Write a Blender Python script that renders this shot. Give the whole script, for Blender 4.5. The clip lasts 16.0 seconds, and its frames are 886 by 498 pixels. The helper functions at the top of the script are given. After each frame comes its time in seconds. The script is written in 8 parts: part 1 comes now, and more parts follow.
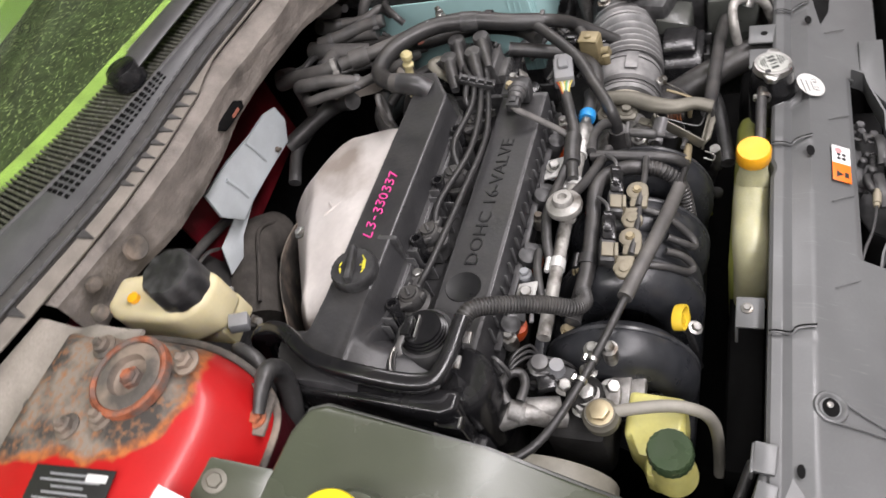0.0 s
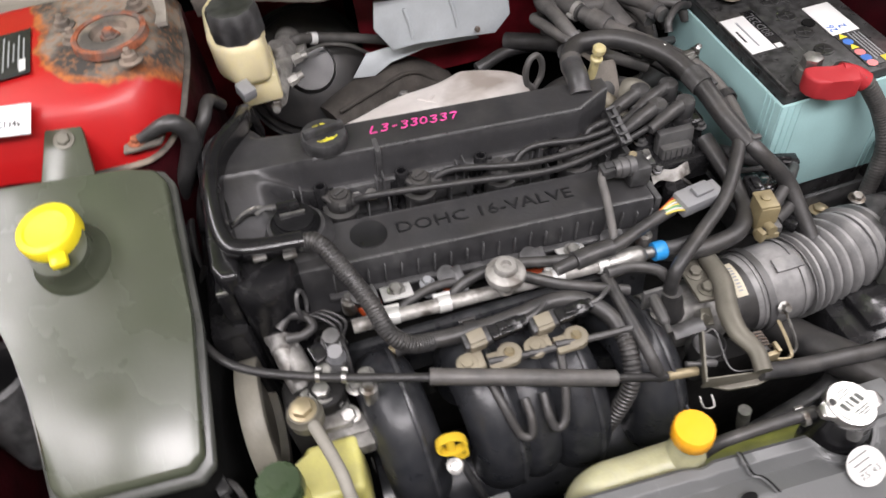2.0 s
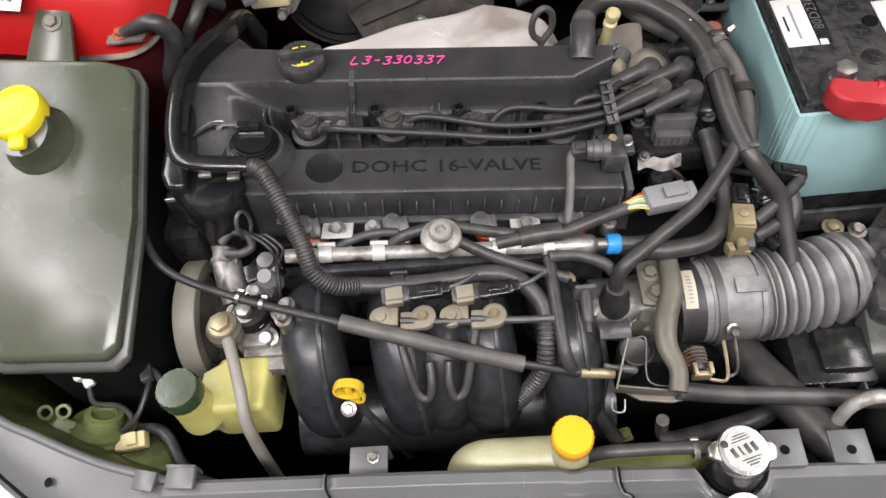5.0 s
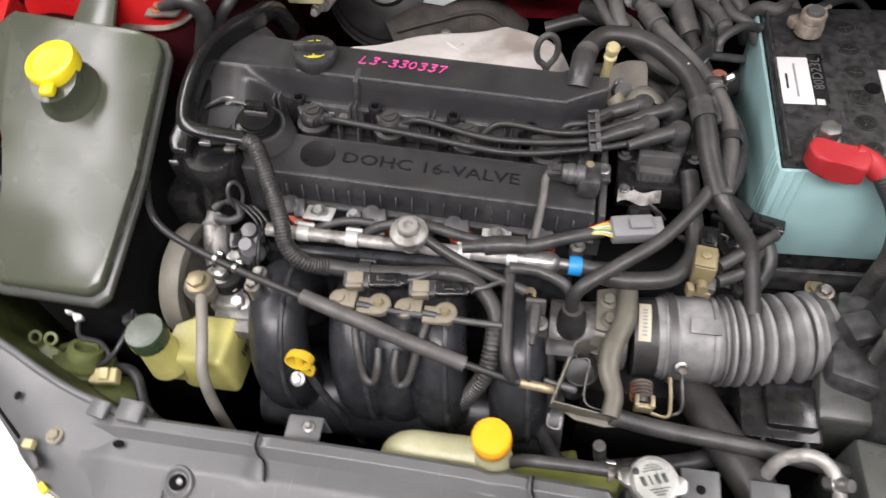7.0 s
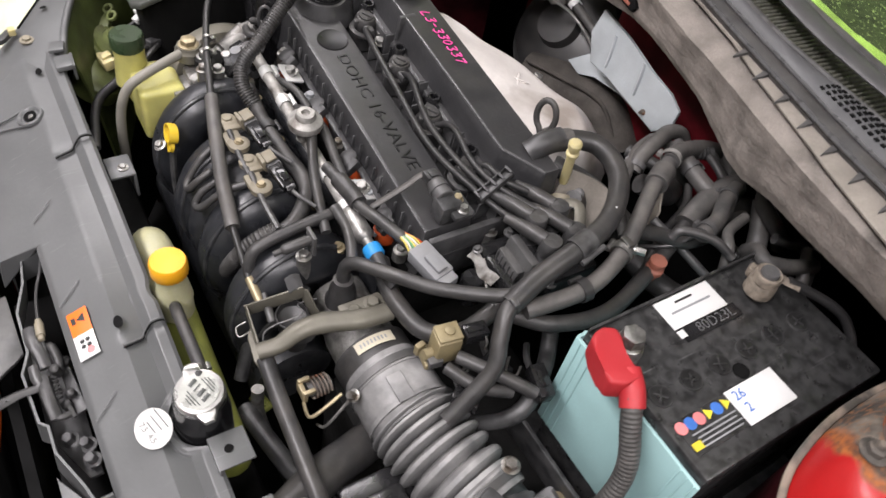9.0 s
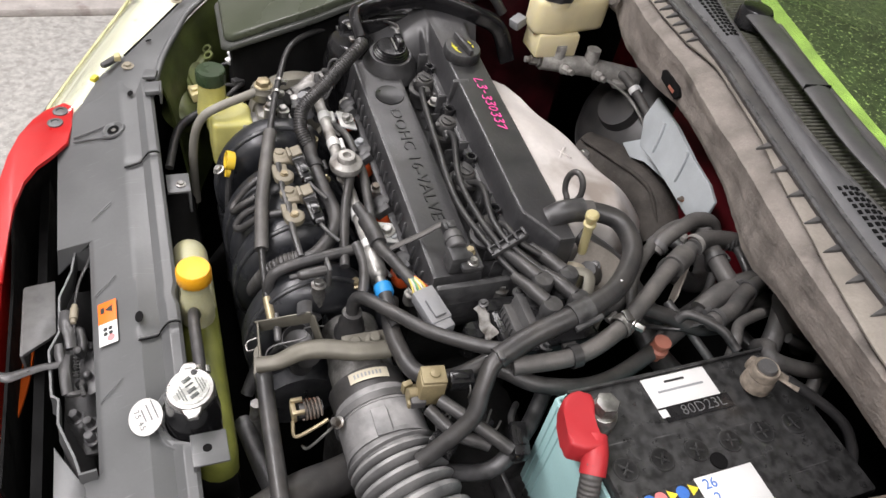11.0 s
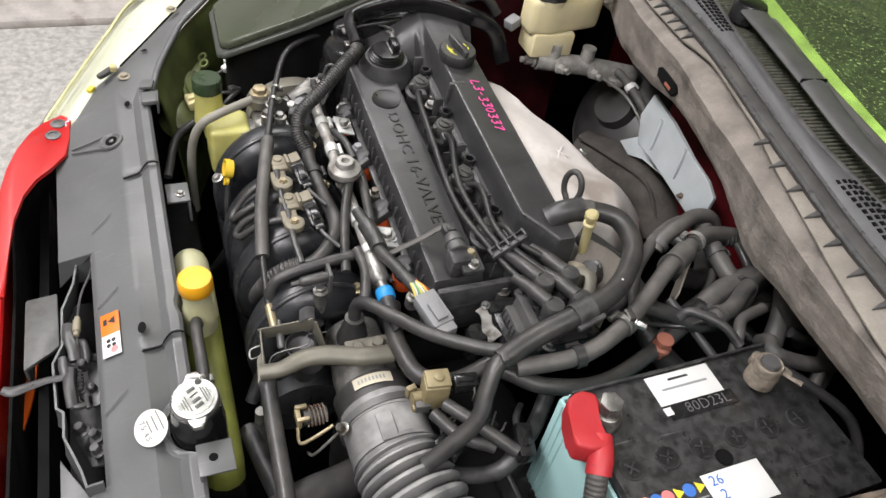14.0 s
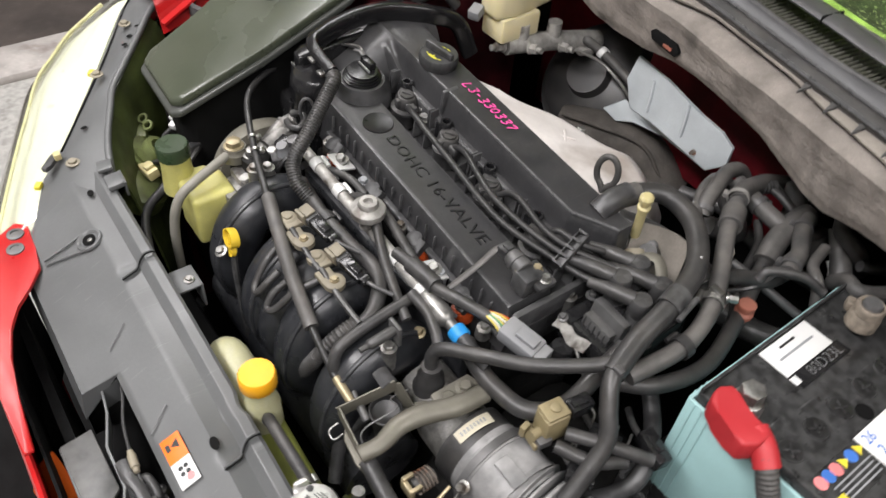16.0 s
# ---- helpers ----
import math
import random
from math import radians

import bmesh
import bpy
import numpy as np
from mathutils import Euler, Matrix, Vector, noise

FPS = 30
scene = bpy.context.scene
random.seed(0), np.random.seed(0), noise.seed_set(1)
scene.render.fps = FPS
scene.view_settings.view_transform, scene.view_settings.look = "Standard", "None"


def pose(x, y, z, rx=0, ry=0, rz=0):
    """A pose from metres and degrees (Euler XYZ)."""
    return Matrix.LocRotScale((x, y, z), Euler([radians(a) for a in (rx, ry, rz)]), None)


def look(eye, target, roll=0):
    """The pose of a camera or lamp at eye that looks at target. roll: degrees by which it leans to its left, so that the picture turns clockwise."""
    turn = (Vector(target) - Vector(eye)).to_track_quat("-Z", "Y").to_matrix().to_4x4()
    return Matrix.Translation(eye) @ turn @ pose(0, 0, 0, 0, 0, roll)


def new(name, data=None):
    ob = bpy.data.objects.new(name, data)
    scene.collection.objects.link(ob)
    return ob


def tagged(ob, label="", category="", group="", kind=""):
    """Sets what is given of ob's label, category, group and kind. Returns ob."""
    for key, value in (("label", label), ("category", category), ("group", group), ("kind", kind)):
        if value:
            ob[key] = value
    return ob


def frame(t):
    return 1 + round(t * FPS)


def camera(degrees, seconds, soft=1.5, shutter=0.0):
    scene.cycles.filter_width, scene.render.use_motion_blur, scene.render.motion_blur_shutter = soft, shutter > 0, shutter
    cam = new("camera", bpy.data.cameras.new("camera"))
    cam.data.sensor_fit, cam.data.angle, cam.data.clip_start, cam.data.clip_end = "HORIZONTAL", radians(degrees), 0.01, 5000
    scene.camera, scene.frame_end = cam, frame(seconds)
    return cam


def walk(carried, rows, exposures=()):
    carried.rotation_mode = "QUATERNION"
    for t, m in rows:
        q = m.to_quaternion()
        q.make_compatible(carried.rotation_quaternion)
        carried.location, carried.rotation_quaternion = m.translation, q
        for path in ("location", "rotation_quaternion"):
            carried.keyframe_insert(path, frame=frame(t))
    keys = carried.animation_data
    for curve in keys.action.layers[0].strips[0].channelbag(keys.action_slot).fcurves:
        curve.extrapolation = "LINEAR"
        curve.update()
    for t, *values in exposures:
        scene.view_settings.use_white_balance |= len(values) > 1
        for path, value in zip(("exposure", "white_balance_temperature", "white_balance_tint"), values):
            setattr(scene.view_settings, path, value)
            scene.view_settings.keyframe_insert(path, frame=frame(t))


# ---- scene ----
cam = camera(61.3, 16.0, shutter=0.3)
PATH = [
    (0, (-0.459, -0.185, 1.408), (0.54, 0.584, -0.144), -29.0),
    (0.5, (-0.452, -0.272, 1.388), (0.417, 0.709, -0.123), -25.3),
    (1, (-0.397, -0.326, 1.364), (0.267, 0.819, -0.136), -19.3),
    (1.5, (-0.264, -0.348, 1.351), (0.21, 0.892, -0.145), -13.3),
    (2, (-0.126, -0.411, 1.341), (0.091, 0.861, -0.187), -8.3),
    (2.5, (-0.025, -0.473, 1.345), (-0.007, 0.781, -0.213), -7.2),
    (3, (0.015, -0.458, 1.352), (-0.054, 0.76, -0.233), -7.5),
    (3.5, (0.023, -0.406, 1.353), (-0.066, 0.753, -0.275), -8.1),
    (4, (0.042, -0.387, 1.356), (-0.069, 0.717, -0.308), -9.1),
    (4.2, (0.041, -0.385, 1.356), (-0.069, 0.708, -0.316), -9.0),
    (6.3, (0.065, -0.368, 1.386), (-0.125, 0.677, -0.309), -11.5),
    (6.5, (0.073, -0.375, 1.383), (-0.141, 0.694, -0.293), -10.8),
    (7, (0.148, -0.412, 1.372), (-0.167, 0.697, -0.262), -8.3),
    (7.5, (0.292, -0.476, 1.358), (-0.15, 0.646, -0.238), -3.7),
    (8, (0.398, -0.426, 1.339), (-0.229, 0.663, -0.217), 3.3),
    (8.5, (0.473, -0.344, 1.334), (-0.319, 0.643, -0.215), 9.3),
    (9, (0.574, -0.259, 1.322), (-0.438, 0.603, -0.172), 13.6),
    (9.5, (0.626, -0.216, 1.328), (-0.517, 0.547, -0.125), 14.8),
    (10, (0.647, -0.199, 1.333), (-0.586, 0.498, -0.079), 14.0),
    (10.2, (0.651, -0.194, 1.336), (-0.603, 0.487, -0.066), 13.6),
    (12.5, (0.648, -0.197, 1.338), (-0.627, 0.469, -0.051), 12.3),
    (13, (0.648, -0.196, 1.339), (-0.622, 0.466, -0.057), 12.1),
    (13.5, (0.649, -0.195, 1.339), (-0.622, 0.466, -0.057), 11.8),
    (14, (0.648, -0.195, 1.34), (-0.621, 0.472, -0.054), 11.3),
    (14.5, (0.647, -0.195, 1.341), (-0.62, 0.487, -0.047), 10.7),
    (15, (0.634, -0.203, 1.349), (-0.624, 0.513, -0.031), 9.6),
    (15.5, (0.595, -0.229, 1.346), (-0.642, 0.525, -0.032), 8.3),
    (16, (0.502, -0.306, 1.325), (-0.589, 0.591, -0.091), 5.4),
]
walk(cam, [(t, look(eye, target, roll)) for t, eye, target, roll in PATH],
     [(0.0, 0.0, 6500, 15), (10.2, 0.0, 6500, 15), (12.3, 0.0, 6500, 10), (16.0, 0.0, 6500, 11)])

# ---- light ----
def lamp(name, eye, target, sx, sy, watts, color=(1, 1, 1)):
    data = bpy.data.lights.new(name, "AREA")
    data.shape, data.size, data.size_y, data.energy, data.color = "RECTANGLE", sx, sy, watts, color
    ob = new(name, data)
    ob.matrix_world = look(eye, target)
    return ob


world = bpy.data.worlds.new("garage_air")
scene.world = world
world.use_nodes = True
world.node_tree.nodes["Background"].inputs["Color"].default_value = (0.85, 0.92, 1.0, 1)
world.node_tree.nodes["Background"].inputs["Strength"].default_value = 0.16
lamp("tube_light_front", (0.2, -1.3, 2.85), (0.2, -1.3, 0), 2.6, 0.5, 104, (1.0, 0.975, 0.975))
lamp("tube_light_side", (1.9, 0.3, 2.85), (1.9, 0.3, 0), 0.5, 2.6, 62, (1.0, 0.975, 0.975))
lamp("tube_light_far", (-1.6, 0.0, 2.85), (-1.6, 0.0, 0), 0.5, 2.6, 70, (1.0, 0.975, 0.975))


# ---- materials ----
def mat(name, color, rough=0.5, metal=0.0, var=0.18, scale=22.0, bump=0.15, dust=0.0, dustcol=(0.30, 0.27, 0.23), coat=0.0, sss=0.0, spec=0.5, stain=None, stain_amt=0.0, fine=420.0, alpha=1.0, wear=0.0, speck=0.0, scratch=0.0, speck_lo=0.66):
    m = bpy.data.materials.new(name)
    m.use_nodes = True
    nt = m.node_tree
    nd, ln = nt.nodes, nt.links
    b = nd["Principled BSDF"]
    tc = nd.new("ShaderNodeTexCoord")
    rnd = nd.new("ShaderNodeObjectInfo")
    off = nd.new("ShaderNodeVectorMath")
    off.operation = "ADD"
    ln.new(tc.outputs["Object"], off.inputs[0])
    ln.new(rnd.outputs["Random"], off.inputs[1])

    def nz(sc, det=4.0):
        n = nd.new("ShaderNodeTexNoise")
        n.inputs["Scale"].default_value, n.inputs["Detail"].default_value = sc, det
        ln.new(off.outputs[0], n.inputs["Vector"])
        return n.outputs["Fac"]

    def mix(fac, a, c):
        x = nd.new("ShaderNodeMix")
        x.data_type = "RGBA"
        if hasattr(fac, "is_linked"):
            ln.new(fac, x.inputs[0])
        else:
            x.inputs[0].default_value = fac
        for k, v in ((6, a), (7, c)):
            if hasattr(v, "is_linked"):
                ln.new(v, x.inputs[k])
            else:
                x.inputs[k].default_value = (*v, 1)
        return x.outputs[2]

    def ramp(fac, lo, hi, vlo=0.0, vhi=1.0):
        r = nd.new("ShaderNodeMapRange")
        ln.new(fac, r.inputs[0])
        for k, v in zip((1, 2, 3, 4), (lo, hi, vlo, vhi)):
            r.inputs[k].default_value = v
        return r.outputs[0]

    dark = tuple(c * (1 - var) for c in color)
    lite = tuple(min(1, c * (1 + var)) for c in color)
    big = nz(scale, 5.0)
    grain = nz(fine, 2.0)
    col = mix(ramp(big, 0.35, 0.65), dark, lite)
    col = mix(ramp(grain, 0.3, 0.7, 0.0, 0.35), col, dark)
    if stain:
        col = mix(ramp(nz(scale * 0.6, 6.0), 0.62 - 0.3 * stain_amt, 0.72 - 0.2 * stain_amt), col, stain)
    if dust > 0:
        geo = nd.new("ShaderNodeNewGeometry")
        sep = nd.new("ShaderNodeSeparateXYZ")
        ln.new(geo.outputs["Normal"], sep.inputs[0])
        up = ramp(sep.outputs["Z"], 0.1, 1.0, 0.25, 1.0)
        pat = ramp(nz(scale * 1.7, 8.0), 0.3, 0.75, 0.1, 1.0)
        mul = nd.new("ShaderNodeMath")
        mul.operation = "MULTIPLY"
        ln.new(up, mul.inputs[0])
        ln.new(pat, mul.inputs[1])
        amt = nd.new("ShaderNodeMath")
        amt.operation = "MULTIPLY"
        ln.new(mul.outputs[0], amt.inputs[0])
        amt.inputs[1].default_value = dust
        col = mix(amt.outputs[0], col, dustcol)
    if wear > 0:
        # rubbed, greyed edges, also painted as edge highlights, broken up by grain
        edge = nd.new("ShaderNodeNewGeometry")
        rub = nd.new("ShaderNodeMath")
        rub.operation = "MULTIPLY"
        ln.new(ramp(edge.outputs["Pointiness"], 0.51, 0.62, 0.0, wear), rub.inputs[0])
        ln.new(ramp(nz(scale * 3.1, 6.0), 0.35, 0.6, 0.15, 1.0), rub.inputs[1])
        col = mix(rub.outputs[0], col, tuple(min(1.0, c * 0.6 + 0.16) for c in color))
    if scratch > 0:
        # fine rubbed scratches, two directions
        for k, turn in enumerate((0.5, 2.0)):
            mp = nd.new("ShaderNodeMapping")
            mp.inputs["Rotation"].default_value = (0, 0, turn)
            mp.inputs["Scale"].default_value = (420, 14, 60)
            ln.new(off.outputs[0], mp.inputs["Vector"])
            n = nd.new("ShaderNodeTexNoise")
            n.inputs["Scale"].default_value, n.inputs["Detail"].default_value = 1.0, 3.0
            ln.new(mp.outputs[0], n.inputs["Vector"])
            cut = nd.new("ShaderNodeMath")
            cut.operation = "MULTIPLY"
            ln.new(ramp(n.outputs["Fac"], 0.66, 0.74, 0.0, scratch), cut.inputs[0])
            ln.new(ramp(nz(scale * 0.8 + 7 * k, 3.0), 0.45, 0.62), cut.inputs[1])
            col = mix(cut.outputs[0], col, tuple(min(1.0, c * 1.5 + 0.10) for c in color))
    if speck > 0:
        col = mix(ramp(nz(fine * 1.6, 2.0), speck_lo, speck_lo + 0.10, 0.0, speck), col, dustcol)
        col = mix(ramp(nz(scale * 4.0, 9.0), 0.60, 0.78, 0.0, speck * 0.35), col, dustcol)
    ln.new(col, b.inputs["Base Color"])
    ln.new(ramp(nz(scale * 2.3, 5.0), 0.3, 0.7, max(0.03, rough - 0.09), min(1, rough + 0.1)), b.inputs["Roughness"])
    b.inputs["Metallic"].default_value = metal
    b.inputs["Specular IOR Level"].default_value = spec
    b.inputs["Coat Weight"].default_value = coat
    b.inputs["Coat Roughness"].default_value = 0.08
    if sss > 0:
        b.inputs["Subsurface Weight"].default_value = sss
        b.inputs["Subsurface Radius"].default_value = (0.02, 0.018, 0.008)
        b.inputs["Subsurface Scale"].default_value = 0.6
    if bump > 0:
        bp = nd.new("ShaderNodeBump")
        bp.inputs["Strength"].default_value = bump
        bp.inputs["Distance"].default_value = 0.0012
        ln.new(nz(fine * 0.55, 3.0), bp.inputs["Height"])
        ln.new(bp.outputs[0], b.inputs["Normal"])
    b.inputs["Alpha"].default_value = alpha
    return m


M_COVER = mat("black_molded_nylon", (0.032, 0.032, 0.034), 0.37, var=0.2, dust=0.05, bump=0.22, wear=0.5, speck=0.10, scratch=0.12)
M_GLOSSY = mat("black_glossy_plastic", (0.007, 0.007, 0.008), 0.20, var=0.08, dust=0.01, bump=0.03, wear=0.10, speck=0.03)
M_PLASTIC = mat("black_plastic", (0.013, 0.013, 0.014), 0.42, var=0.1, dust=0.02, wear=0.6, speck=0.05)
M_LID = mat("dark_grey_lid_plastic", (0.062, 0.066, 0.060), 0.33, dust=0.06, bump=0.12, scratch=0.25, speck=0.1)
M_MANIFOLD = mat("grey_black_nylon", (0.014, 0.0155, 0.019), 0.33, var=0.1, dust=0.02, bump=0.2, wear=0.4, speck=0.12)
M_RUBBER = mat("black_rubber", (0.018, 0.018, 0.019), 0.41, var=0.28, dust=0.14, bump=0.28, wear=0.4, speck=0.12)
M_RUBBER_DUSTY = mat("dusty_rubber", (0.040, 0.039, 0.038), 0.52, var=0.3, dust=0.5, bump=0.35, dustcol=(0.235, 0.215, 0.195), speck=0.3, wear=0.3)
M_BELLOWS = mat("grey_bellows_rubber", (0.100, 0.100, 0.101), 0.5, var=0.3, dust=0.85, bump=0.3, dustcol=(0.42, 0.41, 0.40), speck=0.3, wear=0.3)
M_WIRE = mat("black_wire", (0.022, 0.022, 0.023), 0.42, dust=0.07)
M_STEEL = mat("zinc_steel", (0.36, 0.355, 0.34), 0.42, metal=0.85, var=0.4, scale=70, bump=0.2, dust=0.12, stain=(0.12, 0.10, 0.08), stain_amt=0.22)
M_BRIGHT = mat("bright_plated_steel", (0.48, 0.475, 0.46), 0.34, metal=1.0, var=0.25, bump=0.1, dust=0.1)
M_ALU = mat("cast_aluminium", (0.26, 0.255, 0.245), 0.55, metal=0.6, var=0.45, scale=60, bump=0.6, dust=0.2, stain=(0.07, 0.06, 0.05), stain_amt=0.3, speck=0.2)
M_SHIELD = mat("aluminised_heat_shield", (0.72, 0.68, 0.65), 0.50, metal=0.2, var=0.14, scale=12, bump=0.35, fine=120, dust=0.3, dustcol=(0.40, 0.35, 0.32), stain=(0.36, 0.31, 0.27), stain_amt=0.2)
M_FOIL = mat("grey_insulated_foil", (0.50, 0.54, 0.56), 0.5, metal=0.1, var=0.1, bump=0.3, dust=0.15)
M_ZINC = mat("yellow_zinc", (0.42, 0.35, 0.22), 0.45, metal=0.6, var=0.2, dust=0.2)
M_BRACKET = mat("olive_coated_bracket", (0.150, 0.142, 0.115), 0.5, metal=0.35, var=0.2, dust=0.2)
M_OCHRE = mat("ochre_plated_can", (0.25, 0.205, 0.11), 0.45, metal=0.2, var=0.3, dust=0.2, bump=0.15)
M_TANPL = mat("beige_plastic", (0.225, 0.198, 0.142), 0.55, var=0.2, dust=0.2)
M_RED = mat("red_car_paint", (0.42, 0.009, 0.010), 0.36, coat=0.12, spec=0.35, var=0.08, bump=0.03, dust=0.03)
# Red far darker than the body paint, to hold shade inside the bay.
M_REDIN = mat("dirty_red_in_shade", (0.030, 0.002, 0.004), 0.6, var=0.5, bump=0.3, spec=0.2)
M_RUST = mat("rusty_steel", (0.14, 0.115, 0.095), 0.8, var=0.4, scale=60, bump=0.6, stain=(0.36, 0.11, 0.035), stain_amt=0.35)
M_RUSTRIM = mat("orange_rust", (0.33, 0.10, 0.045), 0.85, var=0.5, scale=80, bump=0.6, stain=(0.13, 0.10, 0.085), stain_amt=0.5)
M_GRIME = mat("grimy_tower_metal", (0.085, 0.075, 0.065), 0.75, var=0.4, scale=40, bump=0.6, stain=(0.24, 0.19, 0.15), stain_amt=0.5)
M_PANEL = mat("grey_primer_panel", (0.100, 0.103, 0.104), 0.40, var=0.12, scale=9, bump=0.08, dust=0.16, dustcol=(0.18, 0.18, 0.175), speck=0.22, scratch=0.35)
M_FELT = mat("dusty_felt", (0.215, 0.192, 0.172), 0.95, var=0.34, scale=26, bump=1.0, fine=520, dust=0.40, dustcol=(0.34, 0.31, 0.28), spec=0.1, speck=0.5, stain=(0.075, 0.068, 0.062), stain_amt=0.18)
M_SEAM = mat("dusty_sealed_steel", (0.25, 0.225, 0.195), 0.8, var=0.3, scale=20, bump=0.5, dust=0.2)
M_COWL = mat("grey_cowl_plastic", (0.085, 0.085, 0.088), 0.5, var=0.15, dust=0.25, dustcol=(0.2, 0.2, 0.2), speck=0.3, wear=0.3)
M_SEAL = mat("weather_strip_rubber", (0.035, 0.035, 0.036), 0.45, dust=0.2, speck=0.3, wear=0.5)
# Near-black puts the deep bay's shade into colour; also fills holes and gaps.
M_DARK = mat("shade_and_gap_black", (0.004, 0.004, 0.004), 0.8, bump=0.2, spec=0.15)
# Grimy casting, its colour lowered further for shade deep in the bay.
M_BLOCK = mat("grimy_shaded_casting", (0.016, 0.0155, 0.015), 0.65, metal=0.2, var=0.4, bump=0.6, spec=0.25)
M_MILK = mat("milky_tank_plastic", (0.38, 0.37, 0.23), 0.42, var=0.2, bump=0.06, sss=0.25, dust=0.15)
# The green tint on the tank stands in for lime light in the gap.
M_MILKG = mat("green_tinted_plastic", (0.22, 0.24, 0.05), 0.42, var=0.3, bump=0.06, sss=0.2, dust=0.1)
M_PSTANK = mat("yellow_reservoir_plastic", (0.52, 0.49, 0.165), 0.42, var=0.2, bump=0.06, sss=0.3, dust=0.12)
M_BRAKEF = mat("cream_reservoir_plastic", (0.72, 0.64, 0.40), 0.4, var=0.08, bump=0.05, sss=0.3, dust=0.1)
M_YELLOW = mat("yellow_cap_plastic", (0.80, 0.66, 0.015), 0.40, var=0.06, bump=0.08)
M_DIPYEL = mat("ochre_plastic", (0.66, 0.45, 0.03), 0.42, var=0.1, bump=0.08)
M_ORANGE = mat("orange_cap_plastic", (0.85, 0.40, 0.012), 0.42, var=0.06, bump=0.08)
M_ORSEAL = mat("orange_injector_seal", (0.40, 0.060, 0.012), 0.45, var=0.15)
M_BLUE = mat("blue_clip", (0.02, 0.26, 0.62), 0.4, var=0.1)
M_TEAL = mat("teal_insulation", (0.36, 0.57, 0.57), 0.50, var=0.08, scale=12, bump=0.15, dust=0.12, dustcol=(0.4, 0.5, 0.48))
M_BATT = mat("battery_case", (0.0085, 0.0085, 0.0088), 0.33, var=0.08, scale=34, bump=0.08, dust=0.03, dustcol=(0.20, 0.19, 0.175), speck=0.16, wear=0.4, scratch=0.8)
M_REDBOOT = mat("red_terminal_boot", (0.42, 0.024, 0.030), 0.55, var=0.08, bump=0.05)
M_STICKER = mat("aged_white_sticker", (0.56, 0.56, 0.54), 0.5, var=0.06, bump=0.05, dust=0.1)
M_WHITE = mat("white_label", (0.68, 0.68, 0.67), 0.45, var=0.04, bump=0.03)
M_BLACKINK = mat("black_ink", (0.02, 0.02, 0.02), 0.5, bump=0)
M_GREYINK = mat("grey_ink", (0.28, 0.29, 0.30), 0.5, bump=0)
M_DIMINK = mat("dim_grey_ink", (0.12, 0.12, 0.122), 0.4, bump=0)
M_BLUEINK = mat("blue_pen", (0.05, 0.16, 0.5), 0.5, bump=0)
M_YELINK = mat("yellow_print", (0.75, 0.62, 0.05), 0.5, bump=0)
M_PINKINK = mat("pink_print", (0.72, 0.22, 0.22), 0.5, bump=0)
M_ORSTICK = mat("orange_sticker", (0.85, 0.16, 0.01), 0.5, var=0.05, bump=0)
M_PINKPAINT = mat("pink_paint_marker", (0.85, 0.07, 0.34), 0.5, var=0.1, bump=0.1)
M_YELPAINT = mat("yellow_pictogram", (0.66, 0.60, 0.05), 0.5, bump=0)
M_LETTER = mat("molded_letter", (0.014, 0.014, 0.015), 0.35, bump=0.05)
M_GREYCON = mat("grey_connector", (0.20, 0.205, 0.215), 0.5, var=0.1, dust=0.2)
M_BROWN = mat("brown_rubber_cap", (0.26, 0.085, 0.055), 0.6, var=0.2, dust=0.1)
M_CREAM = mat("cream_plastic", (0.55, 0.48, 0.25), 0.45, var=0.12, sss=0.15)
M_PAPER = mat("aged_cream_paper", (0.58, 0.53, 0.41), 0.6, var=0.1, bump=0.05)
M_WIREY = mat("yellow_wire", (0.65, 0.52, 0.12), 0.5, bump=0)
M_WIREW = mat("white_wire", (0.62, 0.60, 0.55), 0.5, bump=0)
M_WIREG = mat("green_wire", (0.16, 0.36, 0.18), 0.5, bump=0)
M_CONCRETE = mat("garage_concrete", (0.42, 0.41, 0.385), 0.75, var=0.20, scale=55, bump=0.9, fine=130, stain=(0.30, 0.29, 0.27), stain_amt=0.30, speck=0.9, dustcol=(0.66, 0.65, 0.62))
M_KERB = mat("pale_kerb_concrete", (0.44, 0.41, 0.385), 0.8, var=0.2, scale=14, bump=0.8, fine=90, speck=0.5, dustcol=(0.66, 0.62, 0.58), stain=(0.24, 0.20, 0.18), stain_amt=0.25)
M_ROAD = mat("dark_stained_ground", (0.060, 0.048, 0.042), 0.8, var=0.3, scale=6, bump=0.5, fine=120, speck=0.15)
M_WALL = mat("painted_wall", (0.62, 0.62, 0.60), 0.8, var=0.06, scale=2, bump=0.2)
M_LIME = mat("lime_hood_paint", (0.30, 0.46, 0.10), 0.40, var=0.05, scale=3, bump=0.05)
M_HOODPAD = mat("speckled_hood_pad", (0.020, 0.024, 0.016), 0.85, var=0.6, scale=120, bump=0.8, fine=600)
M_DULL = mat("dull_dark_steel", (0.11, 0.11, 0.112), 0.45, metal=0.4, var=0.3, dust=0.15)
# Lime colour of the hood as mirrored in the windscreen.
M_REFLECT = mat("lime_hood_reflection", (0.34, 0.47, 0.10), 0.45, var=0.3, scale=30, bump=0.1)
M_BELT = mat("worn_smooth_belt", (0.25, 0.235, 0.195), 0.55, var=0.2, bump=0.3)
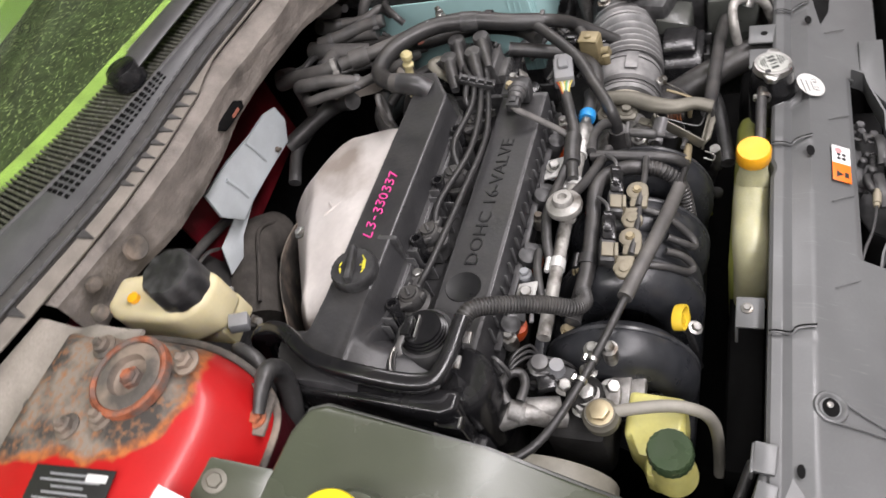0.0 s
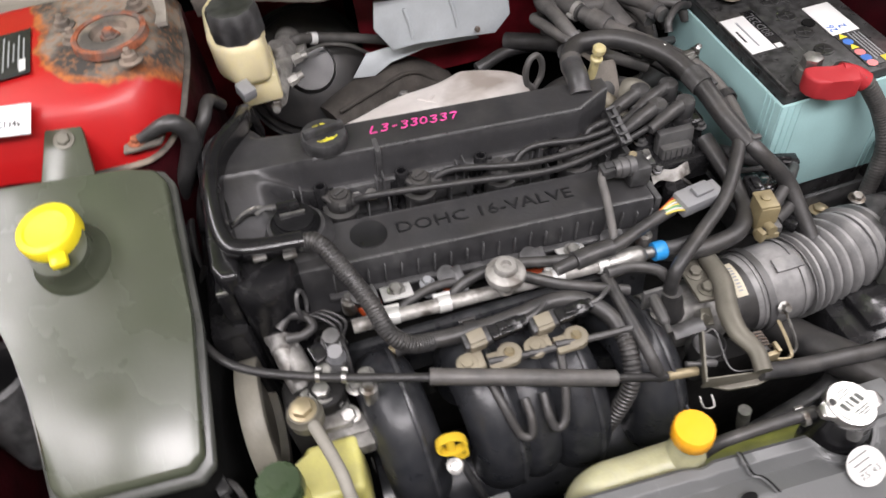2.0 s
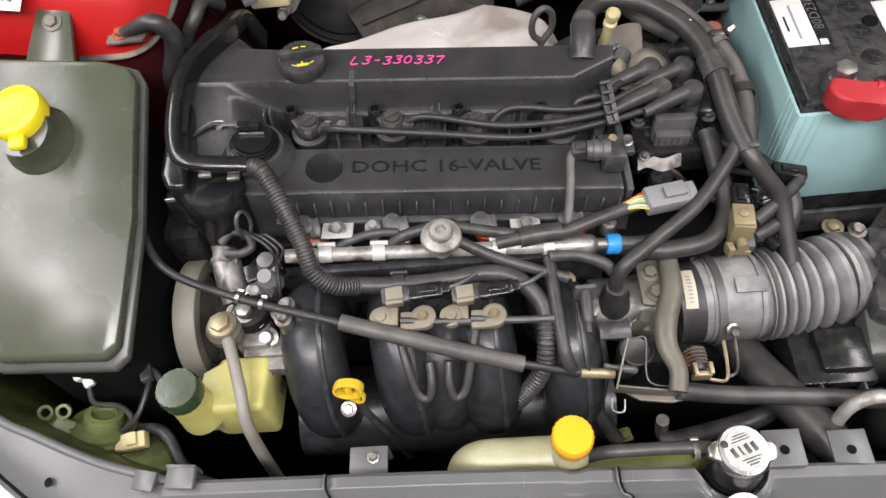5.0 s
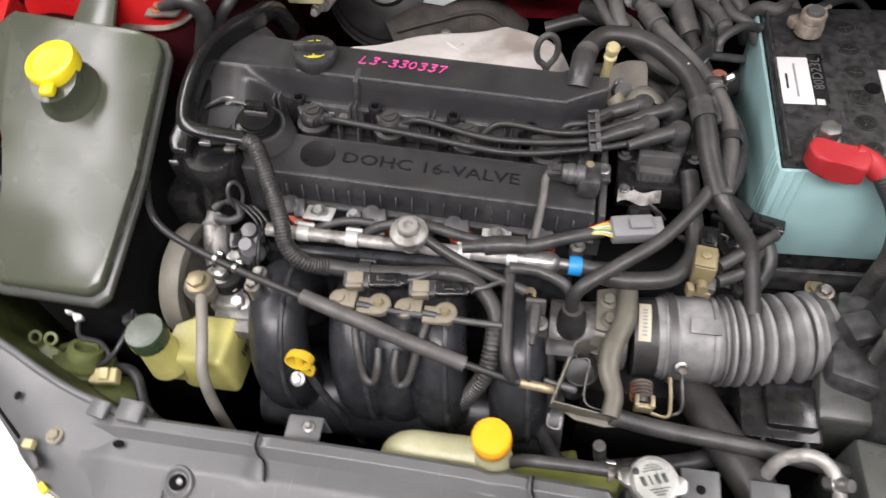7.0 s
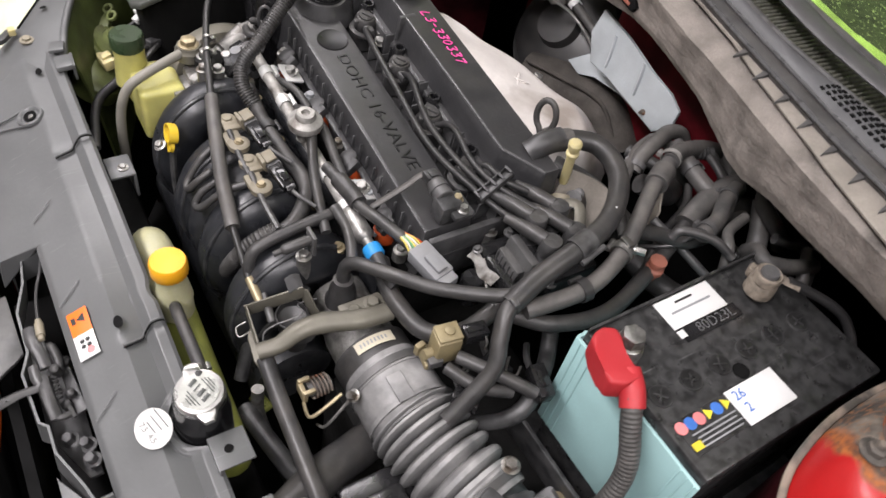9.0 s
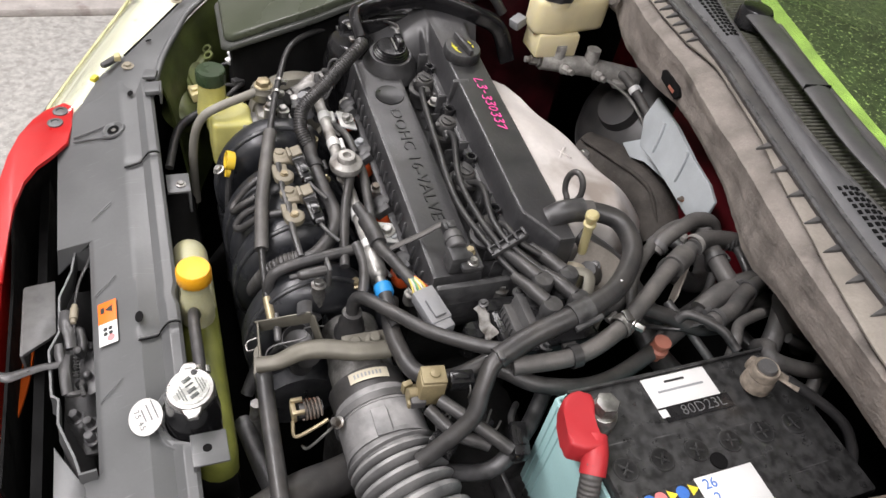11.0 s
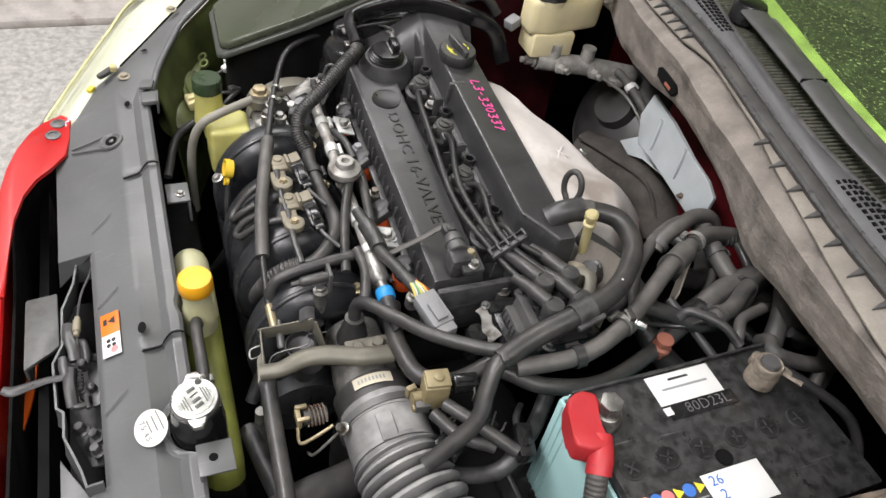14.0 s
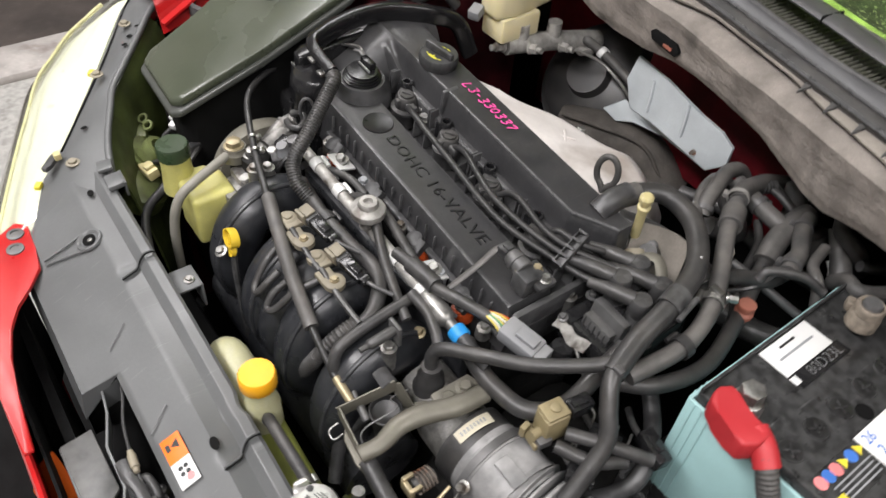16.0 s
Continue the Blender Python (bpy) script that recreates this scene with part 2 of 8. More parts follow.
# Dark green of the windscreen's reflection, with specks for dust on the glass.
M_SPECK = mat("glass_dust_and_reflection", (0.034, 0.048, 0.014), 0.7, var=0.6, scale=60, bump=0.6, fine=150, dust=0.08, dustcol=(0.50, 0.55, 0.25), speck=1.0, speck_lo=0.60)
M_PALEALU = mat("pale_cast_aluminium", (0.36, 0.35, 0.33), 0.5, metal=0.4, var=0.35, scale=60, bump=0.5, dust=0.2, stain=(0.09, 0.08, 0.07), stain_amt=0.25)
M_TANK = mat("green_grey_tank_plastic", (0.056, 0.065, 0.044), 0.26, var=0.10, scale=6, dust=0.08, bump=0.06, scratch=0.12)
M_PLATED = mat("white_zinc_plating", (0.66, 0.66, 0.64), 0.4, metal=0.3, var=0.1, bump=0.1, dust=0.1)
M_SHROUD = mat("sooty_shroud_steel", (0.060, 0.053, 0.046), 0.85, var=0.3, scale=40, bump=0.6, speck=0.2)
M_DUSTGREY = mat("dusty_grey_steel", (0.14, 0.128, 0.115), 0.85, var=0.2, scale=40, bump=0.6, speck=0.3)
M_OLIVE = mat("olive_lamp_plastic", (0.095, 0.115, 0.036), 0.45, var=0.5, scale=40, bump=0.2, dust=0.1)
M_REDWALL = mat("dull_red_firewall_paint", (0.15, 0.007, 0.013), 0.55, var=0.4, bump=0.2, spec=0.3)
M_RIB = mat("worn_olive_rib_plastic", (0.062, 0.064, 0.045), 0.20, var=0.3, scale=60, dust=0.15, wear=0.5)
M_DULLPL = mat("dusty_grey_black_plastic", (0.045, 0.045, 0.045), 0.42, var=0.2, dust=0.12, wear=0.5)
M_LATCH = mat("dark_greased_steel", (0.055, 0.055, 0.056), 0.40, metal=0.3, var=0.4, dust=0.05)
M_TARNISH = mat("tarnished_brown_lead", (0.34, 0.29, 0.235), 0.5, metal=0.5, var=0.35, scale=120, bump=0.4, dust=0.15)
# Paler grey for edge wear and for painted highlight lines.
M_EDGE = mat("edge_wear_and_highlight", (0.072, 0.072, 0.074), 0.30, var=0.3, scale=40, dust=0.05, wear=0.4)
M_AMBER = mat("amber_lens", (0.55, 0.10, 0.015), 0.15, var=0.1, bump=0.03)
M_LENSIN = mat("headlamp_reflector", (0.40, 0.40, 0.33), 0.35, metal=0.0, var=0.08, bump=0.2)
M_LENSEDGE = mat("yellowed_lens_edge", (0.52, 0.50, 0.26), 0.3, var=0.2, bump=0.05)


def glass(name, tint, rough=0.02, mixin=0.25):
    m = bpy.data.materials.new(name)
    m.use_nodes = True
    nd, ln = m.node_tree.nodes, m.node_tree.links
    b = nd["Principled BSDF"]
    b.inputs["Base Color"].default_value = (*tint, 1)
    b.inputs["Roughness"].default_value = rough
    b.inputs["Transmission Weight"].default_value = 1.0
    b.inputs["IOR"].default_value = 1.45
    return m


M_GLASS = glass("windscreen_glass", (0.55, 0.62, 0.55))
M_LENS = glass("headlamp_lens", (0.93, 0.95, 0.88), 0.05)


# ---- mesh helpers ----
def shade(bm, sharp=38):
    lim = radians(sharp)
    for f in bm.faces:
        f.smooth = True
    for e in bm.edges:
        if len(e.link_faces) == 2 and e.calc_face_angle(0) > lim:
            e.smooth = False


def to_mesh(name, bm, material, sharp=38):
    bmesh.ops.recalc_face_normals(bm, faces=bm.faces)
    shade(bm, sharp)
    me = bpy.data.meshes.new(name)
    bm.to_mesh(me)
    bm.free()
    me.materials.append(material)
    return me


def thing(name, label, category, at=(0, 0, 0), group="", kind=""):
    ob = new(name)
    ob.empty_display_size = 0.02
    ob.location = at
    return tagged(ob, label, category, group, kind)


def placed(ob):
    base = placed(ob.parent) @ ob.matrix_parent_inverse if ob.parent else Matrix()
    return base @ ob.matrix_basis


def part(name, bm, material, parent, label=""):
    ob = new(name, to_mesh(name, bm, material))
    ob.parent = parent
    ob.matrix_parent_inverse = placed(parent).inverted()
    return tagged(ob, label)


def solo(name, bm, material, label, category, group="", kind=""):
    ob = new(name, to_mesh(name, bm, material))
    return tagged(ob, label, category, group, kind)


def bevel(bm, w, seg=2):
    if w > 0:
        bmesh.ops.bevel(bm, geom=list(bm.edges), offset=w, segments=seg, profile=0.5, affect="EDGES", clamp_overlap=True)
    return bm


def box(c, s, bev=0.003, turn=(0, 0, 0), seg=2):
    bm = bmesh.new()
    bmesh.ops.create_cube(bm, size=1)
    bmesh.ops.scale(bm, vec=s, verts=bm.verts)
    bevel(bm, bev, seg)
    bm.transform(pose(*c, *turn))
    return bm


def prism(outline, z0, z1, bev=0.003, seg=2, top=None, low=None):
    """An upright block over an outline; top moves the upper points by a function of x, y."""
    bm = bmesh.new()
    lo = [bm.verts.new((x, y, z0 if low is None else low(x, y))) for x, y in outline]
    hi = [bm.verts.new((x, y, z1 if top is None else top(x, y))) for x, y in outline]
    n = len(lo)
    bm.faces.new(lo[::-1])
    bm.faces.new(hi)
    for i in range(n):
        bm.faces.new((lo[i], lo[(i + 1) % n], hi[(i + 1) % n], hi[i]))
    return bevel(bm, bev, seg)


def lathe(profile, m=None, seg=24, rib=0, depth=0.0, capped=True):
    """Turns (radius, height) pairs about z; rib/depth cut grip flutes into the outer ones."""
    bm = bmesh.new()
    rings = []
    for r, z in profile:
        ring = []
        for k in range(seg):
            a = 2 * math.pi * k / seg
            q = r
            if rib and r > 0.7 * max(p[0] for p in profile):
                q = r - depth * (0.5 + 0.5 * math.cos(rib * a))
            ring.append(bm.verts.new((q * math.cos(a), q * math.sin(a), z)))
        rings.append(ring)
    for a, c in zip(rings, rings[1:]):
        for k in range(seg):
            bm.faces.new((a[k], a[(k + 1) % seg], c[(k + 1) % seg], c[k]))
    if capped and profile[0][0] > 1e-6:
        bm.faces.new(rings[0][::-1])
    if capped and profile[-1][0] > 1e-6:
        bm.faces.new(rings[-1])
    bmesh.ops.remove_doubles(bm, verts=bm.verts, dist=1e-6)
    if m is not None:
        bm.transform(m)
    return bm


def spline(pts, sub=6):
    p = [Vector(q) for q in pts]
    p = [2 * p[0] - p[1]] + p + [2 * p[-1] - p[-2]]
    out = []
    for i in range(1, len(p) - 2):
        a, b, c, d = p[i - 1:i + 3]
        for k in range(sub):
            t = k / sub
            out.append(0.5 * (2 * b + (c - a) * t + (2 * a - 5 * b + 4 * c - d) * t * t + (3 * b - a - 3 * c + d) * t ** 3))
    out.append(p[-2])
    return out


def tube(pts, r, seg=12, sub=6, corr=0.0, pitch=0.006, flat=1.0, radii=None, square=1.0):
    """A hose through the points; corr makes corrugations of that depth; radii gives one radius per point."""
    path = spline(pts, sub)
    rr = None
    if radii:
        rr = [float(v) for v in np.interp(np.linspace(0, len(radii) - 1, len(path)), range(len(radii)), radii)]
    if corr > 0:
        length = [0.0]
        for a, b in zip(path, path[1:]):
            length.append(length[-1] + (b - a).length)
        n = max(8, int(length[-1] / pitch * 4))
        s = np.linspace(0, length[-1], n)
        cols = [np.interp(s, length, [q[k] for q in path]) for k in range(3)]
        if rr:
            rr = [float(v) for v in np.interp(s, length, rr)]
        path = [Vector(q) for q in zip(*cols)]
    bm = bmesh.new()
    up = Vector((0, 0, 1))
    prev = None
    rings = []
    for i, q in enumerate(path):
        d = (path[min(i + 1, len(path) - 1)] - path[max(i - 1, 0)]).normalized()
        if prev is None:
            u = d.cross(up) if abs(d.z) < 0.95 else d.cross(Vector((1, 0, 0)))
        else:
            u = prev - d * prev.dot(d)
        u.normalize()
        prev = u
        w = d.cross(u)
        rad = rr[i] if rr else r
        if corr > 0:
            rad -= corr * (i % 4 in (1, 2))
        rings.append([bm.verts.new(q + u * rad * math.copysign(abs(math.cos(a)) ** square, math.cos(a)) + w * rad * flat * math.copysign(abs(math.sin(a)) ** square, math.sin(a))) for a in (2 * math.pi * k / seg for k in range(seg))])
    for a, c in zip(rings, rings[1:]):
        for k in range(seg):
            bm.faces.new((a[k], a[(k + 1) % seg], c[(k + 1) % seg], c[k]))
    bm.faces.new(rings[0][::-1])
    bm.faces.new(rings[-1])
    return bm


def join(*bms):
    out = bmesh.new()
    for b in bms:
        me = bpy.data.meshes.new("tmp")
        b.to_mesh(me)
        b.free()
        out.from_mesh(me)
        bpy.data.meshes.remove(me)
    return out


def along(p, d, roll=0):
    """A pose at p whose z axis runs along d."""
    q = Vector(d).to_track_quat("Z", "Y")
    return Matrix.Translation(p) @ q.to_matrix().to_4x4() @ pose(0, 0, 0, 0, 0, roll)


def hexbolt(p, d=(0, 0, 1), r=0.006, h=0.005, flange=1.5):
    m = along(p, d, random.uniform(0, 60))
    head = lathe([(r, 0.0015), (r, h), (r * 0.85, h + 0.0008)], m, seg=6)
    wash = lathe([(r * flange, 0), (r * flange, 0.0012), (r * 1.1, 0.002)], m, seg=18)
    return join(wash, head)


def clamp(p, d, r, w=0.006):
    m = along(p, d)
    band = lathe([(r, -w / 2), (r + 0.0012, -w / 2), (r + 0.0012, w / 2), (r, w / 2)], m, seg=20, capped=False)
    ear = lathe([(0.003, -w * 0.7), (0.003, w * 0.7)], m @ pose(r + 0.003, 0, 0), seg=8)
    return join(band, ear)


def words(text, size, m, depth=0.0004, bold=0.0):
    """Lettering in the built-in font as a bmesh; x along the line, centred."""
    cu = bpy.data.curves.new("lettering", "FONT")
    cu.body, cu.size, cu.extrude, cu.align_x, cu.align_y, cu.offset, cu.resolution_u = text, size, depth, "CENTER", "CENTER", bold, 2
    ob = bpy.data.objects.new("lettering", cu)
    me = bpy.data.meshes.new_from_object(ob)
    bm = bmesh.new()
    bm.from_mesh(me)
    bm.transform(m)
    bpy.data.objects.remove(ob)
    bpy.data.curves.remove(cu)
    bpy.data.meshes.remove(me)
    return bm


def axes(p, x, y):
    """A pose with its x axis along x and its y axis near y."""
    x = Vector(x).normalized()
    z = x.cross(Vector(y)).normalized()
    y = z.cross(x)
    m = Matrix((x, y, z)).transposed().to_4x4()
    m.translation = p
    return m


def loft(boundary, centre, levels):
    """Rings of a closed outline about a centre, one per (scale, height)."""
    bm = bmesh.new()
    pts = spline([*boundary, boundary[0]], 5)[:-1]
    rings = [[bm.verts.new((centre[0] + (q[0] - centre[0]) * s, centre[1] + (q[1] - centre[1]) * s, z)) for q in pts] for s, z in levels]
    n = len(pts)
    for a, c in zip(rings, rings[1:]):
        for k in range(n):
            bm.faces.new((a[k], a[(k + 1) % n], c[(k + 1) % n], c[k]))
    bm.faces.new(rings[0])
    return bm


def sheet(fn, nu, nv, thick=0.0):
    """A surface fn(u, v) over the unit square, with thickness downwards."""
    bm = bmesh.new()
    g = [[bm.verts.new(fn(i / nu, j / nv)) for j in range(nv + 1)] for i in range(nu + 1)]
    for i in range(nu):
        for j in range(nv):
            bm.faces.new((g[i][j], g[i + 1][j], g[i + 1][j + 1], g[i][j + 1]))
    if thick:
        bmesh.ops.recalc_face_normals(bm, faces=bm.faces)
        bmesh.ops.solidify(bm, geom=list(bm.faces), thickness=thick)
    return bm

def smooth(a, b, x):
    t = min(1, max(0, (x - a) / (b - a)))
    return t * t * (3 - 2 * t)


# ---- the garage ----
solo("floor", box((0.3, 0, -0.06), (9, 9, 0.12), 0), M_CONCRETE, "grey worn concrete garage floor", "floor", kind="structure")
for nm, c, sz in (("wall_north", (0.3, 4.55, 1.5), (9.2, 0.12, 3)), ("wall_south", (0.3, -4.55, 1.5), (9.2, 0.12, 3)),
                  ("wall_east", (4.85, 0, 1.5), (0.12, 9, 3)), ("wall_west", (-4.25, 0, 1.5), (0.12, 9, 3))):
    solo(nm, box(c, sz, 0), M_WALL, "plain light grey garage wall", "wall", kind="structure")
solo("ceiling", box((0.3, 0, 3.06), (9.2, 9.2, 0.12), 0), M_WALL, "plain light garage ceiling", "ceiling", kind="structure")
solo("kerb", box((-1.865, 0.0, 0.012), (0.18, 9, 0.03), 0.008), M_KERB, "low chipped pale concrete kerb", "kerb", kind="structure")
solo("road", box((-3.10, 0.0, 0.002), (2.28, 9, 0.012), 0), M_ROAD, "dark brown stained strip beyond the kerb", "road", kind="structure")

# ---- car body ----
car = thing("car_body", "red car body with open engine bay", "car", (0.22, 0.1, 0))


def cowl_y(x):
    return float(np.interp(x, (-0.75, -0.5, -0.375, -0.3, -0.2, -0.12, -0.05, 0.05, 0.1, 0.25, 0.37, 0.5, 0.8, 1.25),
                           (0.70, 0.58, 0.508, 0.482, 0.447, 0.422, 0.408, 0.399, 0.389, 0.353, 0.328, 0.312, 0.312, 0.42)))


def cowl_w(x):
    return float(np.interp(x, (-0.5, -0.3, -0.12, 0.02, 0.10, 0.25, 0.34, 0.9), (0.120, 0.098, 0.072, 0.040, 0.031, 0.031, 0.050, 0.060)))


# bay floor, aprons and firewall, shade put into their dark colours
part("undertray", prism([(-0.52, -0.45), (0.98, -0.45), (0.98, 0.62), (-0.52, 0.62)], 0.20, 0.215, 0), M_DARK, car, "undertray in near-black for the bay's deep shade")
part("firewall", box((0.22, 0.60, 0.57), (1.5, 0.02, 0.76), 0), M_DARK, car, "firewall in near-black, its shade put into the colour")
part("firewall_patch", box((-0.20, 0.586, 0.66), (0.30, 0.006, 0.26), 0.003), M_REDWALL, car, "dull red painted firewall panel")
part("firewall_patch", box((0.09, 0.480, 0.765), (0.27, 0.006, 0.19), 0.003), M_REDWALL, car, "dull red painted firewall panel")
part("apron", box((-0.505, 0.26, 0.46), (0.02, 0.68, 0.56), 0), M_REDIN, car, "inner apron in red darkened for shade")
part("apron", box((0.93, 0.29, 0.50), (0.02, 0.62, 0.62), 0), M_DARK, car, "inner apron in near-black for the bay's shade")
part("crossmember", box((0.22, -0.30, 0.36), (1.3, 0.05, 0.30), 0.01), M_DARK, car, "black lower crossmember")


def tower_paint(name, cx, cy, sgn):
    """Red paint with a grimy patch round the strut mount and a rust line at its rim."""
    m = mat(name, (0.42, 0.009, 0.010), 0.36, coat=0.12, spec=0.35, var=0.08, bump=0.03, dust=0.03)
    nd, ln = m.node_tree.nodes, m.node_tree.links
    b = nd["Principled BSDF"]
    tc = nd.new("ShaderNodeTexCoord")
    sep = nd.new("ShaderNodeSeparateXYZ")
    ln.new(tc.outputs["Object"], sep.inputs[0])

    def op(kind, a, c):
        n = nd.new("ShaderNodeMath")
        n.operation = kind
        for k, v in ((0, a), (1, c)):
            if isinstance(v, (int, float)):
                n.inputs[k].default_value = v
            else:
                ln.new(v, n.inputs[k])
        return n.outputs[0]

    def noise_at(sc):
        n = nd.new("ShaderNodeTexNoise")
        n.inputs["Scale"].default_value, n.inputs["Detail"].default_value = sc, 6.0
        ln.new(tc.outputs["Object"], n.inputs["Vector"])
        return n.outputs["Fac"]

    def step(v, lo, hi):
        n = nd.new("ShaderNodeMapRange")
        ln.new(v, n.inputs[0])
        n.inputs[1].default_value, n.inputs[2].default_value = lo, hi
        return n.outputs[0]

    def blend(fac, a, c):
        n = nd.new("ShaderNodeMix")
        n.data_type = "RGBA"
        ln.new(fac, n.inputs[0])
        for k, v in ((6, a), (7, c)):
            if isinstance(v, tuple):
                n.inputs[k].default_value = (*v, 1)
            else:
                ln.new(v, n.inputs[k])
        return n.outputs[2]

    dx, dy = op("MULTIPLY", op("SUBTRACT", sep.outputs["X"], cx), sgn), op("SUBTRACT", sep.outputs["Y"], cy)
    round_ = op("SUBTRACT", 0.068, op("SQRT", op("ADD", op("MULTIPLY", dx, dx), op("MULTIPLY", dy, dy)), 0))
    rear = op("MINIMUM", op("ADD", op("ADD", dx, 0.056), op("MULTIPLY", dy, 0.30)), op("ADD", dy, 0.010))
    ragged = op("MULTIPLY", op("SUBTRACT", noise_at(38), 0.5), 0.022)
    depth = op("ADD", op("MAXIMUM", round_, rear), ragged)
    grime = blend(step(noise_at(26), 0.42, 0.58), (0.052, 0.047, 0.042), (0.23, 0.195, 0.16))
    grime = blend(step(noise_at(150), 0.48, 0.72), grime, (0.27, 0.13, 0.065))
    rust = blend(step(noise_at(120), 0.40, 0.6), (0.42, 0.13, 0.035), (0.20, 0.075, 0.035))
    old = b.inputs["Base Color"].links[0].from_socket
    col = blend(step(depth, -0.003, 0.001), old, rust)
    col = blend(step(depth, 0.0025, 0.009), col, grime)
    ln.new(col, b.inputs["Base Color"])
    rough = nd.new("ShaderNodeMapRange")
    ln.new(depth, rough.inputs[0])
    for k, v in zip((1, 2, 3, 4), (-0.002, 0.003, 0.36, 0.85)):
        rough.inputs[k].default_value = v
    ln.new(rough.outputs[0], b.inputs["Roughness"])
    coat = nd.new("ShaderNodeMapRange")
    ln.new(depth, coat.inputs[0])
    for k, v in zip((1, 2, 3, 4), (-0.002, 0.002, 0.12, 0.0)):
        coat.inputs[k].default_value = v
    ln.new(coat.outputs[0], b.inputs["Coat Weight"])
    return m


# strut towers: one loft, mirrored for the other side
def strut_tower(cx, cy, cz, sgn, paint, studs):
    f = lambda x, y: (cx + sgn * x, cy + y, 0)
    edge = [f(0.056, 0.125), f(0.056, 0.03), f(0.050, -0.03), f(0.034, -0.070), f(0.005, -0.093), f(-0.05, -0.094), f(-0.13, -0.082), f(-0.176, -0.075), f(-0.178, 0.03), f(-0.176, 0.125), f(-0.06, 0.135)]
    mid = (cx - sgn * 0.055, cy + 0.015)
    def slump(bm):
        for v in bm.verts:
            v.co.z -= 0.034 * (1 - smooth(cy - 0.115, cy - 0.015, v.co.y))
        return bm

    tower = part("strut_tower", slump(loft(edge, mid, [(0.08 + 0.92 * k / 22, cz - 0.004 - 0.003 * (k / 22) - 0.048 * max(0.0, (k / 22 - 0.62) / 0.38) ** 2.6) for k in range(23)])), paint, car, "red strut tower with a rusty grimy top")
    # The wall's red is darkened in place of shade below the tower top.
    part("tower_wall", slump(loft(edge, mid, [(1.0, cz - 0.055), (1.005, cz - 0.09), (1.01, cz - 0.2), (1.02, cz - 0.45)])), M_REDIN, tower, "dirty red tower wall, darkened for shade")
    part("rust_ring", lathe([(0.0365, 0), (0.0360, 0.008), (0.0335, 0.0095), (0.0305, 0.008), (0.0300, 0.0)], pose(cx, cy, cz - 0.005), seg=40, capped=False), M_RUSTRIM, tower, "orange rusty ring")
    part("bearing_cap", lathe([(0.0302, -0.004), (0.0298, 0.005), (0.025, 0.0075), (0.0185, 0.007), (0.017, 0.000), (0.012, -0.002), (0.004, -0.002)], pose(cx, cy, cz - 0.003), seg=36), M_GRIME, tower, "grey bearing cap")
    part("strut_nut", lathe([(0.0095, -0.002), (0.0095, 0.003), (0.0065, 0.0035), (0.0065, 0.007), (0.005, 0.009)], pose(cx, cy, cz - 0.003), seg=6), M_RUSTRIM, tower, "rusty strut nut")
    for dx, dy in studs:
        q = Vector((cx + dx, cy + dy, cz - 0.004))
        part("stud_nut", join(hexbolt(q, (0, 0, 1), 0.0075, 0.007, 1.5), lathe([(0.0035, 0.006), (0.0035, 0.012), (0.003, 0.013)], Matrix.Translation(q), seg=10)), M_GRIME, tower, "dull flange nut")
    edge_run = [Vector(f(*q)) + Vector((0, 0, cz - 0.052 - 0.034 * (1 - smooth(cy - 0.115, cy - 0.015, cy + q[1])))) for q in ((0.052, 0.115), (0.058, 0.03), (0.053, -0.03), (0.038, -0.070), (0.008, -0.095), (-0.05, -0.097))]
    part("sealed_edge", tube(edge_run, 0.0034, 10, 6, flat=0.6), M_GRIME, tower, "dusty sealed edge of the tower")
    return tower


STUDS = ((0.025, 0.046), (0.019, -0.047), (-0.036, 0.012), (-0.047, 0.042))
tower = strut_tower(-0.300, 0.286, 0.952, 1, tower_paint("rusted_tower_paint_near", -0.305, 0.300, 1), STUDS)
strut_tower(0.578, 0.235, 0.885, -1, tower_paint("rusted_tower_paint_far", 0.583, 0.249, -1), [(-a, b) for a, b in STUDS])
part("inner_wing", sheet(lambda u, v: (-0.480 - 0.040 * v, 0.22 - 0.26 * u, 0.898 - 0.08 * u - 0.05 * (1 - v) ** 2 + 0.010 * math.sin(v * 3.1)), 20, 12, 0.004), M_RED, car, "glossy red inner wing edge")
part("inner_wing", sheet(lambda u, v: (0.915 + 0.050 * v, 0.22 - 0.30 * u, 0.85 - 0.07 * u - 0.05 * (1 - v) ** 2), 20, 12, 0.004), M_RED, car, "glossy red inner wing edge")


def fender(x0, sgn, nm):
    prof = [(0.0, -0.012), (0.018, -0.015), (0.022, 0.004), (0.030, 0.012), (0.045, 0.010), (0.085, -0.006), (0.135, -0.06), (0.16, -0.16), (0.165, -0.42)]

    def fn(u, v):
        k = v * (len(prof) - 1)
        i = min(int(k), len(prof) - 2)
        f = k - i
        a = prof[i][0] * (1 - f) + prof[i + 1][0] * f
        z = prof[i][1] * (1 - f) + prof[i + 1][1] * f
        y = 0.62 - 0.66 * u
        lead = max(0, u - 0.55)
        return (x0 + sgn * (a + 0.012) - sgn * 0.04 * lead, y, 0.945 - 0.06 * u - 0.28 * lead ** 1.5 + z)
    return part(nm, sheet(fn, 28, 32, 0.003), M_RED, car, "glossy red front wing")


fender(-0.475, -1, "fender")
fender(0.925, 1, "fender")

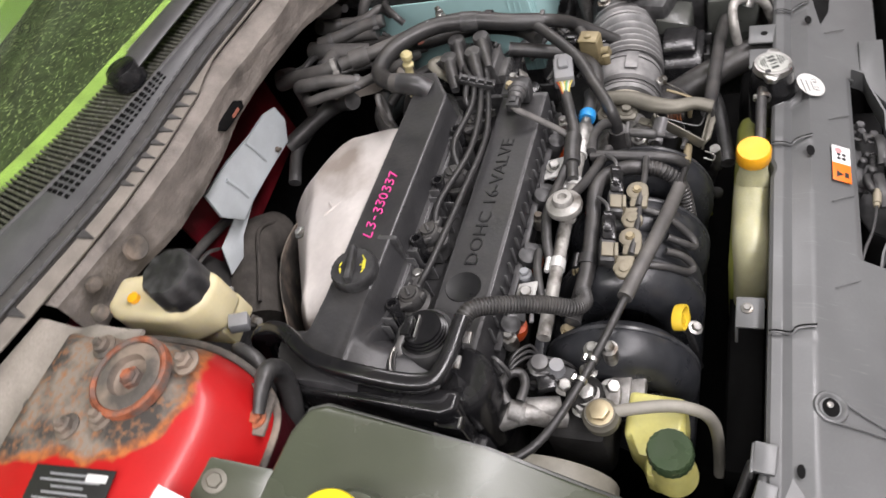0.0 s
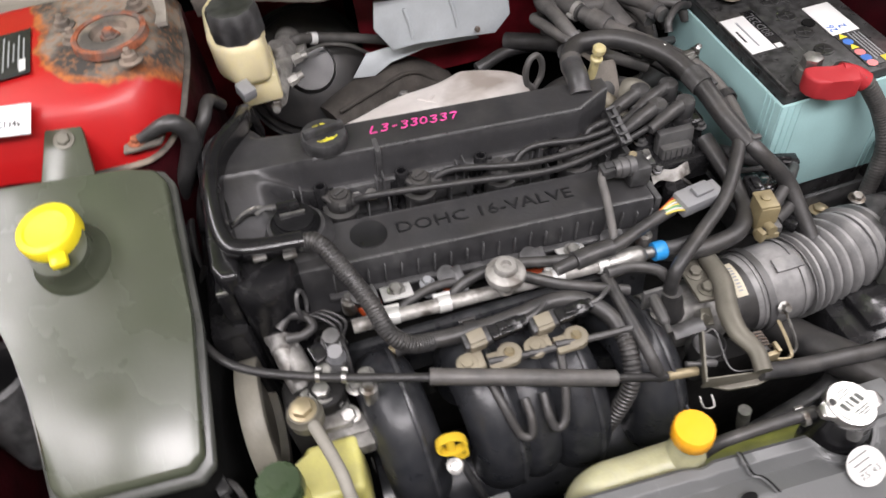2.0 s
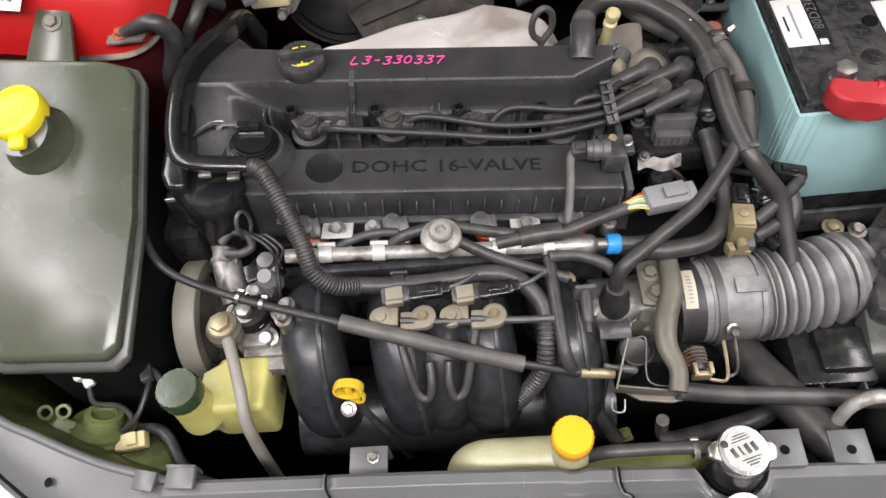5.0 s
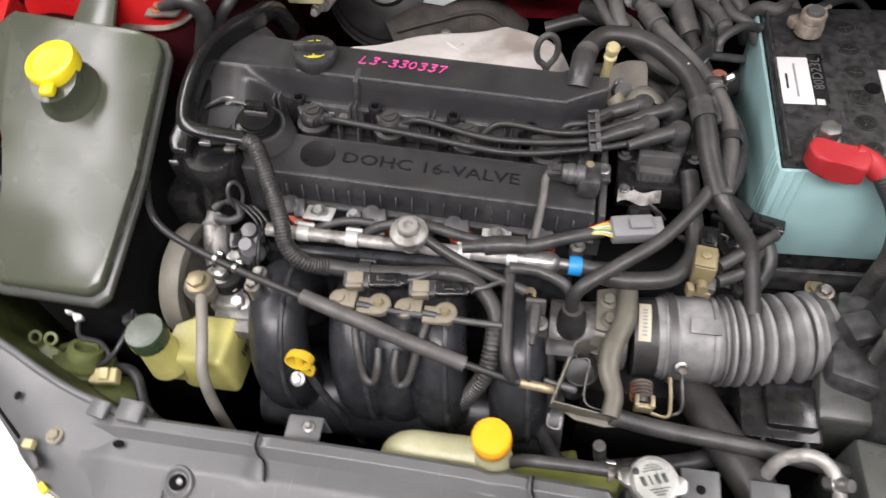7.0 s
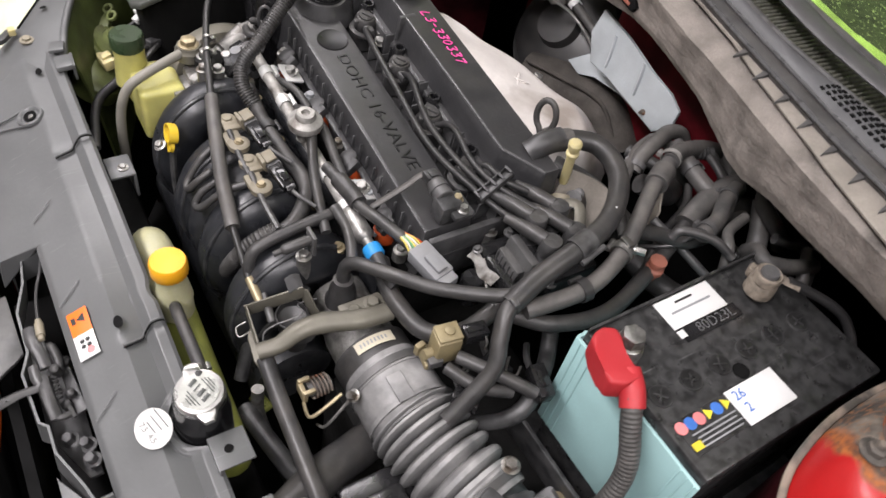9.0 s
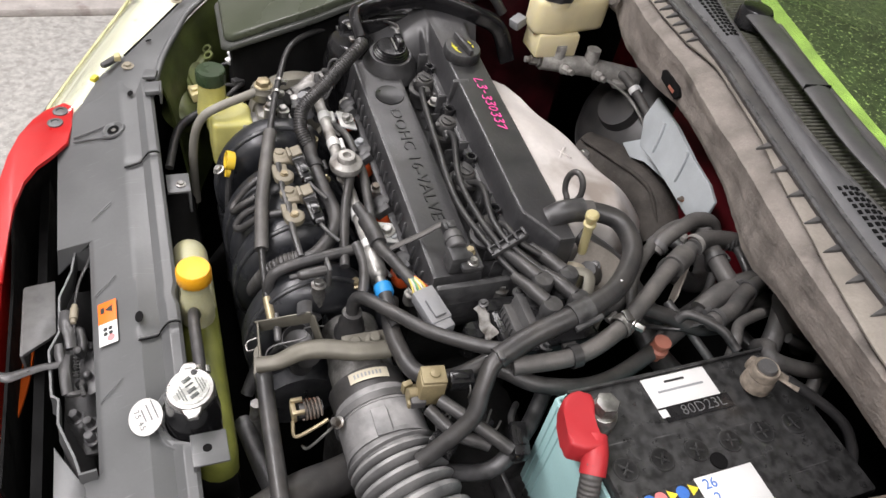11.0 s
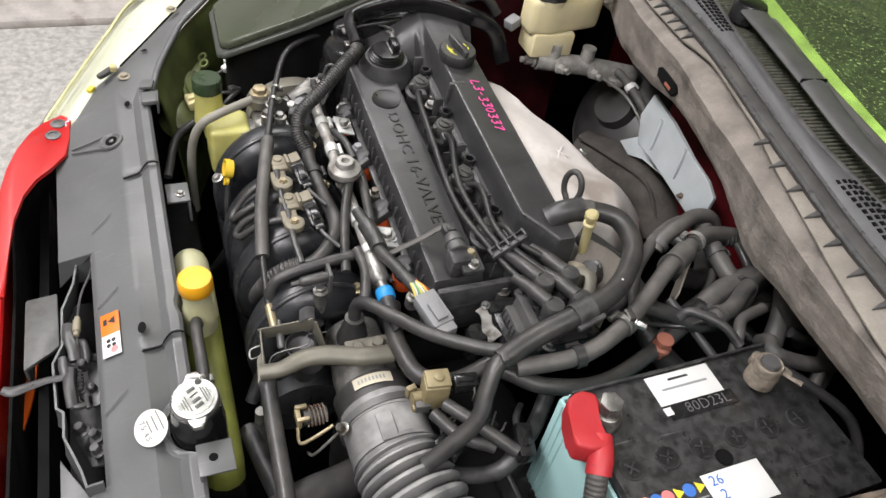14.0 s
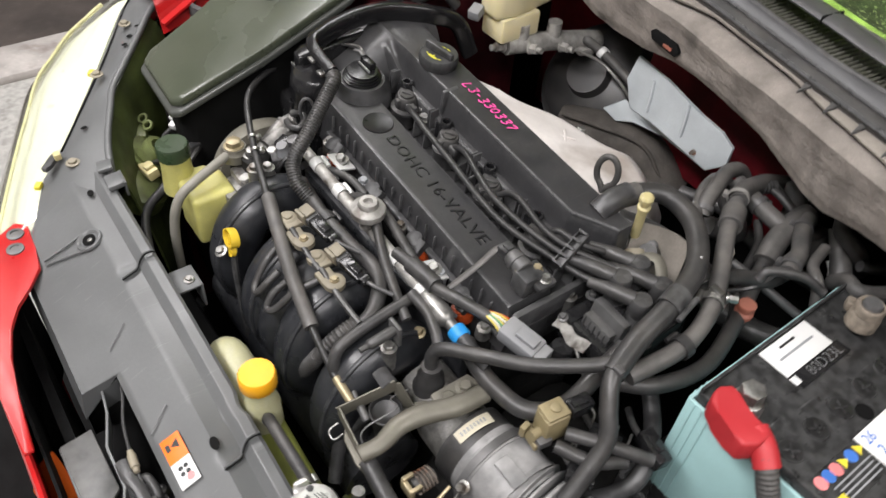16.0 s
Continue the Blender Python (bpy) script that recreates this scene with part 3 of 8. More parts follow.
# dirty seam ledge between tower and cowl
part("cowl_ledge", sheet(lambda u, v: (-0.52 + 0.27 * u, cowl_y(-0.52 + 0.27 * u) - 0.015 - 0.21 * v * (1 - 0.35 * u), 0.930 + 0.010 * math.sin(v * 12) * (1 - v) + 0.006 * v), 24, 12, 0.004), M_SEAM, car, "dusty sealed steel ledge")
part("cowl_ledge", sheet(lambda u, v: (0.58 + 0.37 * u, cowl_y(0.58 + 0.37 * u) - 0.015 - 0.07 * v, 0.885 + 0.008 * math.sin(v * 9) * (1 - v)), 24, 12, 0.004), M_DUSTGREY, car, "dusty sealed steel ledge")
for q in ((-0.205, 0.405, 0.928), (-0.235, 0.378, 0.928), (-0.33, 0.40, 0.926), (-0.39, 0.37, 0.925)):
    part("stud", lathe([(0.009, 0), (0.008, 0.006), (0.005, 0.009)], Matrix.Translation(q), seg=14), M_GRIME, car, "grimy rounded stud")

# bracket on the tower with its bolt and wiring clip
br = part("tower_bracket", prism([(-0.314, 0.186), (-0.278, 0.188), (-0.268, 0.220), (-0.285, 0.228), (-0.298, 0.214), (-0.314, 0.206)], 0.884, 0.888, 0.0015), M_GRIME, car, "rusty sheet bracket")
part("bracket_bolt", hexbolt((-0.300, 0.198, 0.888), (0, 0, 1), 0.0062, 0.005, 1.5), M_RUSTRIM, br)
part("plate", box((-0.400, 0.296, 0.9492), (0.046, 0.080, 0.001), 0.0004, (0, 0, 4)), M_BLACKINK, car, "black data plate with unreadable grey lines")
for k in range(8):
    part("plate_line", box((-0.400 + 0.0048 * (k - 3.5), 0.297, 0.9499), (0.0016, 0.060 - 0.014 * (k % 3), 0.0005), 0, (0, 0, 4)), M_GREYINK, car)
part("plate_code", box((-0.3825, 0.272, 0.9502), (0.006, 0.020, 0.0006), 0, (0, 0, 4)), M_WHITE, car, "white printed block")
lab = axes((-0.408, 0.2165, 0.9325), (0.96, -0.20, 0.0), (0.20, 0.80, 0.45))
part("paper_label", join(box((0, 0, 0), (0.060, 0.030, 0.0006), 0.0002)), M_WHITE, car, "white paper label with black print").matrix_basis = lab
s = words("HFC134a", 0.0085, lab @ pose(0.004, -0.004, 0.0007), 0.0002)
part("label_text", s, M_BLACKINK, car)
part("label_code", join(*[box((-0.012 + 0.002 * k, 0.009, 0.0006), (0.0009 + 0.0005 * (k % 2), 0.006, 0.0004), 0) for k in range(6)]), M_BLACKINK, car).matrix_basis = lab

# ---- radiator support panel ----
panel = thing("radiator_support", "dark grey painted radiator support panel", "car panel", (0.22, -0.25, 0.70), kind="")


REAR_Y = -0.198
PROF_Y = (-0.1982, -0.1986, -0.2020, -0.2110, -0.2150, -0.2195, -0.2380, -0.2620, -0.2900, -0.3180, -0.3240)


def rear_z(x):
    return float(np.interp(x, (-0.36, -0.235, -0.1, 0.0, 0.1, 0.2, 0.28, 0.36, 0.5, 0.8), (0.748, 0.744, 0.739, 0.733, 0.722, 0.709, 0.702, 0.694, 0.683, 0.66)))


def tread_z(x):
    return float(np.interp(x, (-0.36, -0.235, -0.17, 0.0, 0.126, 0.235, 0.35, 0.5, 0.8), (0.745, 0.737, 0.733, 0.727, 0.717, 0.7035, 0.694, 0.684, 0.66)))


def panel_z(x, y):
    """Height of the panel: a rolled rear rim, then the sloping tread, then the front lip."""
    r, t = rear_z(x), tread_z(x)
    return float(np.interp(-y, [-q for q in PROF_Y], (r - 0.05, r - 0.003, r, r - 0.0005, r - 0.004, min(r - 0.008, t + 0.004), t, t - 0.0115, t - 0.0240, t - 0.036, t - 0.075)))


def pan(u, v):
    x = -0.272 + 1.072 * u
    k = v * 10
    i = min(int(k), 9)
    y = PROF_Y[i] + (PROF_Y[i + 1] - PROF_Y[i]) * (k - i)
    z = panel_z(x, y)
    for c in (-0.107, 0.139, 0.385):
        if y > -0.240:
            z -= 0.0022 * math.exp(-((x - c) / 0.003) ** 2)
    # the rear rim is cut back round the filler neck and the coolant cap
    for cx, cy, r in ((0.238, -0.197, 0.030), (0.101, -0.181, 0.0205)):
        if abs(x - cx) < r and y > -0.238:
            rim = min(PROF_Y[0], cy - math.sqrt(r * r - (x - cx) ** 2))
            y = -0.238 + (y + 0.238) * (rim + 0.238) / (PROF_Y[0] + 0.238)
            if v > 0.1:
                z = min(z, panel_z(x, y) + 0.0005)
    # the front edge is cut back round the latch, and slants behind the headlamp
    front = -0.324
    if -0.006 < x < 0.273:
        front = -0.284
    elif x < -0.20:
        front = float(np.interp(x, (-0.275, -0.25, -0.20), (-0.278, -0.294, -0.324)))
    if front > -0.324 and y < -0.262:
        f = (y + 0.262) / (PROF_Y[-1] + 0.262)
        y = -0.262 + f * (front + 0.262)
        z = panel_z(x, y) - 0.016 * max(0.0, f - 0.8)
    return (x, y, z - 0.005 * smooth(-0.235, -0.272, x) if x < -0.235 else z)


def on_panel(x, y, up=0.0):
    return (x, y, panel_z(x, y) + 0.003 + up)


part("top_panel", sheet(pan, 200, 60, 0.003), M_PANEL, panel, "dark grey pressed steel top panel")
for x in (-0.107, 0.139, 0.385):
    seam = [on_panel(x + dx, y, 0.0004) for dx, y in ((0, -0.1995), (0, -0.203), (0, -0.210), (0.001, -0.2145), (0.004, -0.2195), (0.009, -0.2225), (0.012, -0.2300), (0.014, -0.2400))]
    part("joint", tube(seam, 0.0009, 6, 3), M_DARK, panel, "dark overlap joint")
    part("joint_lip", tube([(a - 0.0022, b, c + 0.0002) for a, b, c in seam], 0.0011, 6, 3), M_PANEL, panel, "raised overlap edge")
for q, tail in (((-0.172, -0.250), (-0.012, -0.048)), ((0.625, -0.252), (0.012, -0.048))):
    c = on_panel(*q)
    ring = part("grommet", lathe([(0.0150, -0.0012), (0.0140, 0.0012), (0.0122, 0.0016), (0.0104, 0.0006), (0.0092, -0.0010), (0.0078, -0.0010)], pose(*c, 18), seg=32), M_PANEL, panel, "raised teardrop rim")
    part("hole", lathe([(0.0086, 0), (0.0001, 0.0004)], pose(c[0], c[1], c[2] - 0.0004, 18) @ Matrix.Diagonal((1.0, 0.85, 1, 1)), seg=24), M_DARK, ring)
    part("clip_end", lathe([(0.0030, 0), (0.0028, 0.0016), (0.0001, 0.002)], pose(c[0] + 0.002, c[1] + 0.001, c[2], 18), seg=10), M_STEEL, ring, "bright clip end in the hole")
    for sx in (-1, 1):
        a = on_panel(q[0] + sx * 0.0132, q[1] - 0.003)
        part("rim_tail", tube([a, on_panel(q[0] + sx * 0.008 + tail[0] * 0.45, q[1] + tail[1] * 0.45), on_panel(q[0] + sx * 0.0035 + tail[0], q[1] + tail[1], -0.0006)], 0.0013, 8, 5), M_PANEL, ring, "pressed crease")
for q, w in (((0.126, -0.2375), 0.0058), ((-0.235, -0.226), 0.0048), ((0.36, -0.2385), 0.0058)):
    part("hole", lathe([(w, 0), (0.0001, 0.0004)], pose(*on_panel(*q, 0.0003), 16) @ Matrix.Diagonal((1.25, 0.75, 1, 1)), seg=20), M_DARK, panel)
for x in (-0.04, 0.068, 0.192, 0.35):
    part("rib", tube([on_panel(x - 0.007, -0.258, -0.0002), on_panel(x, -0.267, 0.0001), on_panel(x + 0.009, -0.280, -0.0003)], 0.0007, 6, 3), M_PANEL, panel, "pressed crease")
for x, y, z in ((0.282, -0.188, 0.7085), (0.344, -0.186, 0.692)):
    part("tab", join(box((x, y, z), (0.033, 0.032, 0.003), 0.001), box((x, y - 0.0145, z - 0.012), (0.033, 0.003, 0.024), 0.001)), M_PANEL, panel, "small bolted tab")
    part("hole", lathe([(0.0042, 0), (0.0001, 0.0004)], pose(x, y - 0.002, z + 0.0018), seg=16), M_DARK, panel)
part("bracket", join(box((-0.076, -0.183, 0.716), (0.034, 0.026, 0.003), 0.001), box((-0.076, -0.171, 0.700), (0.034, 0.003, 0.034), 0.001)), M_PANEL, panel, "small bent bracket")
part("bracket_bolt", hexbolt((-0.072, -0.180, 0.7177), (0, 0, 1), 0.004, 0.003), M_STEEL, panel)
# folded clip on the rim
part("rim_clip", join(box((-0.262, -0.199, 0.749), (0.020, 0.017, 0.005), 0.0015, (6, -4, -12)), box((-0.231, -0.198, 0.748), (0.026, 0.019, 0.007), 0.002, (6, -4, -4)), box((-0.232, -0.1885, 0.741), (0.026, 0.003, 0.020), 0.001, (0, 0, -4))), M_PANEL, panel, "folded sheet clip on the rim")
ARM_IN = ((-0.17, -0.225, -0.313, -0.405, -0.478, -0.512, -0.545), (-0.222, -0.203, -0.180, -0.140, -0.078, -0.048, -0.01), (0.722, 0.737, 0.748, 0.758, 0.776, 0.788, 0.80))
LENS_IN = ((-0.215, -0.25, -0.31, -0.36, -0.47, -0.586, -0.62), (-0.298, -0.290, -0.262, -0.222, -0.142, -0.065, -0.03), (0.700, 0.712, 0.720, 0.726, 0.742, 0.762, 0.772))
LENS_OUT = ((-0.225, -0.262, -0.33, -0.40, -0.52, -0.59, -0.64), (-0.322, -0.319, -0.292, -0.262, -0.202, -0.135, -0.07), (0.700, 0.705, 0.708, 0.712, 0.726, 0.745, 0.752))


def run(c, u):
    k = np.linspace(0, 1, 7)
    return Vector([float(np.interp(u, k, a)) for a in c])


part("headlamp_arm", sheet(lambda u, v: run(ARM_IN, u).lerp(run(LENS_IN, u), v) + Vector((0, 0, 0.005 * math.sin(v * 3.1))), 36, 12, 0.004), M_PANEL, panel, "grey panel arm behind the headlamp")
part("arm_edge", tube([run(ARM_IN, 0.12 + 0.88 * k / 14) + Vector((0, 0, -0.002)) for k in range(15)], 0.0045, 10, 4), M_PANEL, panel, "rolled inner edge of the arm")
part("arm_seam", tube([run(ARM_IN, u).lerp(run(LENS_IN, u), 0.86) + Vector((0, 0, 0.0035)) for u in (0.42, 0.55, 0.7, 0.85, 1.0)], 0.0016, 6, 4), M_DARK, panel, "dark gap along the lamp")
part("lug", prism([(-0.021, -0.003), (-0.016, 0.004), (0.012, 0.006), (0.021, 0.003), (0.018, -0.004), (-0.010, -0.006)], 0, 0.006, 0.0015), M_PLASTIC, panel, "black slotted lug").matrix_basis = pose(-0.316, -0.246, 0.7345, 8, -6, -38)
for q in ((-0.300, -0.226, 0.7385), (-0.43, -0.150, 0.764), (-0.512, -0.082, 0.779)):
    part("arm_bolt", hexbolt(q, (0, 0, 1), 0.0055, 0.004), M_TANPL, panel)
for q in ((-0.470, -0.098, 0.7735), (-0.485, -0.086, 0.776), (-0.500, -0.068, 0.780), (-0.348, -0.196, 0.7485)):
    part("arm_hole", lathe([(0.0042, 0), (0.0001, 0.0004)], pose(*q, 10, -10, 0), seg=14), M_DARK, panel)

# stickers on the panel
st = thing("warning_sticker", "orange and white warning sticker on the panel", "sticker", (0.117, -0.268, 0.703))
sm = axes(on_panel(0.104, -0.2680, 0.0006), (1, 0, -0.09), (0, 0.91, 0.41))
part("orange_half", box((0, 0, 0), (0.026, 0.020, 0.0006), 0.0002), M_ORSTICK, st, "orange half").matrix_basis = sm
part("white_half", box((0.026, 0, 0), (0.026, 0.020, 0.0006), 0.0002), M_WHITE, st, "white half").matrix_basis = sm
tri_bm = lathe([(0.0055, 0.0004), (0.0001, 0.0008)], pose(-0.003, 0.003, 0, 0, 0, 30), seg=3)
part("pictogram", join(tri_bm, box((-0.003, -0.005, 0.0005), (0.007, 0.004, 0.0003), 0)), M_BLACKINK, st).matrix_basis = sm
part("fan_mark", join(*[lathe([(0.0024, 0.0004), (0.0001, 0.0007)], pose(0.0235 + 0.004 * math.cos(a), 0.0 + 0.004 * math.sin(a), 0), seg=10) for a in (0.8, 2.4, 3.9, 5.5)]), M_BLACKINK, st).matrix_basis = sm
part("hand_mark", lathe([(0.0042, 0.0004), (0.0001, 0.0007)], pose(0.032, 0.003, 0), seg=8), M_PINKINK, st).matrix_basis = sm
st2 = thing("round_sticker", "round white service sticker with handwriting", "sticker", (0.236, -0.2395, 0.704))
sm2 = axes(on_panel(0.2360, -0.2395, 0.0012), (0.96, 0.26, 0.0), (-0.26, 0.90, 0.40))
part("disc", lathe([(0.0170, 0), (0.0170, 0.0005), (0.0001, 0.0006)], Matrix.Diagonal((1.12, 0.95, 1, 1)), seg=40), M_STICKER, st2).matrix_basis = sm2
part("print_line", join(*[box((-0.002, 0.0100 - 0.0055 * k, 0.0007), (0.022 - 0.004 * k, 0.0011, 0.0003), 0) for k in range(3)]), M_DULL, st2).matrix_basis = sm2
part("pen_mark", words("7.5  4.5", 0.0075, sm2 @ pose(0, -0.006, 0.0008), 0.0001, 0.0), M_DULL, st2)

# ---- bumper cover ----
bump = thing("bumper_cover", "glossy red front bumper cover", "bumper", (0.22, -0.45, 0.5))


def bump_fn(u, v):
    x = -0.262 + 0.985 * u
    c = abs(x - 0.22)
    lip = -0.379 + 0.16 * max(0, c - 0.28) if x > 0.22 else -0.312 - 0.067 * math.sqrt(min(1, (x + 0.266) / 0.15))
    y = lip - 0.004 * math.sin(min(1, v * 5) * 3.14) - 0.020 * v ** 0.8
    z = 0.668 + 0.035 * smooth(0.20, 0.42, c) - 0.36 * v ** 1.2 + 0.008 * math.sin(min(1, v * 6) * 3.14)
    return (x, y, z)


part("shell", sheet(bump_fn, 60, 24, 0.004), M_RED, bump, "red painted shell")
part("bumper_tab", prism([(-0.266, -0.310), (-0.252, -0.332), (-0.233, -0.346), (-0.200, -0.360), (-0.162, -0.370), (-0.104, -0.379), (-0.040, -0.382), (0.020, -0.382), (0.020, -0.372), (-0.040, -0.367), (-0.078, -0.362), (-0.112, -0.353), (-0.138, -0.340), (-0.156, -0.322), (-0.180, -0.304), (-0.216, -0.300), (-0.256, -0.298)], 0.704, 0.709, 0.002, top=lambda x, y: 0.709 - 0.026 * smooth(-0.11, 0.02, x), low=lambda x, y: 0.704 - 0.026 * smooth(-0.11, 0.02, x)), M_RED, bump, "red bolted mounting tab")
for q in ((-0.246, -0.313, 0.709), (-0.222, -0.319, 0.709)):
    pl = part("push_rivet", lathe([(0.0095, 0), (0.0092, 0.0015), (0.005, 0.0022), (0.0048, 0.001), (0.0001, 0.001)], Matrix.Translation(q), seg=20), M_DULL, bump, "grey push rivet")
# Dark sheets added here stand in for shade behind the bumper.
part("air_guide", sheet(lambda u, v: (bump_fn(0.02 + 0.5 * u, 0)[0], bump_fn(0.02 + 0.5 * u, 0)[1] + 0.009, bump_fn(0.02 + 0.5 * u, 0)[2] - 0.010 - 0.22 * v), 24, 4, 0.003), M_DARK, bump, "dark sheet added for shade inside the shell")
part("bumper_beam", box((0.22, -0.385, 0.42), (0.86, 0.06, 0.20), 0.01), M_DARK, bump, "black bumper beam")
part("grille_shadow", join(box((0.22, -0.345, 0.46), (1.0, 0.01, 0.34), 0), box((0.22, -0.39, 0.545), (0.96, 0.10, 0.006), 0)), M_DARK, bump, "dark sheets standing in for shade behind the grille")

# ---- headlamp ----
hl = thing("headlamp", "clear headlamp unit with amber side", "headlamp", (-0.42, -0.24, 0.68))


def hl_fn(u, v, off=0.0):
    a, b = run(LENS_IN, u), run(LENS_OUT, u)
    if v < 0.4:
        q = a.lerp(b, v / 0.4)
        return (q.x, q.y, q.z + off + 0.004 * math.sin(v / 0.4 * 3.1))
    f = (v - 0.4) / 0.6
    out = (b - a).normalized()
    q = b + Vector((out.x, out.y, 0)) * 0.075 * math.sin(f * 1.5) + Vector((0, 0, off - 0.16 * f ** 1.5))
    return q


ln_ = part("lens", sheet(lambda u, v: hl_fn(u, v), 40, 20, 0.003), M_LENS, hl, "clear plastic lens")
ln_.visible_shadow = False
part("lens_edge", tube([Vector(hl_fn(k / 12, 0.46, 0.001)) for k in range(13)], 0.0022, 8, 4), M_LENSEDGE, hl, "yellowed lens edge")
for u in (0.30, 0.66):
    part("lens_clip", box(Vector(hl_fn(u, 0.03, 0.004)), (0.011, 0.007, 0.006), 0.001, (0, 0, -35)), M_YELINK, hl, "small yellow clip")
part("reflector", sheet(lambda u, v: hl_fn(0.03 + 0.94 * u, 0.04 + 0.9 * v, -0.010 - 0.010 * math.sin(3.14 * u) * math.sin(3.14 * v)), 40, 20, 0.002), M_LENSIN, hl, "pale inner reflector")
part("lamp_housing", sheet(lambda u, v: run(ARM_IN, 0.25 + 0.6 * u) + Vector((0.02 * v, 0.035 * v ** 0.7, -0.012 - 0.22 * v ** 1.4)), 20, 12, 0.003), mat("tinted_lamp_housing", (0.050, 0.065, 0.016), 0.5, var=0.5, dust=0.05), hl, "dark olive lamp housing")
# Added dark sheet hides the floor and gives the shade below the lamp.
part("splash_guard", sheet(lambda u, v: run(ARM_IN, 0.1 + 0.9 * u).lerp(run(LENS_IN, 0.1 + 0.9 * u), 0.15) + Vector((0, 0, -0.03 - 0.50 * v)), 20, 4, 0.003), M_DARK, hl, "dark sheet added for the shade under the lamp")
part("lamp_clip", box((-0.318, -0.238, 0.742), (0.010, 0.008, 0.008), 0.001), M_CREAM, hl, "small cream clip")
part("amber_lamp", sheet(lambda u, v: (-0.02 + 0.19 * u, -0.364 - 0.034 * v + 0.014 * math.sin(u * 3.14) - 0.010 * u, 0.615 - 0.05 * v * v), 16, 8, 0.003), M_AMBER, hl, "amber lens low in the bumper")

# ---- hood latch ----
lt = thing("hood_latch", "dull steel hood latch with release cable in the panel opening", "latch", (0.13, -0.305, 0.64))
LIP = ((-0.008, -0.284, 0.700), (-0.008, -0.302, 0.694), (0.019, -0.306, 0.692), (0.053, -0.318, 0.690), (0.101, -0.318, 0.690), (0.123, -0.327, 0.690), (0.178, -0.324, 0.690), (0.184, -0.318, 0.690), (0.211, -0.318, 0.690), (0.251, -0.304, 0.692), (0.271, -0.299, 0.694), (0.273, -0.284, 0.700))


def lip_fn(u, v):
    k = u * 11
    i = min(int(k), 10)
    q = Vector(LIP[i]).lerp(Vector(LIP[i + 1]), k - i)
    return (q.x, q.y - 0.003 * v * v, q.z - 0.006 - 0.030 * v)


part("opening_lip", sheet(lip_fn, 66, 5, 0.0022), M_PANEL, panel, "bent lip round the latch opening")
part("side_flange", prism([(0.228, -0.322), (0.262, -0.304), (0.275, -0.296), (0.34, -0.296), (0.34, -0.322)], 0.668, 0.674, 0.001), M_PANEL, panel, "flat flange beside the opening")
# Dark plate added low in the opening, in place of deep shade.
part("latch_recess", box((0.13, -0.300, 0.605), (0.30, 0.050, 0.006), 0), M_DARK, lt, "dark plate standing in for shade in the recess")
part("shroud_plate", join(prism([(0.024, -0.353), (0.020, -0.323), (0.094, -0.321), (0.100, -0.328), (0.118, -0.352)], 0.671, 0.675, 0.001), box((0.07, -0.353, 0.656), (0.092, 0.003, 0.034), 0.001)), M_DULLPL, lt, "dark grey shroud plate")
part("back_plate", prism([(0.066, -0.318), (0.092, -0.320), (0.180, -0.318), (0.225, -0.300), (0.225, -0.288), (0.10, -0.288), (0.075, -0.300)], 0.640, 0.644, 0.001), M_PLASTIC, lt, "black latch plate")
part("claw", tube([(0.076, -0.311, 0.684), (0.092, -0.311, 0.686), (0.108, -0.307, 0.684), (0.122, -0.306, 0.680)], 0.0060, 10, 6, flat=0.6), M_LATCH, lt, "worn steel claw")
part("pawl", tube([(0.100, -0.302, 0.680), (0.104, -0.297, 0.684), (0.118, -0.295, 0.680), (0.128, -0.298, 0.674)], 0.0042, 10, 6), M_LATCH, lt, "round-ended pawl")
part("catch_arm", tube([(0.134, -0.311, 0.684), (0.150, -0.311, 0.686), (0.165, -0.310, 0.685), (0.177, -0.309, 0.680)], 0.0058, 10, 6, flat=0.6), M_LATCH, lt, "worn steel arm")
part("arm_foot", join(tube([(0.176, -0.310, 0.680), (0.178, -0.303, 0.680), (0.176, -0.295, 0.679)], 0.0032, 8, 5), tube([(0.170, -0.297, 0.680), (0.182, -0.295, 0.680)], 0.0022, 8, 3)), M_LATCH, lt, "hooked foot")
part("latch_lever", join(tube([(0.146, -0.369, 0.686), (0.150, -0.360, 0.686), (0.147, -0.345, 0.686), (0.144, -0.330, 0.686), (0.143, -0.316, 0.686), (0.132, -0.316, 0.688), (0.122, -0.316, 0.690)], 0.0050, 10, 6, flat=0.45, radii=[0.0045, 0.0062, 0.0050, 0.0042, 0.0042, 0.0046, 0.0040]), lathe([(0.0016, 0), (0.0016, 0.003)], pose(0.147, -0.343, 0.686), seg=10)), M_LATCH, lt, "flat release lever")
part("latch_spring", tube([(0.128 + 0.0011 * k, -0.303 + 0.0035 * math.cos(k * 1.6), 0.676 + 0.0035 * math.sin(k * 1.6)) for k in range(26)], 0.0008, 5, 2), M_LATCH, lt, "small coil spring")
for q in ((0.112, -0.290, 0.668), (0.150, -0.294, 0.672), (0.160, -0.300, 0.670), (0.128, -0.300, 0.684)):
    part("pivot_pin", lathe([(0.0045, -0.012), (0.0045, 0.001), (0.003, 0.0025), (0.0001, 0.003)], pose(*q, 10, 8, 0), seg=14), M_LATCH, lt, "dull pivot pin")
part("link", box((0.140, -0.291, 0.664), (0.060, 0.010, 0.003), 0.001, (14, 0, 5)), M_PLASTIC, lt, "dark link plate")
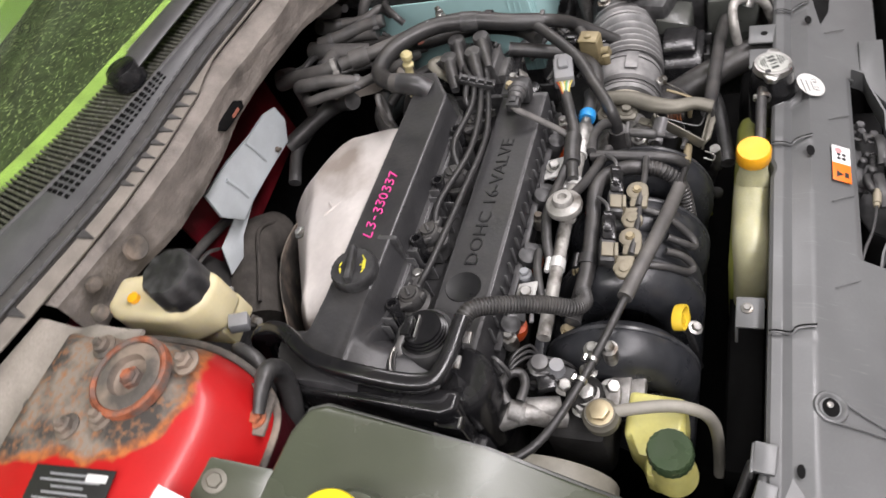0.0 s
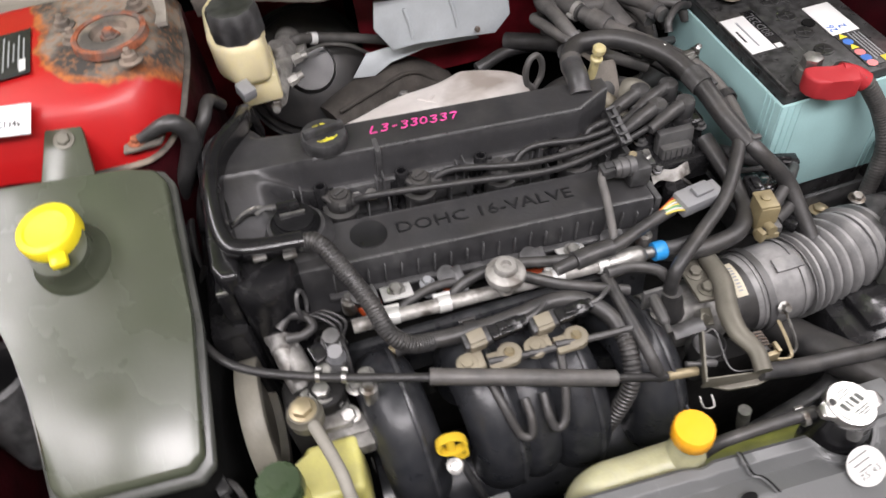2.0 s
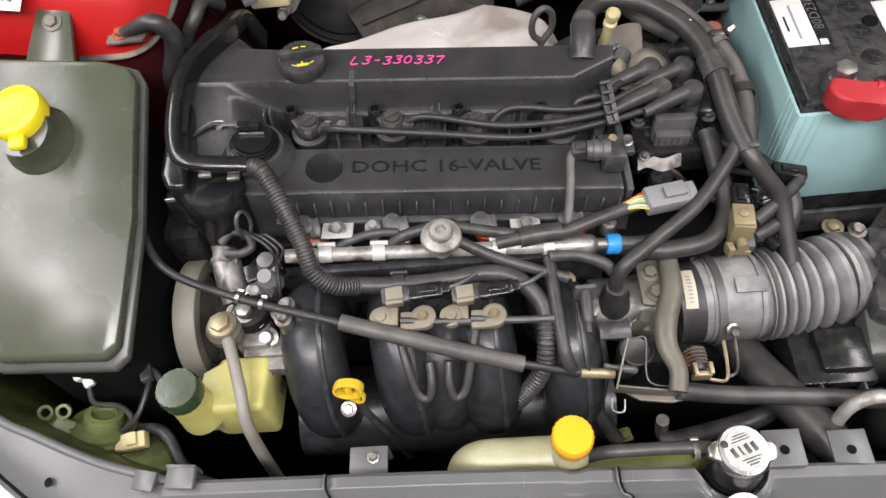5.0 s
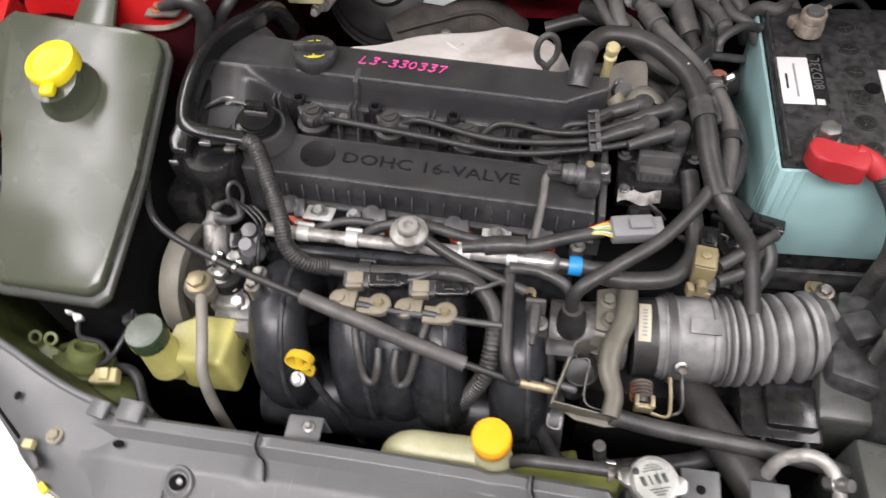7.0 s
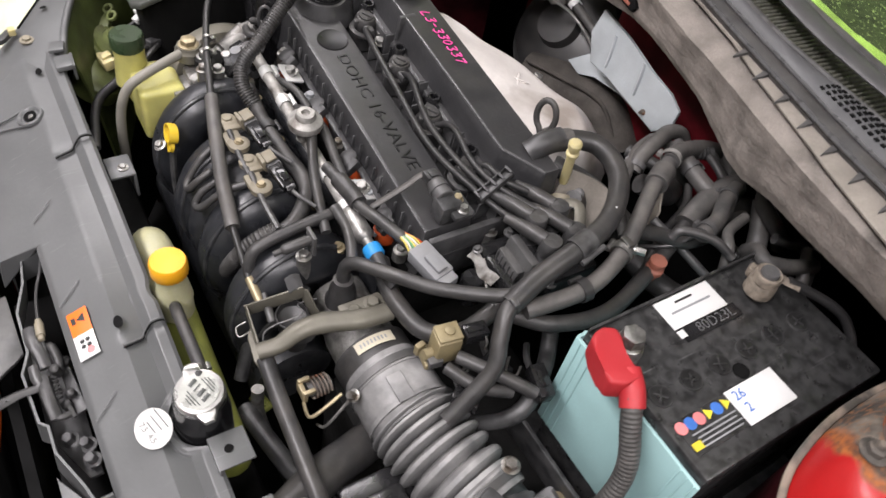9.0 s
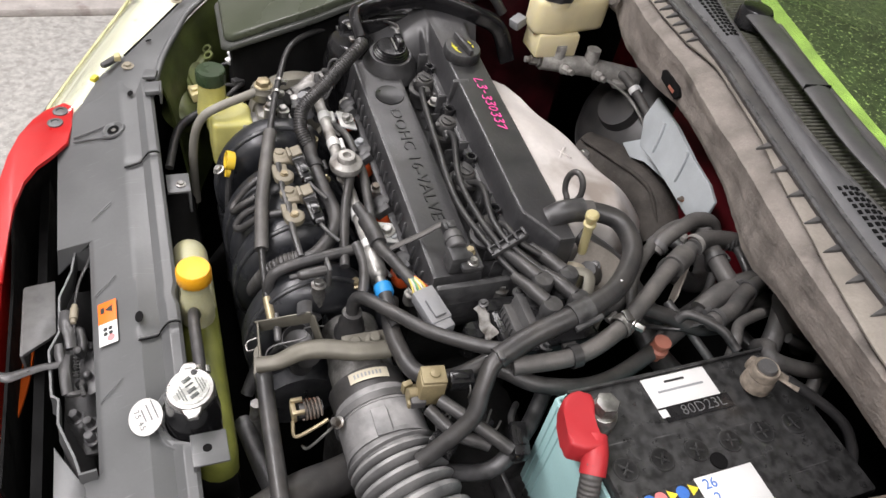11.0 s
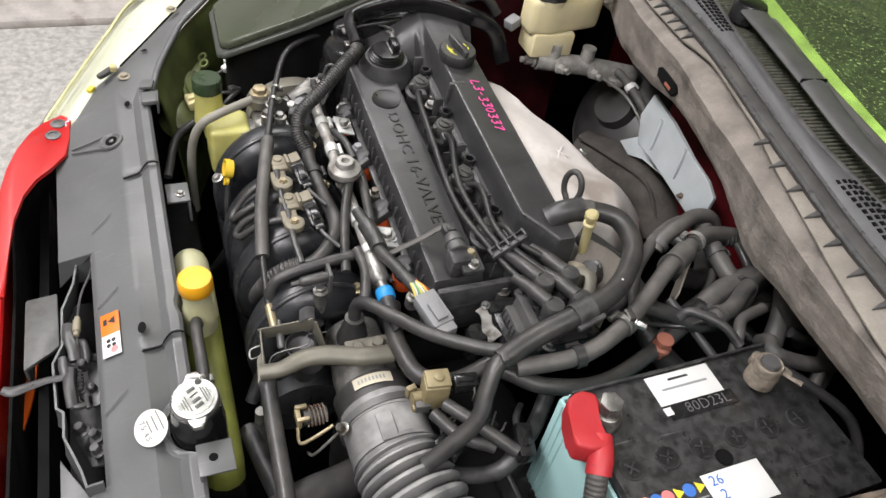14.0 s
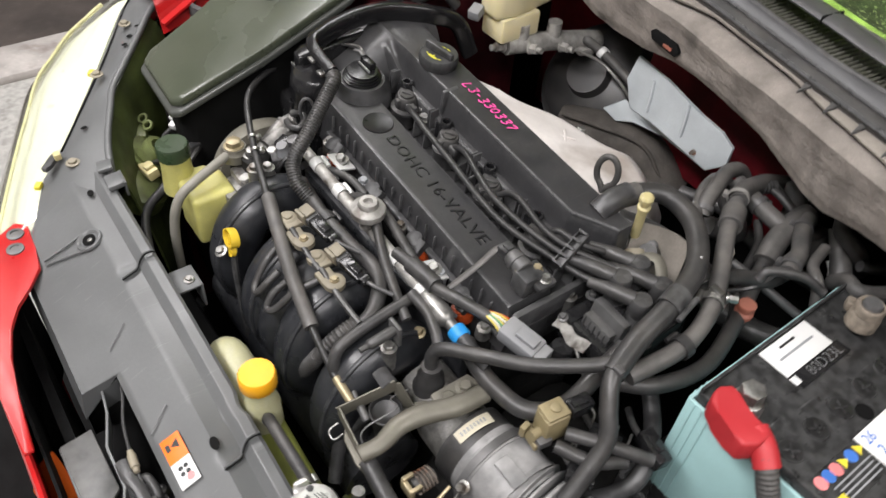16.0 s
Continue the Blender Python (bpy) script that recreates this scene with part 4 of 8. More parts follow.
for q in ((0.192, -0.304, 0.660), (0.200, -0.292, 0.656), (0.214, -0.292, 0.652)):
    part("latch_bolt", hexbolt(q, (0, -0.3, 1), 0.0050, 0.010), M_PLASTIC, lt, "dark bolt")
rc = part("release_cable", tube([(0.000, -0.284, 0.690), (0.018, -0.288, 0.692), (0.042, -0.296, 0.692), (0.073, -0.301, 0.690), (0.112, -0.303, 0.684)], 0.0015, 8), M_LATCH, lt, "grey cable")
part("cable_end", lathe([(0.0030, 0), (0.0030, 0.004), (0.0042, 0.0045), (0.0042, 0.018), (0.0030, 0.0185), (0.0030, 0.023), (0.0012, 0.024)], along((0.073, -0.301, 0.690), (1, -0.08, -0.06)), seg=12), M_TANPL, rc, "beige cable end")

# ---- cowl, windscreen, wiper and hood ----
ins = thing("firewall_insulation", "dusty grey-brown felt insulation on the firewall", "insulation", (0.2, 0.4, 0.75))


def felt(u, v):
    x = -0.235 + 1.10 * u
    y0 = cowl_y(x) - 0.022
    lump = 0.0028 * noise.noise((x * 9, v * 2, 0.3)) + 0.0012 * noise.noise((x * 34, v * 5, 2.0)) + 0.0008 * noise.noise((x * 130, v * 24, 5.0))
    if v < 0.2:
        f = v / 0.2
        return (x, y0 + 0.021 - 0.029 * f + lump * f, 0.9445 - 0.0105 * f * f)
    f = (v - 0.2) / 0.8
    low = float(np.interp(x, (-0.235, -0.17, -0.09, 0.0, 0.06, 0.10, 0.20, 0.27, 0.30, 0.34, 0.45, 0.87), (0.86, 0.877, 0.868, 0.872, 0.883, 0.886, 0.884, 0.868, 0.866, 0.877, 0.883, 0.885)))
    return (x, y0 - 0.008 + 0.010 * f + 0.016 * max(0.0, f - 0.8) + lump, 0.934 + (low - 0.934) * f)


part("felt_pad", sheet(felt, 300, 30, 0.006), M_FELT, ins, "dusty felt mat")
sl = axes((0.040, 0.3735, 0.901), (0.97, -0.12, 0.0), (0.1, 0.15, 0.98))
slot = part("felt_slot", prism([(-0.026, 0.003), (-0.020, 0.008), (0.016, 0.007), (0.024, 0.000), (0.020, -0.007), (-0.020, -0.005)], -0.004, 0.0015, 0.0005), M_DARK, ins, "dark cut-out slot")
slot.matrix_basis = sl
part("slot_metal", box((0.006, -0.002, 0.0015), (0.014, 0.004, 0.001), 0.0004), M_BROWN, slot, "rusty metal behind the slot").matrix_basis = sl
part("felt_hole", lathe([(0.014, 0), (0.012, 0.003), (0.0001, 0.001)], along((-0.15, 0.398, 0.912), (-0.2, -0.95, 0.3)), seg=24), M_GRIME, ins, "round dimple")



def flange_w(x):
    return float(np.interp(x, (-0.5, -0.25, -0.1, 0.03, 0.08, 0.20, 0.25, 0.35, 0.45, 0.8), (0.026, 0.022, 0.017, 0.015, 0.004, 0.004, 0.010, 0.018, 0.029, 0.034)))


seal = thing("cowl_seal", "black rubber weather strip along the cowl edge", "seal", (0.2, 0.36, 0.95))
xs = [-0.62 + 0.07 * k for k in range(23)]
part("strip", tube([(x, cowl_y(x) + 0.004, 0.957) for x in xs], 0.011, 10, 5, flat=0.7), M_SEAL, seal)
# Paler lips paint the bright shine lines along the black seal.
part("lip", tube([(x, cowl_y(x) - 0.008, 0.961) for x in xs], 0.0022, 8, 5), M_EDGE, seal, "worn lip, paler to paint the seal's shine")
part("lip", tube([(x, cowl_y(x) + 0.0075, 0.966) for x in xs], 0.0016, 8, 5), M_EDGE, seal, "worn lip, paler to paint the seal's shine")
part("flange", sheet(lambda u, v: (-0.50 + 1.3 * u, cowl_y(-0.50 + 1.3 * u) - 0.004 - flange_w(-0.50 + 1.3 * u) * (1 - v), 0.953 - 0.25 * flange_w(-0.50 + 1.3 * u) * (1 - v)), 120, 3, 0.002), M_SEAM, seal, "pale dusty metal flange")
tooth = None
for k in range(24):
    x = (-0.10 + 0.018 * k) if k < 8 else (0.22 + 0.034 * (k - 8))
    m = axes((x, cowl_y(x) - 0.014, 0.9505), (1, (cowl_y(x + 0.02) - cowl_y(x - 0.02)) / 0.04, 0), (0, 1, 0.3)) @ Matrix.Diagonal((1.0, 1.35, 1.0, 1.0))
    if tooth is None:
        tooth = part("clip_tooth", prism([(-0.0045, 0.008), (0.004, 0.009), (0.0015, -0.005)], -0.001, 0.003, 0.001), M_SEAL, seal, "black rubber tooth")
        tooth.matrix_basis = m
    else:
        t2 = new("clip_tooth", tooth.data)
        t2.parent, t2.matrix_parent_inverse, t2.matrix_basis = seal, tooth.matrix_parent_inverse, m
for x in (-0.165, -0.255, -0.36):
    m = axes((x, cowl_y(x) - 0.016, 0.951), (1, -0.3, 0), (0.3, 1, 0.2))
    t2 = new("clip_tooth", tooth.data)
    t2.parent, t2.matrix_parent_inverse, t2.matrix_basis = seal, tooth.matrix_parent_inverse, m @ Matrix.Diagonal((1.7, 1.9, 1, 1))

cowl = thing("cowl_cover", "grey plastic cowl panel with a grid of air holes", "cowl", (0.2, 0.42, 0.95))
part("panel", sheet(lambda u, v: (-0.62 + 1.52 * u, cowl_y(-0.62 + 1.52 * u) + 0.012 + (cowl_w(-0.62 + 1.52 * u) - 0.012) * v, 0.954 + 0.006 * math.sin(v * 3.0) + 0.012 * v), 90, 10, 0.003), M_COWL, cowl, "smooth grey panel")
hole = None
for x0, n in ((-0.125, 22), (0.300, 22)):
    for i in range(n):
        for j in range(4):
            x = x0 + 0.0078 * i + 0.002 * j
            v = 0.42 + 0.150 * j
            m = axes((x, cowl_y(x) + 0.012 + (cowl_w(x) - 0.012) * v, 0.9545 + 0.006 * math.sin(v * 3.0) + 0.012 * v), (1, (cowl_y(x + 0.03) - cowl_y(x - 0.03)) / 0.06, 0), (0, 1, 0.1)) @ Matrix.Diagonal((0.9, min(1.0, 0.105 * (cowl_w(x) - 0.012) / 0.0058), 1, 1))
            if hole is None:
                hole = part("air_hole", box((0, 0, 0), (0.0054, 0.0058, 0.0012), 0.0004, seg=1), M_DARK, cowl)
                hole.matrix_basis = m
            else:
                t2 = new("air_hole", hole.data)
                t2.parent, t2.matrix_parent_inverse, t2.matrix_basis = cowl, hole.matrix_parent_inverse, m
part("groove", tube([(x, cowl_y(x) + cowl_w(x), 0.9675) for x in xs], 0.0025, 6, 4), M_SEAL, cowl, "dark seam")
part("louvre_bed", sheet(lambda u, v: (-0.62 + 1.52 * u, cowl_y(-0.62 + 1.52 * u) + cowl_w(-0.62 + 1.52 * u) + 0.002 + 0.062 * v, 0.960 + 0.004 * v), 60, 3, 0.002), M_DARK, cowl, "black louvre bed")
lv = None
for k in range(225):
    x = -0.45 + 0.0057 * k
    m = axes((x, cowl_y(x) + cowl_w(x) + 0.031, 0.9665), (1, (cowl_y(x + 0.03) - cowl_y(x - 0.03)) / 0.06, 0), (0.25, 1, 0.1))
    if lv is None:
        lv = part("louvre", box((0, 0, 0), (0.0036, 0.056, 0.008), 0.0017), M_RIB, cowl, "glossy black louvre")
        lv.matrix_basis = m
    else:
        t2 = new("louvre", lv.data)
        t2.parent, t2.matrix_parent_inverse, t2.matrix_basis = cowl, lv.matrix_parent_inverse, m

ws = thing("windscreen", "dark reflective windscreen glass", "windscreen", (0.2, 0.8, 1.1))
gl = part("pane", sheet(lambda u, v: (-0.62 + 1.62 * u, cowl_y(-0.62 + 1.62 * u) + cowl_w(-0.62 + 1.62 * u) + 0.058 + 0.60 * v, 0.966 + 0.34 * v + 0.02 * v * math.sin(u * 3.14)), 50, 16, 0.004), M_GLASS, ws)
gl.visible_shadow = False
# This strip paints the hood's reflection along the lower glass edge.
part("black_border", sheet(lambda u, v: (-0.62 + 1.62 * u, cowl_y(-0.62 + 1.62 * u) + cowl_w(-0.62 + 1.62 * u) + 0.062 + 0.019 * v, 0.963 + 0.010 * v), 50, 3, 0.001), M_REFLECT, ws, "strip with the hood's lime reflection painted on")
# The sheet below the glass has reflection and dust painted into it.
part("dashboard", sheet(lambda u, v: (-0.62 + 1.62 * u, cowl_y(-0.62 + 1.62 * u) + cowl_w(-0.62 + 1.62 * u) + 0.082 + 0.60 * v, 0.958 + 0.02 * v), 30, 6, 0.004), M_SPECK, ws, "dashboard sheet carrying the glass's green reflection and dust")

wip = thing("wiper_arm", "dark grey wiper arm at rest on the cowl", "wiper", (-0.03, 0.51, 0.975))
part("arm", tube([(0.030, 0.458, 0.986), (0.10, 0.438, 0.990), (0.19, 0.415, 0.991), (0.29, 0.390, 0.991), (0.45, 0.372, 0.993), (0.62, 0.365, 0.993)], 0.014, 12, 8, flat=0.35, radii=[0.016, 0.0155, 0.0145, 0.0125, 0.009, 0.006]), mat("wiper_grey", (0.07, 0.07, 0.072), 0.45, dust=0.08), wip, "tapered dark grey arm")
part("pivot_cap", lathe([(0.020, -0.012), (0.020, 0.004), (0.017, 0.009), (0.010, 0.011), (0.0001, 0.011)], pose(0.030, 0.459, 0.984), seg=28), M_GLOSSY, wip, "round black pivot cap")
part("arm_joint", box((0.187, 0.416, 0.992), (0.002, 0.030, 0.008), 0.0005, (0, 0, -8)), M_DARK, wip)
part("blade", tube([(0.06, 0.468, 0.984), (0.2, 0.434, 0.984), (0.45, 0.395, 0.984), (0.62, 0.385, 0.984)], 0.006, 8, 6), M_SEAL, wip, "black rubber blade")

hood = thing("hood", "raised hood with lime green underside and dark pad", "hood", (0.22, 0.6, 1.0))
hd = lambda u, v, d: (-0.67 + 1.60 * u, 0.640 - 0.36 * v - 0.93 * d, 1.02 + 0.95 * v - 0.36 * d)
part("skin", sheet(lambda u, v: hd(u, v, -0.02), 12, 12, 0.003), M_RED, hood, "outer skin")
part("inner_frame", sheet(lambda u, v: hd(u, v, 0.0), 12, 12, 0.004), M_LIME, hood, "lime green inner frame")
part("pad", sheet(lambda u, v: hd(0.16 + 0.70 * u, 0.14 + 0.70 * v, 0.014 + 0.006 * math.sin(u * 9) * math.sin(v * 7)), 24, 24, 0.006), M_HOODPAD, hood, "dark speckled sound pad")

# ---- engine ----
# engine frame: it leans a little along its length
ENG = pose(0, 0.1, 0.79, 0, 5.4, 0)


def eng(bm):
    bm.transform(ENG)
    return bm


block = thing("engine_block", "grimy cast engine block and cylinder head", "engine", (0, 0.1, 0.3))
part("cylinder_head", box((-0.035, 0.115, 0.665), (0.40, 0.15, 0.13), 0.006), M_BLOCK, block, "grimy aluminium head, darkened for bay shade")
part("crankcase", box((-0.04, 0.10, 0.44), (0.42, 0.20, 0.34), 0.02), M_BLOCK, block, "dark crankcase")
part("gearbox", box((0.30, 0.06, 0.47), (0.26, 0.24, 0.24), 0.04), M_BLOCK, block, "dark gearbox casing")
part("timing_cover", prism([(-0.285, 0.035), (-0.245, 0.035), (-0.245, 0.235), (-0.285, 0.235)], 0.42, 0.765, 0.008), M_GLOSSY, block, "black timing cover")
for q in ((-0.287, 0.06, 0.72), (-0.287, 0.16, 0.70), (-0.287, 0.225, 0.735), (-0.287, 0.10, 0.63)):
    part("cover_bolt", hexbolt(q, (-1, 0, 0.1), 0.0055, 0.006), M_GREYINK, block)
part("phaser_housing", lathe([(0.030, -0.10), (0.032, -0.06), (0.0320, -0.01), (0.0305, 0.003), (0.026, 0.008), (0.0001, 0.009)], pose(-0.216, 0.057, 0.814), seg=36), M_GLOSSY, block, "glossy black rounded housing")

vc = thing("valve_cover", "black plastic valve cover with molded lettering", "valve cover", (0, 0.13, 0.73))
X0, X1, Y0, Y1 = -0.272, 0.190, -0.057, 0.140


def cover_z(x, y):
    f = smooth(-0.0535, -0.0475, y) * (1 - smooth(0.006, 0.012, y)) * (1 - smooth(0.177, 0.183, x))
    front = -0.034 + 0.034 * f
    # the raised rear bank, its front edge cut away towards the right end
    edge = 0.056 + max(0.0, (x - 0.134)) * 0.62
    r = smooth(edge - 0.003, edge + 0.003, y) * (1 - smooth(0.104, 0.114, y)) * (1 - smooth(0.179, 0.184, x))
    step = smooth(edge - 0.012, edge - 0.009, y) * (1 - smooth(0.104, 0.114, y)) * (1 - smooth(0.179, 0.184, x))
    ridge = -0.034 + 0.042 * step + 0.033 * r
    z = max(front, ridge)
    # the saddle that joins both banks at the chain end
    k = 1 - smooth(-0.212, -0.152, x)
    saddle = 0.041 * smooth(-0.03, 0.075, y) + 0.001
    z = z * (1 - k) + max(z, saddle) * k
    # rounded outline
    cx, cy = max(0.0, -0.215 - x), max(0.0, abs(y - 0.038) - 0.052)
    d = math.hypot(cx, cy) - 0.046 if x < -0.215 else abs(y - 0.038) - 0.092
    z = z * (1 - smooth(-0.006, 0.004, d)) - 0.06 * smooth(-0.006, 0.004, d)
    return z


NX, NY = 210, 90
bm = bmesh.new()
g = [[bm.verts.new((X0 + (X1 - X0) * i / NX, Y0 + (Y1 - Y0) * j / NY, cover_z(X0 + (X1 - X0) * i / NX, Y0 + (Y1 - Y0) * j / NY))) for j in range(NY + 1)] for i in range(NX + 1)]
for i in range(NX):
    for j in range(NY):
        bm.faces.new((g[i][j], g[i + 1][j], g[i + 1][j + 1], g[i][j + 1]))
part("cover_shell", eng(bm), M_COVER, vc, "matt black molded shell")
part("cover_skirt", eng(prism([(-0.235, -0.050), (0.186, -0.052), (0.189, -0.04), (0.189, 0.10), (0.175, 0.128), (-0.22, 0.130), (-0.268, 0.10), (-0.270, -0.02)], -0.085, -0.038, 0.005)), M_COVER, vc, "black skirt with bolt flange")
part("end_wall", eng(box((0.1855, 0.028, -0.035), (0.008, 0.150, 0.06), 0.003)), M_COVER, vc)
rib = None
for k in range(21):
    part("front_rib", eng(box((-0.155 + 0.0165 * k, -0.0535, -0.020), (0.0014, 0.0036, 0.020 if k % 3 else 0.026), 0.0006, seg=1)), M_COVER, vc)
part("front_rail", eng(box((0.01, -0.056, -0.036), (0.345, 0.008, 0.005), 0.002)), M_COVER, vc, "flange rail")
for k in range(5):
    x = -0.145 + 0.078 * k
    part("cover_bolt", eng(join(lathe([(0.008, -0.05), (0.008, -0.036)], pose(x, -0.064, 0), seg=16), hexbolt((x, -0.064, -0.036), (0, 0, 1), 0.005, 0.006))), M_GREYINK if k % 2 else M_STEEL, vc)
# ribs in the plug valley
for k in range(14):
    part("valley_rib", eng(box((-0.125 + 0.022 * k, 0.036, -0.020), (0.0018, 0.016, 0.026), 0.0005, seg=1)), M_COVER, vc)
part("valley_wall", eng(box((0.02, 0.0445, -0.012), (0.31, 0.0022, 0.040), 0.0006, seg=1)), M_COVER, vc)
for x in (-0.148, -0.064, 0.021, 0.104):
    part("screw_boss", eng(join(lathe([(0.0072, -0.034), (0.0072, 0.015), (0.0066, 0.0160), (0.0046, 0.0160), (0.0040, 0.0150), (0.0040, -0.004), (0.0001, -0.004)], pose(x, 0.045, 0), seg=20), box((x + 0.009, 0.045, -0.006), (0.008, 0.0022, 0.034), 0.0006), box((x - 0.009, 0.042, -0.010), (0.008, 0.0022, 0.034), 0.0006, (0, 0, 18)))), M_GLOSSY, vc, "round screw tube")
    part("tall_rib", eng(join(box((x - 0.020, 0.042, 0.002), (0.0018, 0.012, 0.034), 0.0006), box((x - 0.027, 0.043, -0.002), (0.0018, 0.010, 0.034), 0.0006))), M_COVER, vc, "thin upright rib")
part("valley_bolt", eng(hexbolt((-0.098, 0.038, -0.004), (0, 0, 1), 0.0055, 0.006, 1.45)), M_STEEL, vc, "bright flanged bolt")
# Paler tubes paint the bevel highlight along the worn cover edges.
part("edge_line", eng(tube([(-0.150, 0.0595, 0.0398), (0.0, 0.0595, 0.0398), (0.125, 0.0595, 0.0398), (0.136, 0.0610, 0.0398), (0.150, 0.0695, 0.0398), (0.178, 0.0865, 0.0396)], 0.0017, 8, 4)), M_EDGE, vc, "worn rear bank edge with its highlight painted in")
part("edge_line", eng(tube([(-0.150, 0.0468, 0.0072), (0.0, 0.0468, 0.0072), (0.125, 0.0468, 0.0072), (0.150, 0.0562, 0.0072), (0.176, 0.0722, 0.0072)], 0.0012, 8, 4)), M_EDGE, vc, "worn valley step edge with its highlight painted in")
part("edge_line", eng(tube([(-0.150, -0.0475, -0.0008), (0.0, -0.0475, -0.0008), (0.174, -0.0475, -0.0008)], 0.0012, 8, 4)), M_EDGE, vc, "worn front edge with its highlight painted in")
part("spine", eng(box((-0.085, 0.062, 0.024), (0.006, 0.022, 0.036), 0.002)), M_COVER, vc)
part("lettering", eng(words("DOHC 16-VALVE", 0.0205, pose(0.0065, -0.0185, 0.0006) @ Matrix.Diagonal((1.22, 1.0, 1, 1)), 0.0008, -0.0001)), M_LETTER, vc, "molded lettering")
part("emblem_recess", eng(lathe([(0.0185, 0), (0.0180, 0.0010), (0.0170, 0.0006), (0.0001, 0.0006)], pose(-0.113, -0.0175, 0.0002), seg=36)), M_LETTER, vc, "dark round recess")
# the number is written by hand: open strokes, leaning, one tube a stroke
STROKES = {"L": [((0.10, 1.0), (0.02, 0.5), (0.0, 0.02), (0.3, 0.0), (0.62, 0.06))],
           "3": [((0.05, 0.95), (0.35, 1.0), (0.62, 0.93), (0.45, 0.66), (0.28, 0.54), (0.55, 0.44), (0.60, 0.18), (0.32, 0.0), (0.02, 0.10))],
           "-": [((0.10, 0.46), (0.55, 0.50))],
           "0": [((0.35, 1.0), (0.08, 0.75), (0.05, 0.30), (0.30, 0.02), (0.58, 0.25), (0.60, 0.70), (0.35, 1.0))],
           "7": [((0.0, 0.92), (0.35, 0.97), (0.66, 0.98), (0.45, 0.55), (0.26, 0.0))]}
pen = random.Random(5)
pen_bms = []
for k, ch in enumerate("L3-330337"):
    drop, lean = pen.uniform(-0.0006, 0.0006), 0.26 + pen.uniform(-0.05, 0.05)
    for st in STROKES[ch]:
        pen_bms.append(tube([(-0.0865 + 0.0105 * k + 0.0112 * (a + lean * h), 0.0795 + 0.0105 * h + drop, 0.0424) for a, h in st], 0.00085, 6, 4, flat=0.5))
part("chalk_number", eng(join(*pen_bms)), M_PINKPAINT, vc, "handwritten pink marker number")
# nozzle at the right rear end of the cover
part("breather_nozzle", tube([(0.150, 0.185, 0.815), (0.152, 0.200, 0.825), (0.154, 0.222, 0.827)], 0.0125, 16, 6), M_COVER, vc, "breather outlet")

oc = thing("oil_filler_cap", "black oil filler cap with yellow oil can pictogram", "cap", (-0.131, 0.178, 0.835))
OC = ENG @ pose(-0.134, 0.078, 0.042, 0, 0, 12)
b = lathe([(0.0235, 0), (0.0240, 0.004), (0.0240, 0.011), (0.0225, 0.0135), (0.0001, 0.0138)], OC, seg=48, rib=24, depth=0.0008)
part("cap_disc", b, M_PLASTIC, oc)
part("grip_bar", join(*[box((0, 0, 0.0175), (0.042, 0.0065, 0.010), 0.002)]), M_PLASTIC, oc, "raised grip").matrix_basis = OC
icon = join(box((0, -0.0125, 0.0142), (0.011, 0.0035, 0.0006), 0.0002), box((0.008, -0.0115, 0.0142), (0.008, 0.0012, 0.0006), 0.0002, (0, 0, 30)), box((-0.008, -0.0118, 0.0142), (0.005, 0.0012, 0.0006), 0.0002, (0, 0, -30)), box((0, -0.0095, 0.0142), (0.0015, 0.003, 0.0006), 0.0002))
part("oil_can_pictogram", icon, M_YELPAINT, oc, "yellow printed oil can").matrix_basis = OC
part("oil_grade_mark", join(box((-0.004, 0.012, 0.0142), (0.006, 0.0016, 0.0006), 0.0002, (0, 0, 12)), box((0.004, 0.0125, 0.0142), (0.005, 0.0016, 0.0006), 0.0002, (0, 0, -18))), M_YELPAINT, oc).matrix_basis = OC

sv = thing("valve_solenoid", "round black stepped solenoid with a connector on the cover", "solenoid", (-0.172, 0.095, 0.80))
SV = ENG @ pose(-0.179, 0.000, 0.006)
part("boss", lathe([(0.038, -0.020), (0.035, -0.001), (0.029, 0.005), (0.0275, 0.009), (0.0001, 0.010)], SV, seg=40), M_COVER, sv, "black raised boss")
part("stepped_body", lathe([(0.0240, 0.007), (0.0240, 0.012), (0.0225, 0.0124), (0.0225, 0.0148), (0.0208, 0.0152), (0.0208, 0.0174), (0.0190, 0.0178), (0.0186, 0.0205), (0.0001, 0.0212)], SV, seg=36), M_GLOSSY, sv, "glossy stepped rings")
pl = part("plug", box((0, 0, 0), (0.021, 0.009, 0.009), 0.0015), M_GLOSSY, sv, "black plug")
pl.matrix_basis = SV @ pose(-0.004, 0.010, 0.025, 0, 0, 4)
part("latch_bar", box((0, 0, 0), (0.024, 0.0016, 0.003), 0.0006), M_STEEL, sv, "worn bright latch edge").matrix_basis = SV @ pose(-0.001, 0.003, 0.0225, 0, 0, 2)
part("plug_wire", tube([(-0.194, 0.113, 0.839), (-0.208, 0.117, 0.841), (-0.222, 0.116, 0.838), (-0.232, 0.108, 0.836)], 0.0015, 8), M_STEEL, sv, "worn silver-taped wires")
part("plug_wire", tube([(-0.194, 0.110, 0.839), (-0.208, 0.113, 0.841), (-0.222, 0.112, 0.838), (-0.234, 0.105, 0.836)], 0.0015, 8), M_WIRE, sv)
part("tape_flag", tube([(-0.190, 0.112, 0.8405), (-0.202, 0.113, 0.8415), (-0.210, 0.109, 0.840)], 0.0040, 8, 5, flat=0.3, radii=[0.0025, 0.0034, 0.0030]), M_DULL, sv, "crumpled silver tape")

# spark plug boots, leads and coil pack
leads = []
